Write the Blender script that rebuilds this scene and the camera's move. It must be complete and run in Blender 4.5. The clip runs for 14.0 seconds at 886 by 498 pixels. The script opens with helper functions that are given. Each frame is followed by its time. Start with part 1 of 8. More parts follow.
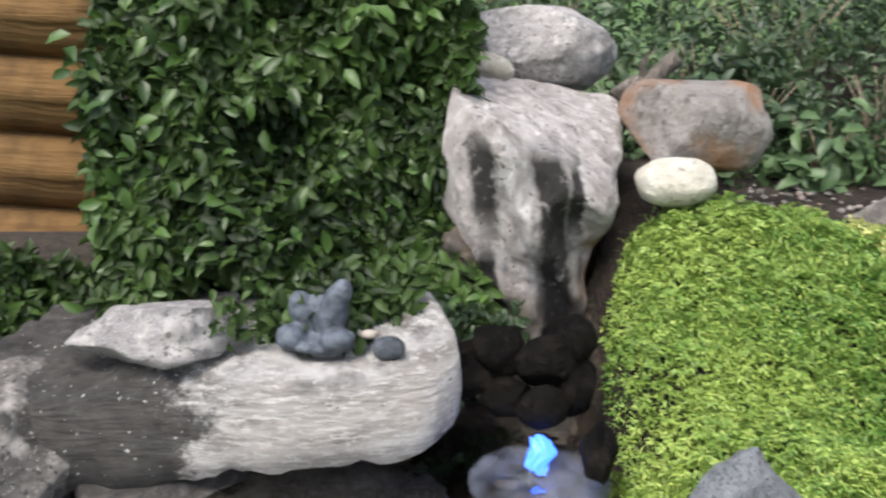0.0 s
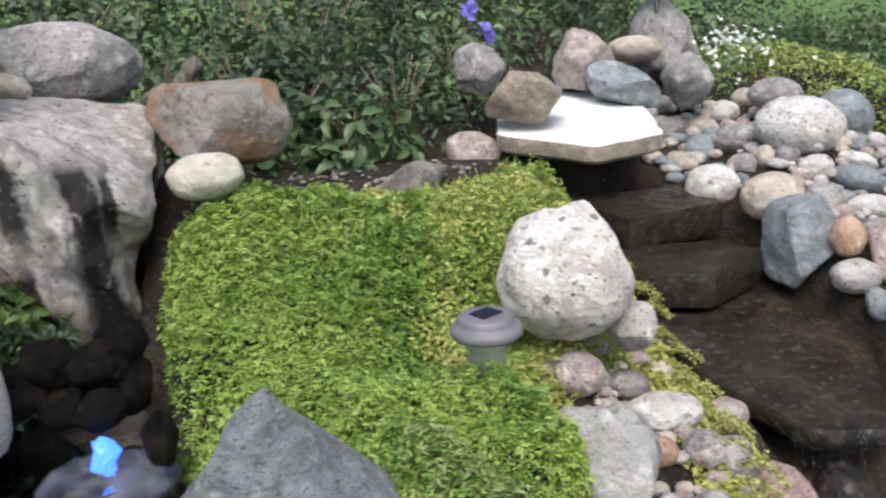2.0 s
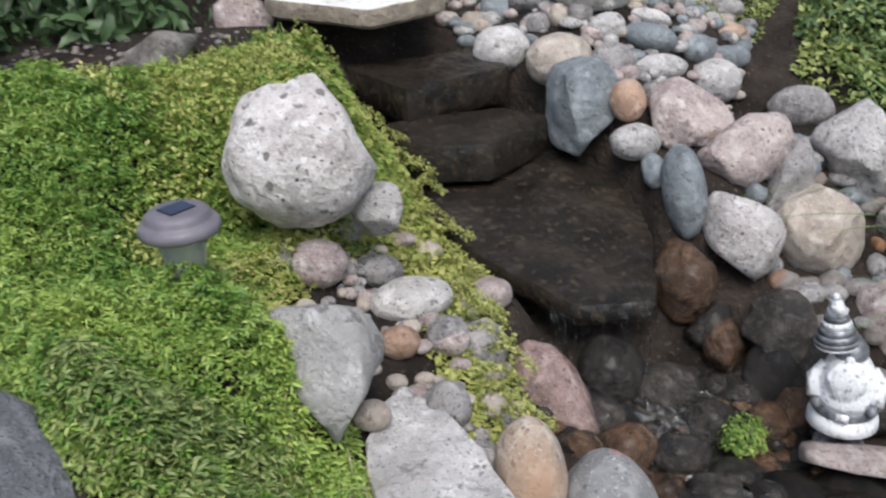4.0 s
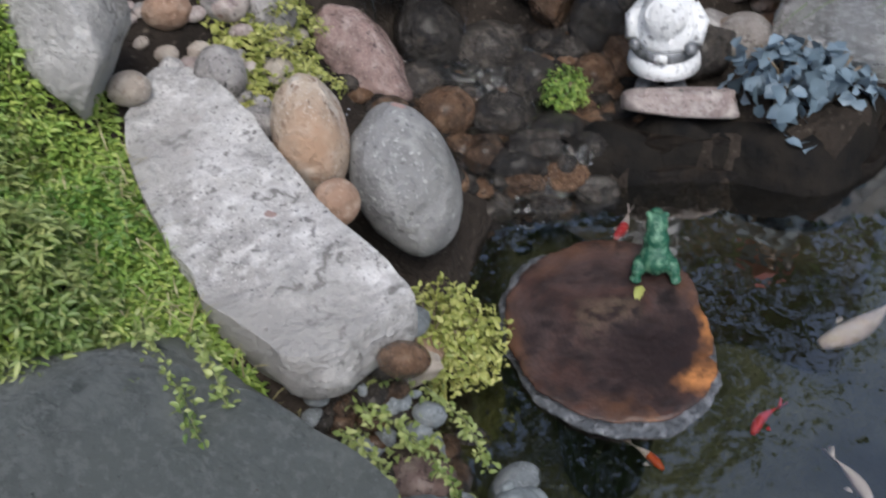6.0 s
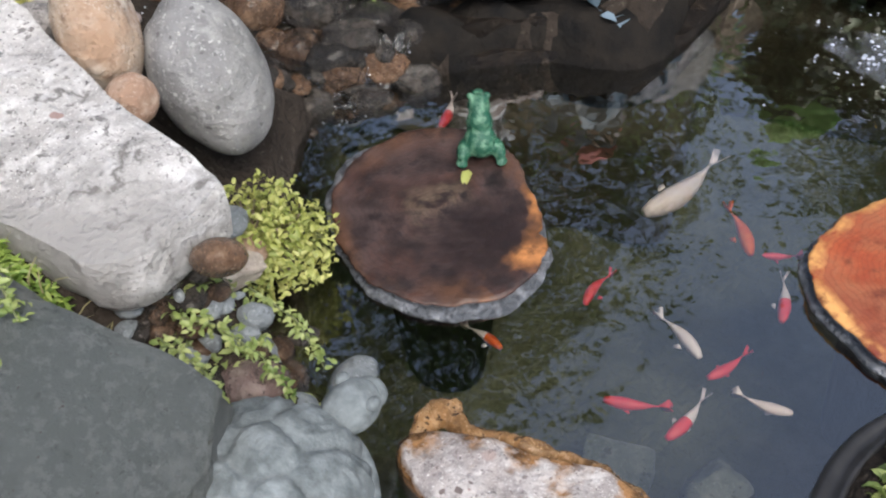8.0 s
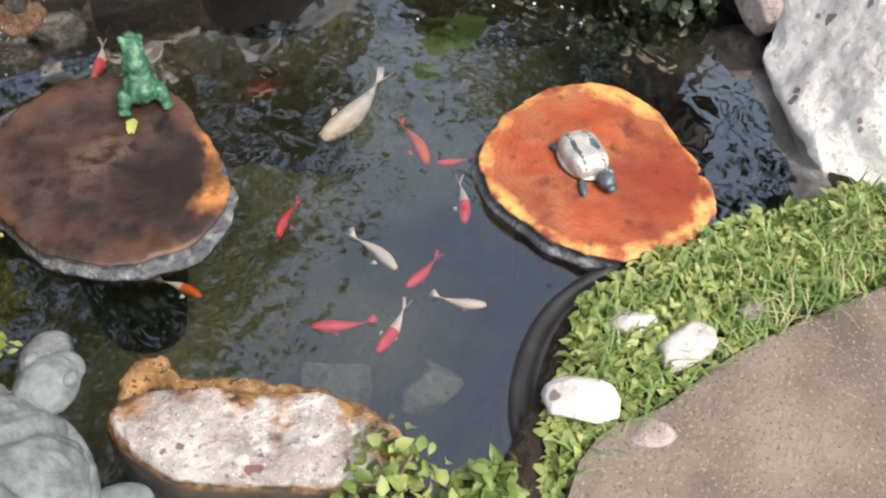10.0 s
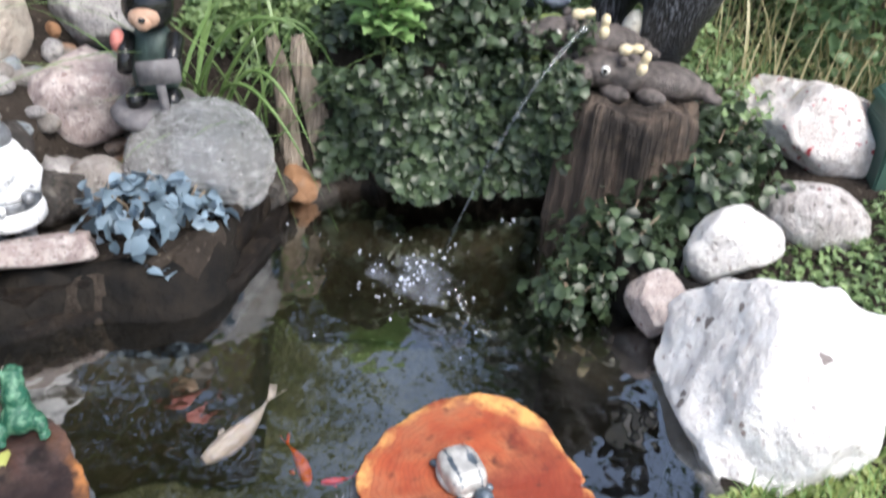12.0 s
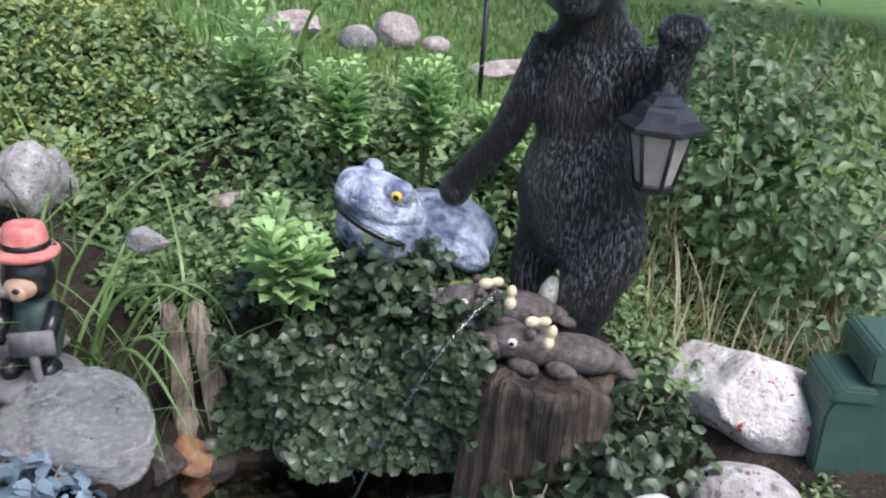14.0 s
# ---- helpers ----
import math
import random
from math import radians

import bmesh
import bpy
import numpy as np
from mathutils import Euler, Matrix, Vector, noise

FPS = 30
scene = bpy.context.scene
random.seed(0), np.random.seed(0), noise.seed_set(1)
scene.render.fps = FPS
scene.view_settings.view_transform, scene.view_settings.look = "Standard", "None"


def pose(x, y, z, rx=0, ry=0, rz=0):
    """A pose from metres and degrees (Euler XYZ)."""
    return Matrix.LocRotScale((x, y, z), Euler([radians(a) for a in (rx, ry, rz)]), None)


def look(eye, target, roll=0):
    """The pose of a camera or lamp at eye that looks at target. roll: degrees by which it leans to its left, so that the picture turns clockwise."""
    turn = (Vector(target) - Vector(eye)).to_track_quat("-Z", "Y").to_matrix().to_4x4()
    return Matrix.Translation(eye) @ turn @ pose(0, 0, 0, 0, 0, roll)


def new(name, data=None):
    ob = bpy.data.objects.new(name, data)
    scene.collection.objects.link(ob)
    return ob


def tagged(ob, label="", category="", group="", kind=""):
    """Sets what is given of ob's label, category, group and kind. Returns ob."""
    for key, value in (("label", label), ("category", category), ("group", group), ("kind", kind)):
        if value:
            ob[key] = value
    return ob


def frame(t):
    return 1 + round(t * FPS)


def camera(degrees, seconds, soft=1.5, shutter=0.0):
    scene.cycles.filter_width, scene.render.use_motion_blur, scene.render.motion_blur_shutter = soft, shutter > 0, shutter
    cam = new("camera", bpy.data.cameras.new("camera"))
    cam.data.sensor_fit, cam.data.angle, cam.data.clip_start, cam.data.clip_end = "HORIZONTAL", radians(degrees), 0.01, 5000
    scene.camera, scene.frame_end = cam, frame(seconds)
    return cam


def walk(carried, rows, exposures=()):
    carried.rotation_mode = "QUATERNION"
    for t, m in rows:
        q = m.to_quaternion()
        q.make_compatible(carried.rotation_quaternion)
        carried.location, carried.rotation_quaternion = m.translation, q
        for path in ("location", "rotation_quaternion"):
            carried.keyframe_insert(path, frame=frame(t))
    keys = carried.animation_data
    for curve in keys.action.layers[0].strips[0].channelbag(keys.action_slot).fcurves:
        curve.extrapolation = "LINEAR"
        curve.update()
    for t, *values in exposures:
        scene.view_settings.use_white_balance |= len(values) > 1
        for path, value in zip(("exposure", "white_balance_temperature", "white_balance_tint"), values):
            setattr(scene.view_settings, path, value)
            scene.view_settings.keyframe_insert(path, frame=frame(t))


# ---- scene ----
cam = camera(49.8, 14.0, soft=2.1, shutter=0.4)
METRES, EYE, TILT, LEAN, TURN = 2.8, 2.25, -20.0, 0.0, 0.0
PATH = [
    (0, (0.081, -0.068, 1.686), (-0.015, 1.846, 1.112), -0.3),
    (0.5, (0.093, -0.104, 1.677), (0.191, 1.812, 1.112), -1.3),
    (1, (0.106, -0.165, 1.675), (0.389, 1.735, 1.118), -2.2),
    (1.5, (0.14, -0.222, 1.674), (0.673, 1.621, 1.109), -2.1),
    (2, (0.232, -0.249, 1.662), (0.915, 1.542, 1.092), -3.3),
    (2.5, (0.359, -0.283, 1.648), (1.083, 1.488, 1.066), -3.2),
    (2.7, (0.414, -0.308, 1.635), (1.134, 1.457, 1.027), -3.4),
    (4.8, (0.76, -0.177, 1.603), (1.635, 1.341, 0.637), -2.9),
    (5, (0.796, -0.231, 1.567), (1.621, 1.291, 0.565), -4.3),
    (5.5, (0.893, -0.303, 1.462), (1.618, 1.119, 0.257), -7.0),
    (6, (0.913, -0.297, 1.399), (1.68, 0.981, 0.065), -6.3),
    (6.5, (0.936, -0.316, 1.374), (1.746, 0.871, -0.018), -4.9),
    (7, (0.947, -0.303, 1.359), (1.804, 0.747, -0.112), -1.8),
    (7.2, (0.944, -0.332, 1.342), (1.823, 0.72, -0.114), -2.4),
    (9.5, (0.949, -0.299, 1.291), (2.085, 0.314, -0.236), 5.1),
    (10, (0.946, -0.332, 1.298), (2.162, 0.094, -0.232), 8.5),
    (10.5, (0.981, -0.414, 1.318), (2.192, 0.049, -0.205), 7.1),
    (11, (1.05, -0.509, 1.348), (2.29, -0.051, -0.152), 5.7),
    (11.5, (1.117, -0.526, 1.39), (2.547, 0.011, 0.099), 5.7),
    (12, (1.086, -0.532, 1.376), (2.629, 0.105, 0.274), 4.3),
    (12.5, (1.12, -0.617, 1.375), (2.789, 0.067, 0.511), 5.4),
    (13, (1.159, -0.658, 1.41), (2.885, 0.058, 0.696), 3.6),
    (13.5, (1.209, -0.703, 1.463), (2.942, 0.022, 0.776), 4.4),
    (14, (1.375, -0.695, 1.456), (3.08, 0.075, 0.75), 4.2),
]
EXPOSURES = [(0, 1.2, 6450, 10), (.5, 1.08, 6450, 10), (1.0, .95, 6400, 10), (1.5, 1.0, 6400, 10), (2.0, .86, 6400, 10), (2.5, .57, 6350, 10), (5, .55, 6150, 10), (5.5, .4, 6150, 10), (6.2, .42, 6200, 10), (7, .7, 6250, 10), (9.5, 1.15, 7000, 10), (10, 1.28, 7150, 10), (10.5, 1.25, 6650, 10), (11, 1.25, 6350, 10), (12, 1.32, 6300, 10), (13, .98, 6050, 13), (13.5, .80, 6050, 13), (14, 1.0, 6000, 14)]
walk(cam, [(t, look(eye, target, roll)) for t, eye, target, roll in PATH], EXPOSURES)

# ---- light ----
world = bpy.data.worlds.new("sky")
scene.world = world
world.use_nodes = True
wn = world.node_tree
sky = wn.nodes.new("ShaderNodeTexSky")
sky.sky_type, sky.sun_disc = "NISHITA", False
sky.sun_elevation, sky.sun_rotation = radians(58), radians(200)
wn.nodes["Background"].inputs["Strength"].default_value = 0.135
sky.ozone_density, sky.dust_density = .6, 3.0
pale = wn.nodes.new("ShaderNodeHueSaturation")
pale.inputs["Saturation"].default_value = .85
wn.links.new(sky.outputs[0], pale.inputs["Color"])
wn.links.new(pale.outputs[0], wn.nodes["Background"].inputs["Color"])
sun = new("sun", bpy.data.lights.new("sun", "SUN"))
sun.data.energy, sun.data.angle, sun.data.color = 1.7, radians(32), (1.0, .95, .88)
sun.matrix_world = look((-1.2, -3.0, 5.2), (0, 0, 0))

# ---- helpers of this place ----


def hashed(i, j, k, seed):
    n = (i * 374761393 + j * 668265263 + k * 1274126177 + seed * 974711) & 0xFFFFFFFF
    n = ((n ^ (n >> 13)) * 1274126177) & 0xFFFFFFFF
    return ((n ^ (n >> 16)) & 0xFFFF) / 32767.5 - 1


def lumps(p, seed=0, octaves=3):
    """Smooth random values from -1 to 1 at the rows of p."""
    out, amp = np.zeros(len(p)), 1.0
    for o in range(octaves):
        q = p * 2.0**o + 100.5
        c = np.floor(q).astype(np.int64)
        f = q - c
        f = f * f * (3 - 2 * f)
        v = 0
        for i in (0, 1):
            for j in (0, 1):
                for k in (0, 1):
                    w = (f[:, 0] if i else 1 - f[:, 0]) * (f[:, 1] if j else 1 - f[:, 1]) * (f[:, 2] if k else 1 - f[:, 2])
                    v = v + w * hashed(c[:, 0] + i, c[:, 1] + j, c[:, 2] + k, seed + o * 17)
        out += amp * v
        amp *= .5
    return out


def inside(x, y, ring):
    """Signed distance to a closed ring, below zero inside it."""
    x, y = np.asarray(x, float), np.asarray(y, float)
    best, odd = np.full(x.shape, 1e9), np.zeros(x.shape, bool)
    for (ax, ay), (bx, by) in zip(ring, ring[1:] + ring[:1]):
        u = np.clip(((x - ax) * (bx - ax) + (y - ay) * (by - ay)) / ((bx - ax) ** 2 + (by - ay) ** 2), 0, 1)
        best = np.minimum(best, np.hypot(x - ax - u * (bx - ax), y - ay - u * (by - ay)))
        odd ^= ((ay > y) != (by > y)) & (x < (bx - ax) * (y - ay) / (by - ay + 1e-12) + ax)
    return np.where(odd, -best, best)


def mesh_of(name, verts, faces, mats, smooth=True):
    me = bpy.data.meshes.new(name)
    me.from_pydata([tuple(v) for v in verts], [], [tuple(f) for f in faces])
    for m in mats if isinstance(mats, (list, tuple)) else [mats]:
        me.materials.append(m)
    me.shade_smooth() if smooth else me.shade_flat()
    return me


def bm_mesh(name, bm, mats, smooth=True):
    me = bpy.data.meshes.new(name)
    bm.to_mesh(me)
    bm.free()
    for m in mats if isinstance(mats, (list, tuple)) else [mats]:
        me.materials.append(m)
    me.shade_smooth() if smooth else me.shade_flat()
    return me


def thing(name, at=(0, 0, 0), label="", category="", group="", kind=""):
    ob = new(name)
    ob.location = at
    ob.empty_display_size = .05
    return tagged(ob, label, category, group, kind)


def part(name, bm, mats, parent, label="", smooth=True):
    ob = new(name, bm_mesh(name, bm, mats, smooth) if isinstance(bm, bmesh.types.BMesh) else bm)
    ob.parent = parent
    if label:
        ob["label"] = label
    return ob


def ball(bm, at, size, turn=(0, 0, 0), segs=20, mat=0):
    """An ellipsoid of the given full sizes."""
    m = pose(*at, *turn) @ Matrix.Diagonal((size[0] / 2, size[1] / 2, size[2] / 2, 1))
    before = len(bm.faces)
    bmesh.ops.create_uvsphere(bm, u_segments=segs, v_segments=max(6, segs * 2 // 3), radius=1, matrix=m)
    bm.faces.ensure_lookup_table()
    for f in bm.faces[before:]:
        f.material_index = mat


def rod(bm, a, b, ra, rb, segs=12, mat=0, caps=True):
    """A tapered rod from a to b."""
    a, b = Vector(a), Vector(b)
    m = Matrix.Translation((a + b) / 2) @ (b - a).to_track_quat("Z", "Y").to_matrix().to_4x4()
    before = len(bm.faces)
    bmesh.ops.create_cone(bm, cap_ends=caps, segments=segs, radius1=ra, radius2=rb, depth=(b - a).length, matrix=m)
    bm.faces.ensure_lookup_table()
    for f in bm.faces[before:]:
        f.material_index = mat


def box(bm, at, size, turn=(0, 0, 0), bevel=0.0, mat=0):
    before = len(bm.faces)
    made = bmesh.ops.create_cube(bm, size=1, matrix=pose(*at, *turn) @ Matrix.Diagonal((*size, 1)))
    if bevel:
        edges = list({e for v in made["verts"] for e in v.link_edges})
        bmesh.ops.bevel(bm, geom=edges, offset=bevel, segments=2, affect="EDGES")
    bm.faces.ensure_lookup_table()
    for f in bm.faces[before:]:
        f.material_index = mat


def lathe(bm, profile, at=(0, 0, 0), segs=32, mat=0, turn=(0, 0, 0), squash=1.0):
    """A turned body from rows of (radius, height)."""
    m = pose(*at, *turn)
    rings = []
    for r, z in profile:
        rings.append([bm.verts.new(m @ Vector((r * math.cos(2 * math.pi * k / segs), squash * r * math.sin(2 * math.pi * k / segs), z))) for k in range(segs)])
    for lo, hi in zip(rings, rings[1:]):
        for k in range(segs):
            f = bm.faces.new((lo[k], lo[(k + 1) % segs], hi[(k + 1) % segs], hi[k]))
            f.material_index = mat
    for ring, flip in ((rings[0], True), (rings[-1], False)):
        f = bm.faces.new(ring[::-1] if flip else ring)
        f.material_index = mat


def tube(bm, points, radii, segs=8, mat=0):
    """A tube through points, with a radius at each."""
    pts = [Vector(p) for p in points]
    rings = []
    for n, p in enumerate(pts):
        way = (pts[min(n + 1, len(pts) - 1)] - pts[max(n - 1, 0)]).normalized()
        side = way.cross(Vector((0, 0, 1)) if abs(way.z) < .95 else Vector((1, 0, 0))).normalized()
        up = side.cross(way)
        r = radii[n] if isinstance(radii, (list, tuple)) else radii
        rings.append([bm.verts.new(p + r * (math.cos(a) * side + math.sin(a) * up)) for a in (2 * math.pi * k / segs for k in range(segs))])
    for lo, hi in zip(rings, rings[1:]):
        for k in range(segs):
            f = bm.faces.new((lo[k], hi[k], hi[(k + 1) % segs], lo[(k + 1) % segs]))
            f.material_index = mat
    bm.faces.new(rings[0]).material_index = mat
    bm.faces.new(rings[-1][::-1]).material_index = mat


rng = np.random.default_rng(7)


def leaf_mesh(name, at, normal, size, mat, wide=.5, droop=.25, along=None, fold=.12, blunt=False):
    """One mesh of many folded, pointed leaves: places, the ways their faces look, lengths."""
    n = len(at)
    normal = normal / np.linalg.norm(normal, axis=1, keepdims=True)
    if along is None:
        along = rng.normal(size=(n, 3))
    along = along - (along * normal).sum(1, keepdims=True) * normal
    along /= np.linalg.norm(along, axis=1, keepdims=True) + 1e-9
    side = np.cross(normal, along)
    L = np.broadcast_to(size, (n,))[:, None]
    W = L * wide * .5
    rows = [at,
            at + along * L * .32 + side * W * .92 + normal * L * fold,
            at + along * L * .35,
            at + along * L * .32 - side * W * .92 + normal * L * fold,
            at + along * L * .70 + side * W * .75 + normal * L * (fold - droop * .3),
            at + along * L * .72 - normal * L * droop * .35,
            at + along * L * .70 - side * W * .75 + normal * L * (fold - droop * .3),
            at + along * L - normal * L * droop]
    if blunt:
        for k, side_way in ((1, 1), (3, -1)):
            rows[k] = at + along * L * .36 + side_way * side * W * .62 + normal * L * fold * .6
        for k, side_way in ((4, 1), (6, -1)):
            rows[k] = at + along * L * .80 + side_way * side * W * 1.05 + normal * L * fold * .7
    verts = np.stack(rows, 1).reshape(-1, 3)
    base = np.arange(n)[:, None] * 8
    tris = np.concatenate([base + np.array([a]) for a in ((0, 2, 1), (0, 3, 2), (1, 2, 5), (1, 5, 4), (2, 3, 6), (2, 6, 5), (4, 5, 7), (5, 6, 7))], 1).reshape(-1, 3)
    me = bpy.data.meshes.new(name)
    me.vertices.add(len(verts))
    me.vertices.foreach_set("co", verts.astype(np.float32).ravel())
    me.loops.add(tris.size)
    me.loops.foreach_set("vertex_index", tris.astype(np.int32).ravel())
    me.polygons.add(len(tris))
    me.polygons.foreach_set("loop_start", np.arange(0, tris.size, 3, dtype=np.int32))
    me.materials.append(mat)
    me.update(calc_edges=True)
    me.shade_smooth()
    return me


def stuff(name, me, label, category, parent=None):
    ob = new(name, me)
    if parent:
        ob.parent = parent
        return ob
    return tagged(ob, label, category, kind="stuff")


def spread(ring, count):
    """Random places inside a ring on the plan."""
    lo, hi = np.min(ring, 0), np.max(ring, 0)
    p = rng.uniform(lo, hi, (count * 4, 2))
    return p[inside(p[:, 0], p[:, 1], ring) < 0][:count]


def blades_mesh(name, at, height, width, mat, lean=.5, steps=5, ways=None, curl=1.0):
    """Many arching blades of grass in one mesh."""
    n = len(at)
    yaw = rng.uniform(0, 2 * np.pi, n) if ways is None else ways
    out = np.stack([np.cos(yaw), np.sin(yaw), 0 * yaw], 1)
    side = np.stack([-np.sin(yaw), np.cos(yaw), 0 * yaw], 1)
    H, W = np.broadcast_to(height, (n,))[:, None], np.broadcast_to(width, (n,))[:, None]
    ln = (lean * rng.uniform(.3, 1.3, n))[:, None]
    rows = []
    for s in range(steps + 1):
        u = s / steps
        mid = at + out * H * ln * u**2 + np.array([0, 0, 1.0]) * H * (u - curl * .35 * ln * u**3)
        w = W * (1 - u**2.2) * .5 + W * .02
        rows += [mid + side * w, mid - side * w]
    verts = np.stack(rows, 1).reshape(-1, 3)
    k = 2 * (steps + 1)
    base = np.arange(n)[:, None] * k
    quads = np.concatenate([base + np.array([[2 * s, 2 * s + 1, 2 * s + 3, 2 * s + 2]]) for s in range(steps)], 1).reshape(-1, 4)
    me = bpy.data.meshes.new(name)
    me.vertices.add(len(verts))
    me.vertices.foreach_set("co", verts.astype(np.float32).ravel())
    me.loops.add(quads.size)
    me.loops.foreach_set("vertex_index", quads.astype(np.int32).ravel())
    me.polygons.add(len(quads))
    me.polygons.foreach_set("loop_start", np.arange(0, quads.size, 4, dtype=np.int32))
    me.materials.append(mat)
    me.update(calc_edges=True)
    me.shade_smooth()
    return me


# ---- materials ----


def material(name, rough=.7, metal=0.0, spec=.5):
    m = bpy.data.materials.new(name)
    m.use_nodes = True
    b = m.node_tree.nodes["Principled BSDF"]
    b.inputs["Roughness"].default_value, b.inputs["Metallic"].default_value = rough, metal
    b.inputs["Specular IOR Level"].default_value = spec
    return m, m.node_tree, b


def node(tree, kind, **inputs):
    n = tree.nodes.new(kind)
    for key, value in inputs.items():
        n.inputs[key.replace("_", " ")].default_value = value
    return n


def coords(tree, loose=True):
    """Object coordinates, shifted at random from object to object."""
    tc = tree.nodes.new("ShaderNodeTexCoord")
    if not loose:
        return tc.outputs["Object"]
    info = tree.nodes.new("ShaderNodeObjectInfo")
    mul = node(tree, "ShaderNodeMath")
    mul.operation, mul.inputs[1].default_value = "MULTIPLY", 37.0
    add = tree.nodes.new("ShaderNodeVectorMath")
    tree.links.new(info.outputs["Random"], mul.inputs[0])
    tree.links.new(tc.outputs["Object"], add.inputs[0])
    tree.links.new(mul.outputs[0], add.inputs[1])
    return add.outputs[0]


def noise_fac(tree, vec, scale, lo, hi, detail=4.0, kind="ShaderNodeTexNoise", rough=.55):
    n = tree.nodes.new(kind)
    n.inputs["Scale"].default_value = scale
    if kind == "ShaderNodeTexNoise":
        n.inputs["Detail"].default_value, n.inputs["Roughness"].default_value = detail, rough
    tree.links.new(vec, n.inputs["Vector"])
    r = tree.nodes.new("ShaderNodeMapRange")
    r.inputs["From Min"].default_value, r.inputs["From Max"].default_value = lo, hi
    tree.links.new(n.outputs["Fac" if kind == "ShaderNodeTexNoise" else "Distance"], r.inputs["Value"])
    return r.outputs[0]


def blend(tree, fac, a, b):
    m = tree.nodes.new("ShaderNodeMix")
    m.data_type = "RGBA"
    for value, socket in ((fac, m.inputs[0]), (a, m.inputs[6]), (b, m.inputs[7])):
        if isinstance(value, bpy.types.NodeSocket):
            tree.links.new(value, socket)
        else:
            socket.default_value = value if isinstance(value, float) else (*value, 1)
    return m.outputs[2]


def bump(tree, b, height, strength, distance=.01):
    n = node(tree, "ShaderNodeBump", Strength=strength, Distance=distance)
    tree.links.new(height, n.inputs["Height"])
    tree.links.new(n.outputs[0], b.inputs["Normal"])


def calc(tree, op, a, b=0.0, c=0.0):
    n = tree.nodes.new("ShaderNodeMath")
    n.operation = op
    for value, socket in zip((a, b, c), n.inputs):
        if isinstance(value, bpy.types.NodeSocket):
            tree.links.new(value, socket)
        else:
            socket.default_value = value
    return n.outputs[0]


def ramp(tree, value, lo, hi, top=1.0):
    r = tree.nodes.new("ShaderNodeMapRange")
    r.inputs["From Min"].default_value, r.inputs["From Max"].default_value, r.inputs["To Max"].default_value = lo, hi, top
    tree.links.new(value, r.inputs["Value"])
    return r.outputs[0]


def axes(tree, vec):
    sep = tree.nodes.new("ShaderNodeSeparateXYZ")
    tree.links.new(vec, sep.inputs[0])
    return sep.outputs


def spots(tree, vec, size, share):
    """Scattered round inclusions with ragged edges: their spacing in metres, and the share of places that hold one."""
    warp = node(tree, "ShaderNodeTexNoise", Scale=2.2 / size, Detail=3.0)
    tree.links.new(vec, warp.inputs["Vector"])
    add = tree.nodes.new("ShaderNodeVectorMath")
    add.operation, add.inputs[1].default_value = "MULTIPLY_ADD", (size * .5,) * 3
    tree.links.new(warp.outputs["Color"], add.inputs[0])
    tree.links.new(vec, add.inputs[2])
    cell = node(tree, "ShaderNodeTexVoronoi", Scale=1 / size)
    tree.links.new(add.outputs[0], cell.inputs["Vector"])
    tint = axes(tree, cell.outputs["Color"])
    reach_out = calc(tree, "MULTIPLY_ADD", tint[1], .22, .10)
    near_mid = calc(tree, "SUBTRACT", reach_out, cell.outputs["Distance"])
    return calc(tree, "MULTIPLY", ramp(tree, near_mid, 0, .05), ramp(tree, tint[0], share + .01, share))


def stone(name, base, dark, light, speck=(.08, .08, .08), amount=.62, scale=1.0, rough=.8, stain=None, reds=None, wet=False, red_at=.70, clasts=None):
    m, t, b = material(name, rough)
    v = coords(t)
    c = blend(t, noise_fac(t, v, 9 * scale, .38, .60, 6, rough=.65), dark, base)
    c = blend(t, noise_fac(t, v, 30 * scale, .50, .72, 6), c, light)
    c = blend(t, noise_fac(t, v, 140 * scale, amount, amount + .06, 2), c, speck)
    c = blend(t, noise_fac(t, v, 260 * scale, .6, .7, 2), c, light)
    blot = tuple(.45 * s + .55 * q for s, q in zip(dark, speck))
    c = blend(t, noise_fac(t, v, 46 * scale, .60, .66, 3, rough=.7), c, blot)
    if stain:
        c = blend(t, noise_fac(t, v, 5 * scale, .50, .62, 5), c, stain)
    if reds:
        c = blend(t, noise_fac(t, v, 36, red_at, red_at + .03, 2), c, reds)
    for size, share, colour in clasts or ():
        c = blend(t, spots(t, v, size, share), c, colour)
    info = t.nodes.new("ShaderNodeObjectInfo")
    vary = t.nodes.new("ShaderNodeMapRange")
    vary.inputs["To Min"].default_value, vary.inputs["To Max"].default_value = (.45, 1.5) if wet else (.86, 1.12)
    t.links.new(info.outputs["Random"], vary.inputs["Value"])
    tone = t.nodes.new("ShaderNodeVectorMath")
    tone.operation = "SCALE"
    t.links.new(c, tone.inputs[0])
    t.links.new(vary.outputs[0], tone.inputs["Scale"])
    t.links.new(tone.outputs[0], b.inputs["Base Color"])
    h = noise_fac(t, v, 70 * scale, .2, .8, 8, rough=.7)
    f = noise_fac(t, v, 16 * scale, .25, .75, 6)
    lay = t.nodes.new("ShaderNodeMath")
    lay.operation, lay.inputs[1].default_value = "MULTIPLY_ADD", .45
    t.links.new(h, lay.inputs[0])
    t.links.new(f, lay.inputs[2])
    bump(t, b, lay.outputs[0], .9, .022)
    if wet:
        b.inputs["Roughness"].default_value = .18
        b.inputs["Coat Weight"].default_value = .15
    return m


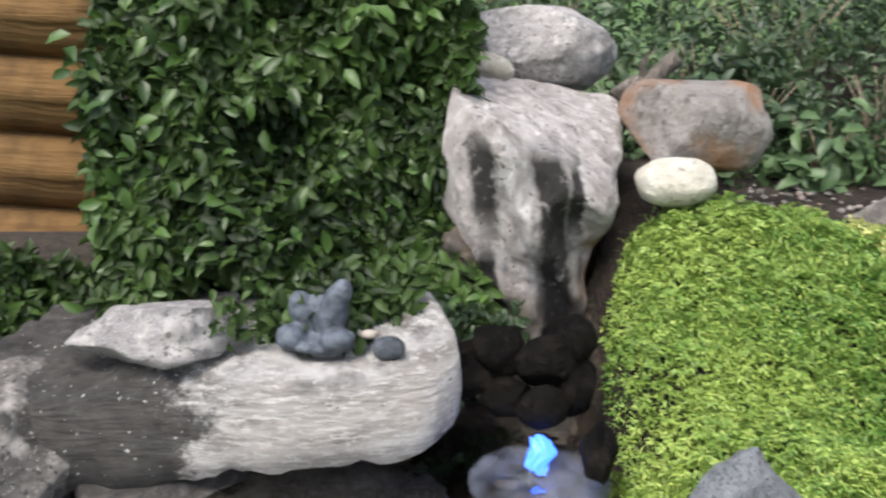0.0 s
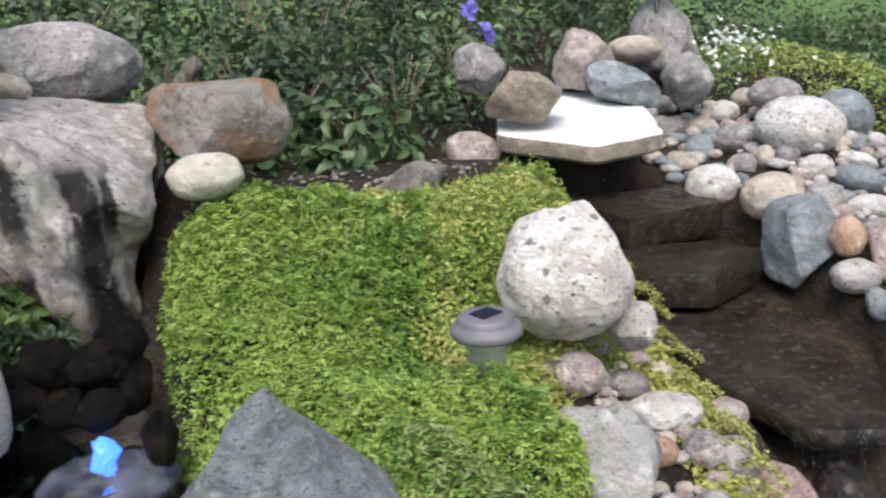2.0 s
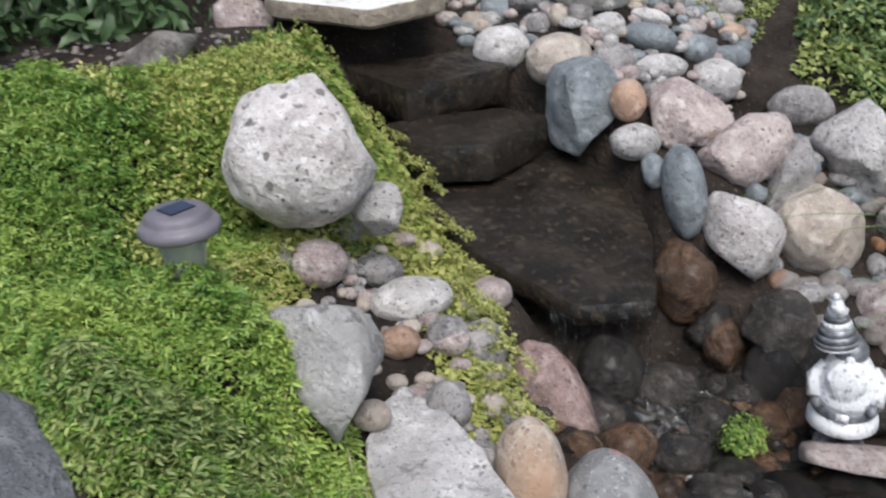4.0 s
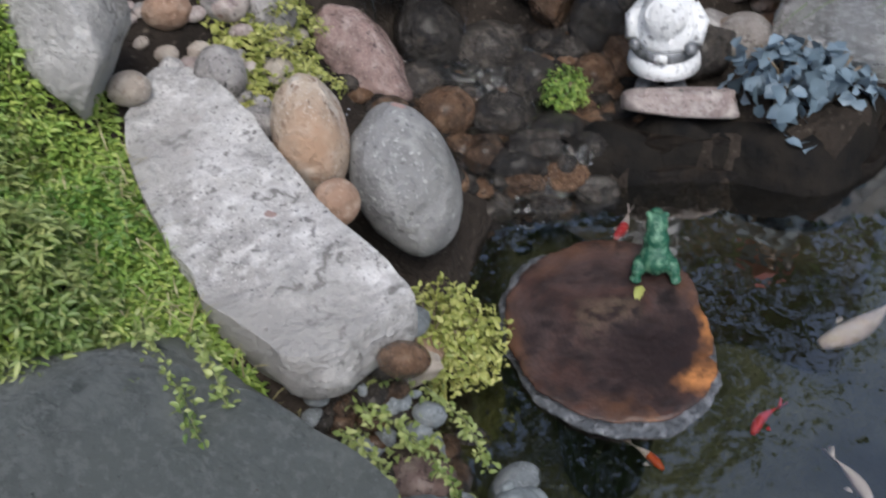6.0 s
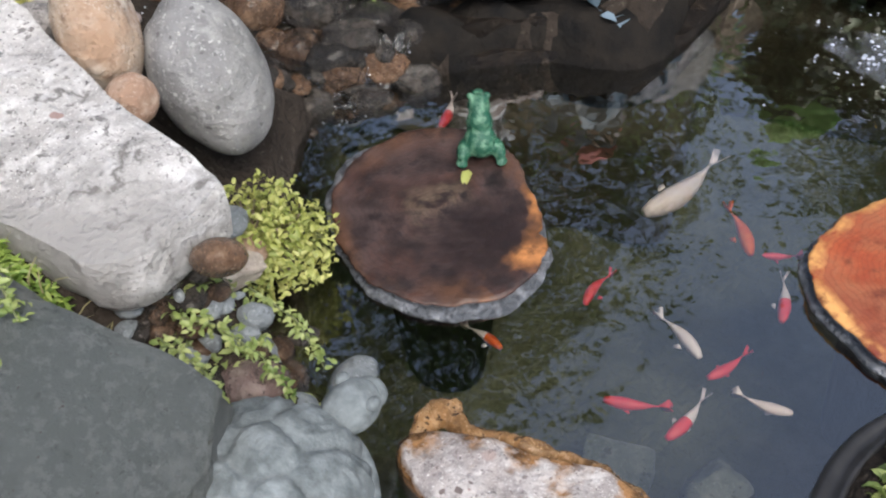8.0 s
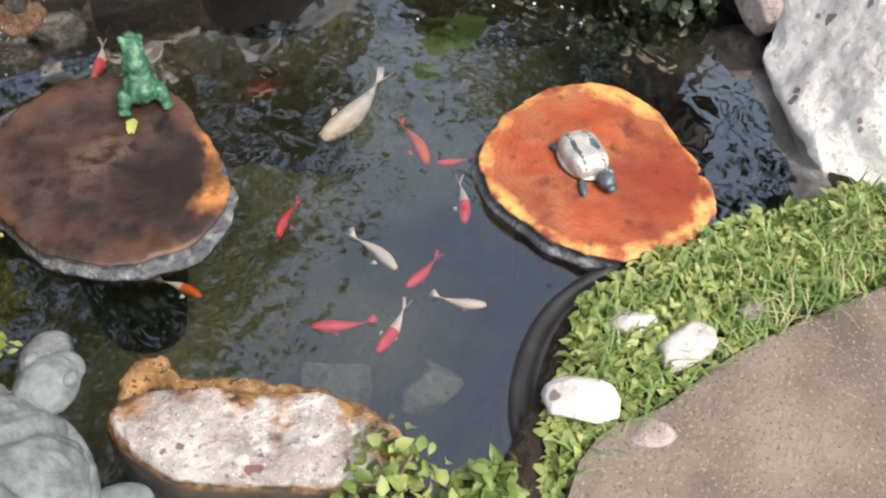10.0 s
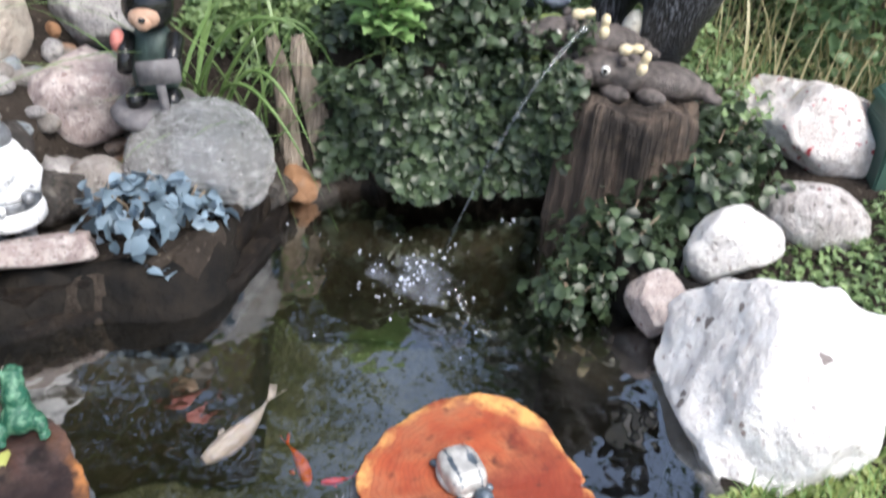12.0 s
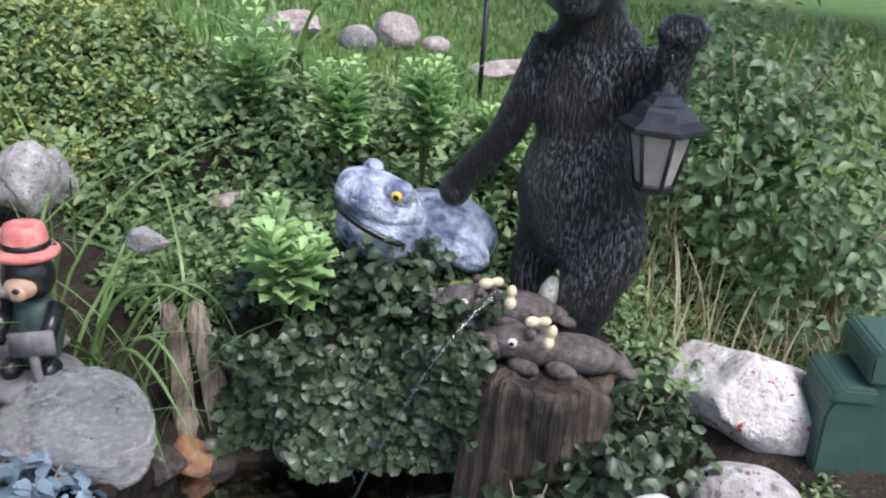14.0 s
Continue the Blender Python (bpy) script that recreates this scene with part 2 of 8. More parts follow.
GR = stone("grey_granite", (.36, .34, .33), (.20, .19, .19), (.52, .50, .48), clasts=[(.022, .22, (.13, .12, .12))])
RG = stone("round_grey_granite", (.42, .40, .39), (.21, .20, .195), (.64, .62, .60), (.14, .13, .13), .63, clasts=[(.05, .12, (.16, .14, .14)), (.02, .2, (.17, .16, .16)), (.09, .06, (.30, .12, .11))])
MG = stone("mottled_ledge_granite", (.14, .13, .12), (.03, .027, .025), (.32, .30, .28), (.035, .035, .035), .6, .5, stain=(.045, .04, .037))
WH = stone("pale_granite", (.64, .62, .60), (.42, .40, .38), (.80, .78, .76), (.16, .15, .15), .63, clasts=[(.034, .30, (.24, .22, .21)), (.016, .22, (.15, .14, .14))])
WR = stone("pale_granite_red_spots", (.66, .62, .60), (.44, .40, .38), (.82, .80, .78), (.17, .14, .14), .64, clasts=[(.040, .26, (.22, .20, .19)), (.060, .16, (.25, .105, .10)), (.018, .24, (.16, .13, .13)), (.030, .15, (.80, .79, .77))])
WW = stone("white_limestone", (.82, .80, .78), (.66, .63, .61), (.87, .86, .85), (.45, .38, .36), .68, .7, clasts=[(.05, .13, (.22, .19, .18)), (.025, .10, (.30, .24, .22))])
PK = stone("pink_granite", (.50, .42, .39), (.33, .26, .25), (.66, .60, .57), (.20, .15, .15), .63, clasts=[(.03, .2, (.24, .15, .14)), (.02, .2, (.22, .20, .19))])
TN = stone("tan_stone", (.52, .46, .39), (.36, .30, .25), (.62, .57, .50), (.28, .22, .17), .66, .8, .7)
CR = stone("cream_stone", (.62, .59, .50), (.48, .44, .36), (.70, .68, .60), (.15, .13, .11), .70, .8, .65)
OR = stone("orange_stone", (.52, .35, .25), (.36, .22, .15), (.62, .48, .38), (.25, .15, .10), .66, .8, .6)
BL = stone("blue_grey_stone", (.25, .28, .30), (.16, .18, .19), (.38, .41, .43), (.10, .11, .12), .66, .7, .6)
BR = stone("brown_grey_stone", (.30, .27, .25), (.18, .16, .14), (.40, .38, .36), (.12, .10, .09), .64, .7, .7, stain=(.34, .18, .09))
TB = stone("tan_block_stone", (.38, .32, .25), (.24, .20, .16), (.48, .43, .36), (.16, .13, .10), .66, .8)
DK = stone("dark_blue_stone", (.07, .08, .10), (.04, .05, .06), (.14, .15, .17), (.03, .03, .03), .66, 1, .55)
SL = stone("slate_stone", (.22, .20, .18), (.12, .11, .10), (.32, .30, .27), (.08, .08, .08), .66, .8)
EG = stone("tan_egg_stone", (.58, .47, .36), (.40, .27, .19), (.74, .68, .61), (.24, .16, .12), .64, .8, .6, stain=(.50, .33, .22), clasts=[(.02, .14, (.34, .24, .18))])
GE = stone("grey_egg_stone", (.31, .31, .31), (.20, .20, .20), (.42, .42, .41), (.55, .55, .54), .64, .8, .65, stain=(.25, .25, .24), clasts=[(.022, .22, (.50, .50, .49)), (.055, .10, (.52, .36, .33)), (.016, .2, (.16, .16, .16))])
WD = stone("wet_dark_stone", (.038, .033, .028), (.014, .012, .011), (.085, .072, .06), (.03, .03, .03), .64, 1, .2, wet=True)
WB = stone("wet_brown_stone", (.10, .055, .030), (.035, .022, .014), (.19, .12, .075), (.05, .03, .02), .64, 1, .2, wet=True)
PW = stone("wet_pink_stone", (.30, .21, .19), (.16, .11, .10), (.40, .32, .29), (.08, .06, .06), .64, 1, .3, wet=True)
SB = stone("sunken_stone", (.22, .24, .22), (.14, .16, .13), (.32, .33, .30), (.10, .10, .08), .66, .8)
SS = stone("silver_schist", (.42, .42, .41), (.20, .19, .18), (.66, .66, .66), (.12, .11, .10), .60, .7, .22)
SP = stone("dark_grey_granite", (.20, .21, .23), (.12, .13, .14), (.30, .31, .33), (.07, .07, .08), .60, 1.3)


WP = stone("pale_rock_with_petals", (.78, .73, .71), (.58, .53, .50), (.84, .82, .80), (.30, .24, .23), .66, reds=(.38, .05, .06), red_at=.645)


# near-black rock: the shade of hollows and overhangs is in its colour
BK = stone("shade_black_rock", (.008, .007, .006), (.003, .003, .003), (.020, .016, .013), (.004, .004, .004), .64, 1, .6)
BK.node_tree.nodes["Principled BSDF"].inputs["Specular IOR Level"].default_value = .08


def plain(name, colour, other, scale=30, rough=.7, metal=0.0, relief=.3, lo=.35, hi=.7, dist=.004, loose=True):
    m, t, b = material(name, rough, metal)
    v = coords(t, loose)
    t.links.new(blend(t, noise_fac(t, v, scale, lo, hi, 5), colour, other), b.inputs["Base Color"])
    if relief:
        bump(t, b, noise_fac(t, v, scale * 3, .2, .8, 6), relief, dist)
    return m


def leafy(name, dark, mid, light, rough=.45, lucent=.25, patch=7.0):
    """Leaves: each one its own shade, and patches of a lighter growth."""
    m, t, b = material(name, rough)
    geo = t.nodes.new("ShaderNodeNewGeometry")
    r = t.nodes.new("ShaderNodeValToRGB")
    r.color_ramp.elements[0].color, r.color_ramp.elements[1].color = (*dark, 1), (*light, 1)
    e = r.color_ramp.elements.new(.5)
    e.color = (*mid, 1)
    t.links.new(geo.outputs["Random Per Island"], r.inputs[0])
    v = coords(t, False)
    c = blend(t, noise_fac(t, v, patch, .38, .62, 3), blend(t, .35, r.outputs[0], dark), blend(t, .4, r.outputs[0], light))
    t.links.new(c, b.inputs["Base Color"])
    tr = t.nodes.new("ShaderNodeBsdfTranslucent")
    t.links.new(c, tr.inputs["Color"])
    mix = t.nodes.new("ShaderNodeMixShader")
    mix.inputs[0].default_value = lucent
    out = t.nodes["Material Output"]
    t.links.new(b.outputs[0], mix.inputs[1])
    t.links.new(tr.outputs[0], mix.inputs[2])
    t.links.new(mix.outputs[0], out.inputs["Surface"])
    return m


MOSS = leafy("moss_leaf", (.05, .135, .02), (.165, .315, .048), (.44, .53, .13), patch=2.8)
YELLOW = leafy("yellow_creeper_leaf", (.17, .22, .04), (.32, .36, .08), (.55, .54, .20))
BEDLEAF = leafy("bed_leaf", (.10, .16, .04), (.22, .29, .07), (.42, .45, .16), patch=3.5)
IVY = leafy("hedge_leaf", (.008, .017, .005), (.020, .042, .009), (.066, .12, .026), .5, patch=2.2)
IVY.node_tree.nodes["Principled BSDF"].inputs["Specular IOR Level"].default_value = .28
YOUNG = leafy("young_hedge_leaf", (.018, .042, .008), (.04, .09, .016), (.10, .18, .04), .42, patch=2.2)
AJUGA = leafy("dark_round_leaf", (.014, .020, .013), (.032, .055, .026), (.10, .145, .075), .38, patch=9.0)
COVER = leafy("ground_cover_leaf", (.06, .11, .045), (.125, .205, .085), (.26, .36, .15), patch=3.0)
SEDUM = leafy("sedum_leaf", (.22, .38, .14), (.31, .50, .19), (.42, .60, .27), .5)
SHRUB = leafy("shrub_leaf", (.045, .085, .035), (.09, .16, .065), (.19, .28, .13), patch=4.0)
DEEP = leafy("shade_leaf", (.022, .042, .020), (.042, .078, .036), (.10, .15, .07), patch=2.0)
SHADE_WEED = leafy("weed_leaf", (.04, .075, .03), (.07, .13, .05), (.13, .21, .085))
BLUE = leafy("blue_grey_leaf", (.08, .12, .15), (.13, .185, .235), (.24, .32, .39), .5, .1)
CLOVER = leafy("clover_leaf", (.08, .145, .035), (.19, .27, .07), (.42, .46, .18), patch=5.0)
GRASS = leafy("grass_blade", (.10, .18, .05), (.16, .27, .08), (.24, .36, .12))
REED = leafy("reed_blade", (.08, .15, .04), (.13, .22, .065), (.22, .32, .12), .4, .2)
STRAW = leafy("straw_blade", (.28, .26, .12), (.38, .34, .18), (.46, .42, .25))
TREE = leafy("tree_leaf", (.03, .06, .02), (.05, .09, .03), (.09, .13, .05))
PETAL = leafy("white_petal", (.62, .64, .60), (.72, .74, .72), (.78, .78, .76), .6, .2)
VIOLET = leafy("violet_petal", (.14, .12, .50), (.20, .16, .62), (.28, .24, .70), .5, .3)

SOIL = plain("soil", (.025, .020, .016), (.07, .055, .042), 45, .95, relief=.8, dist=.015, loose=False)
STEM = plain("stem", (.10, .13, .05), (.16, .17, .08), 40, .7)
TWIG = plain("twig", (.16, .12, .08), (.26, .21, .15), 40, .8)
# black liner whose colour also carries the shadow under the overhanging plank
LINER_WET = plain("wet_shaded_liner", (.004, .004, .004), (.016, .013, .010), 14, .8, relief=.6, dist=.01)
LINER_WET.node_tree.nodes["Principled BSDF"].inputs["Specular IOR Level"].default_value = .15
SILT = plain("silty_shelf", (.03, .025, .015), (.065, .052, .032), 9, .8, relief=.4)
LINER = plain("black_pond_liner", (.012, .012, .013), (.03, .03, .032), 20, .35, relief=.15)
GREENBOX = plain("green_plastic", (.035, .075, .06), (.045, .095, .075), 12, .45, relief=.05)
LAMP_GREY = plain("grey_plastic", (.125, .115, .135), (.165, .155, .175), 25, .5, relief=.05)
LAMP_BLACK = plain("black_metal", (.02, .02, .024), (.04, .04, .05), 30, .35, .3, relief=.1)


def streaked(name, base, dark, light, streak, bands=(3, 3, 22), run_off=None):
    """Layered stone: bands along its length, with dark runs of water down its face."""
    m, t, b = material(name, .75)
    v = coords(t, False)
    mp = node(t, "ShaderNodeMapping")
    mp.inputs["Scale"].default_value = bands
    mp.inputs["Rotation"].default_value = (0, .1, 0)
    t.links.new(v, mp.inputs[0])
    c = blend(t, noise_fac(t, mp.outputs[0], 2.2, .35, .65, 6), dark, light)
    c = blend(t, noise_fac(t, v, 5, .40, .62, 4), c, base)
    c = blend(t, noise_fac(t, mp.outputs[0], 6.5, .50, .60, 7, rough=.7), c, light)
    c = blend(t, noise_fac(t, mp.outputs[0], 5.0, .36, .29, 7, rough=.7), c, (dark[0] * .45, dark[1] * .45, dark[2] * .45))
    c = blend(t, noise_fac(t, v, 120, .70, .76, 2), c, (.14, .13, .12))
    mq = node(t, "ShaderNodeMapping")
    mq.inputs["Scale"].default_value = streak[1]
    t.links.new(v, mq.inputs[0])
    c = blend(t, noise_fac(t, mq.outputs[0], streak[2], streak[3], streak[3] + .09, 4), c, streak[0])
    t.links.new(c, b.inputs["Base Color"])
    if run_off:
        sep = t.nodes.new("ShaderNodeSeparateXYZ")
        t.links.new(v, sep.inputs[0])
        side = t.nodes.new("ShaderNodeMapRange")
        side.inputs["From Min"].default_value, side.inputs["From Max"].default_value = run_off
        t.links.new(sep.outputs["X"], side.inputs["Value"])
        add = t.nodes.new("ShaderNodeMath")
        add.operation = "MULTIPLY_ADD"
        add.inputs[1].default_value = .85
        t.links.new(side.outputs[0], add.inputs[0])
        t.links.new(noise_fac(t, v, 6, .80, .20, 8, rough=.75), add.inputs[2])
        edge = t.nodes.new("ShaderNodeMapRange")
        edge.inputs["From Min"].default_value, edge.inputs["From Max"].default_value, edge.inputs["To Max"].default_value = .92, 1.08, .92
        t.links.new(add.outputs[0], edge.inputs["Value"])
        c = blend(t, edge.outputs[0], c, blend(t, noise_fac(t, v, 22, .42, .62, 6), (.030, .027, .024), (.078, .070, .063)))
        c = blend(t, noise_fac(t, v, 70, .66, .70, 3), c, light)
        t.links.new(c, b.inputs["Base Color"])
    bump(t, b, noise_fac(t, mp.outputs[0], 4, .2, .8, 10, rough=.7), 1.0, .04)
    return m


SS = streaked("silver_schist", (.66, .66, .65), (.38, .37, .36), (.88, .88, .88), ((.16, .15, .14), (3, 3, 4), 9, .66), (7, 7, 12))
SS.node_tree.nodes["Principled BSDF"].inputs["Metallic"].default_value = .55
SS.node_tree.nodes["Principled BSDF"].inputs["Roughness"].default_value = .2

SG = streaked("green_grey_slate", (.185, .205, .20), (.135, .15, .148), (.245, .265, .26), ((.11, .122, .12), (4, 6, 4), 6.0, .64), (9, 13, 9))
SG.node_tree.nodes["Principled BSDF"].inputs["Roughness"].default_value = .5

for n in SS.node_tree.nodes:
    if n.type == "BUMP":
        n.inputs["Strength"].default_value, n.inputs["Distance"].default_value = 1.0, .05
GLASS_WHITE, tg, bg = material("frosted_lamp_glass", .35)
bg.inputs["Base Color"].default_value = (.55, .53, .50, 1)
tg.links.new(blend(tg, noise_fac(tg, coords(tg), 18, .4, .7), (.27, .25, .23), (.36, .33, .31)), bg.inputs["Base Color"])
CLEAR, tg, bg = material("clear_plastic", .12)
bg.inputs["Base Color"].default_value, bg.inputs["Transmission Weight"].default_value = (.45, .48, .44, 1), .6
SOLAR, tg, bg = material("solar_cell", .12)
bg.inputs["Base Color"].default_value = (.012, .014, .03, 1)


def water_material(name, tint, ripple, scale, gloss=1.0):
    """Water: clear with a tint, and a mirror of the sky as steep as the view is flat."""
    m = bpy.data.materials.new(name)
    m.use_nodes = True
    t = m.node_tree
    t.nodes.remove(t.nodes["Principled BSDF"])
    clear, mirror, mix = (t.nodes.new(k) for k in ("ShaderNodeBsdfTransparent", "ShaderNodeBsdfGlossy", "ShaderNodeMixShader"))
    clear.inputs["Color"].default_value = (*tint, 1)
    mirror.inputs["Roughness"].default_value = .03
    fres = node(t, "ShaderNodeFresnel", IOR=1.36)
    v = coords(t, False)
    b = node(t, "ShaderNodeBump", Strength=ripple, Distance=.02)
    t.links.new(noise_fac(t, v, scale, .2, .8, 2.0 if scale < 10 else 3), b.inputs["Height"])
    for n in (mirror, fres):
        t.links.new(b.outputs[0], n.inputs["Normal"])
    g = t.nodes.new("ShaderNodeMath")
    g.operation, g.inputs[1].default_value, g.use_clamp = "MULTIPLY", gloss, True
    t.links.new(fres.outputs[0], g.inputs[0])
    t.links.new(g.outputs[0], mix.inputs[0])
    t.links.new(clear.outputs[0], mix.inputs[1])
    t.links.new(mirror.outputs[0], mix.inputs[2])
    t.links.new(mix.outputs[0], t.nodes["Material Output"].inputs["Surface"])
    return m


POND_WATER = water_material("pond_water", (.80, .80, .72), .13, 9, 7.8)
STREAM_WATER = water_material("stream_water", (.75, .76, .72), .9, 26, 2.5)
FOAM = plain("foam", (.36, .40, .48), (.62, .66, .74), 60, .3, relief=.2)
SPRAY, tg, bg = material("churned_water", .3)
bg.inputs["Base Color"].default_value = (.30, .33, .40, 1)
tg.links.new(noise_fac(tg, coords(tg, False), 14, .30, 1.5, 3), bg.inputs["Alpha"])
BLUE_GLOW, tg, bg = material("blue_lamp", .3)
bg.inputs["Base Color"].default_value = (.05, .12, .6, 1)
bg.inputs["Emission Color"].default_value, bg.inputs["Emission Strength"].default_value = (.03, .12, 1.0, 1), 2.2

# ---- the lie of the land ----
UPPER = [(-0.9, 1.4, .60), (-0.3, 1.55, .58), (.1, 1.8, .58), (.30, 2.05, .56), (.34, 1.75, .58), (.44, 1.88, .94), (.45, 2.08, 1.0), (.66, 1.16, .82), (.85, 2.13, 1.02), (.55, 2.22, 1.07), (1.36, 2.17, .97), (.95, 1.37, .78),
         (1.27, 1.78, .66), (.90, .92, .58), (1.09, .80, .36), (1.08, 1.02, .42), (.5, 1.1, .70), (.5, 2.9, 1.08), (1.0, 2.75, 1.0), (1.45, 2.65, 1.0), (-.6, 2.5, .95), (-2, 2, .8), (2.0, 3.4, 1.12), (0, 4.5, 1.2), (2.5, 5, 1.3)]
STREAM = [(1.57, .82, .10), (1.66, .93, .12), (1.45, 1.52, .54), (1.42, 1.33, .46), (1.32, .95, .37), (1.28, .68, .33), (1.68, 1.2, .24), (1.74, 1.75, .44), (2.5, 2.45, .86), (2.48, 2.1, .80), (2.05, 2.3, .58), (2.15, 1.85, .40), (1.98, 1.68, .36), (1.95, 1.42, .16), (1.9, 1.15, .03),
          (2.2, 1.36, .16), (2.2, 1.08, .06), (2.48, 1.75, .62), (2.7, 1.85, .66), (2.55, 1.35, .34), (3.0, 1.9, .55), (2.76, 2.57, .96), (3.2, 3.3, 1.15), (2.65, .95, .12)]
SHORE = [(1.14, .5, .05), (1.25, .5, .0), (.8, .5, .18), (.62, .62, .40), (1.05, .15, .08), (0, -.5, .02), (.9, -.4, .02), (1.6, -.6, .02), (2.4, -.85, .02), (2.1, -.42, .05), (0, -1.5, .0), (2.0, -1.5, .0), (.3, .1, .12), (3.2, -.6, .04), (1.0, -3, .0), (-2, -2, .0), (3.6, -2.2, .0)]
BANK = [(3.05, .95, .12), (3.45, 1.2, .30), (3.5, .75, .42), (3.42, .42, .40), (3.6, -.02, .36), (3.5, -.42, .08), (3.9, -.55, .16), (4.2, -.9, .14), (4.6, .4, .55), (4.4, 1.5, .62), (4.2, 2.4, .8), (6, 0, .55), (6.5, 3, .8), (6, -3, .3), (9, 0, .7)]
POND = [(1.40, .66), (1.34, .42), (1.16, .2), (1.22, -.12), (1.65, -.24), (1.92, -.21), (2.09, -.27), (2.22, -.37), (2.42, -.56), (2.80, -.58), (3.0, -.18), (3.2, -.16), (3.48, -.16), (3.50, .10), (3.30, .24), (3.14, .62), (2.96, .75), (2.5, .62), (2.3, .84), (2.1, .97), (1.92, 1.1), (1.72, .95), (1.55, .8)]


BASIN = [(-.75, 1.3), (-.2, 1.22), (.26, 1.35), (.36, 1.6), (.37, 1.85), (.37, 2.10), (.2, 2.18), (-.3, 2.05), (-.8, 1.8)]
CHANNEL = [(1.80, 2.55), (1.78, 2.2), (1.80, 1.85), (1.92, 1.50), (2.15, 1.42), (2.34, 1.7), (2.44, 1.98), (2.38, 2.3), (2.32, 2.6), (2.2, 2.85), (1.9, 2.8)]


def ground_z(x, y):
    """The height of the ground: levels blended by nearness, with the pond sunk into it."""
    x, y = np.asarray(x, float), np.asarray(y, float)
    total, weight = 0 * x, 0 * x
    for ax, ay, az in UPPER + STREAM + SHORE + BANK:
        w = 1 / ((x - ax) ** 2 + (y - ay) ** 2 + .012) ** 2
        total, weight = total + w * az, weight + w
    z = total / weight
    bed = np.clip(inside(x, y, CHANNEL) / -.05, 0, 1)
    z = z + bed * np.minimum(0, .34 + .30 * (y - 1.93) - z)
    well = np.clip(inside(x, y, BASIN) / -.04, 0, 1)
    z = z + well * np.minimum(0, .5 - z)
    s = np.clip((inside(x, y, POND) + .02) / -.07, 0, 1)
    near = np.clip((inside(x, y, POND)) / .06, 0, 1)
    z = np.minimum(z, .02 + near * 2)
    return z * (1 - s) + s * (-.42)


def on_ground(p, lift=0.0):
    return np.column_stack([p, ground_z(p[:, 0], p[:, 1]) + lift])


def reach(lo, hi, step, far):
    mid = list(np.arange(lo, hi + 1e-6, step))
    out, d = [], step
    while sum(out) < far:
        d *= 1.35
        out.append(d)
    up = np.cumsum(out)
    return np.array([lo - v for v in up[::-1]] + mid + [hi + v for v in up])


def ground_material():
    """Dark soil with crumbs; lawn turf past the flower bed."""
    m, t, b = material("garden_soil", .95, spec=.2)
    v = coords(t, False)
    c = blend(t, noise_fac(t, v, 6, .35, .65), (.017, .0135, .011), (.048, .038, .030))
    c = blend(t, noise_fac(t, v, 60, .60, .74, 6), c, (.12, .10, .08))
    sep = t.nodes.new("ShaderNodeSeparateXYZ")
    t.links.new(v, sep.inputs[0])
    r = t.nodes.new("ShaderNodeMapRange")
    r.inputs["From Min"].default_value, r.inputs["From Max"].default_value = .98, 1.06
    bed = t.nodes.new("ShaderNodeVectorMath")
    bed.operation = "MULTIPLY_ADD"
    bed.inputs[1].default_value, bed.inputs[2].default_value = (1 / 3.0, 1 / 3.4, 0), (-2.0 / 3.0, -1.5 / 3.4, 0)
    far = t.nodes.new("ShaderNodeVectorMath")
    far.operation = "LENGTH"
    t.links.new(v, bed.inputs[0])
    t.links.new(bed.outputs[0], far.inputs[0])
    t.links.new(far.outputs["Value"], r.inputs["Value"])
    turf = blend(t, noise_fac(t, v, 14, .35, .65, 6), (.07, .13, .035), (.13, .21, .06))
    silt = blend(t, noise_fac(t, v, 5, .35, .65, 5), (.06, .064, .036), (.15, .155, .105))
    deep = t.nodes.new("ShaderNodeMapRange")
    deep.inputs["From Min"].default_value, deep.inputs["From Max"].default_value = -.05, -.14
    t.links.new(sep.outputs["Z"], deep.inputs["Value"])
    t.links.new(blend(t, deep.outputs[0], blend(t, r.outputs[0], c, turf), silt), b.inputs["Base Color"])
    bump(t, b, noise_fac(t, v, 50, .2, .8, 8), .9, .02)
    return m


gx, gy = reach(-2.6, 6.4, .045, 400), reach(-2.4, 5.6, .045, 400)
GX, GY = np.meshgrid(gx, gy, indexing="ij")
GZ = ground_z(GX.ravel(), GY.ravel())
flat = np.column_stack([GX.ravel(), GY.ravel(), GZ])
near = np.exp(-np.maximum(0, np.hypot(GX.ravel() - 2, GY.ravel() - 1) - 4) ** 2)
flat[:, 2] += lumps(flat * np.array([6, 6, 0]), 3) * .018 * near
ny = len(gy)
idx = np.arange(len(gx) * ny).reshape(len(gx), ny)
quads = np.stack([idx[:-1, :-1], idx[1:, :-1], idx[1:, 1:], idx[:-1, 1:]], -1).reshape(-1, 4)
tagged(new("ground", mesh_of("ground", flat, quads, ground_material())), "dark crumbly garden soil sloping down to a pond", "ground", kind="structure")

# the pond's water, and the tub's black lip along the near edge


def round_ring(ring, steps=6):
    """A closed ring made smooth."""
    out, n = [], len(ring)
    for k in range(n):
        p0, p1, p2, p3 = (np.array(ring[(k + d) % n], float) for d in (-1, 0, 1, 2))
        for s in range(steps):
            u = s / steps
            out.append(.5 * (2 * p1 + (p2 - p0) * u + (2 * p0 - 5 * p1 + 4 * p2 - p3) * u**2 + (3 * p1 - p0 - 3 * p2 + p3) * u**3))
    return out


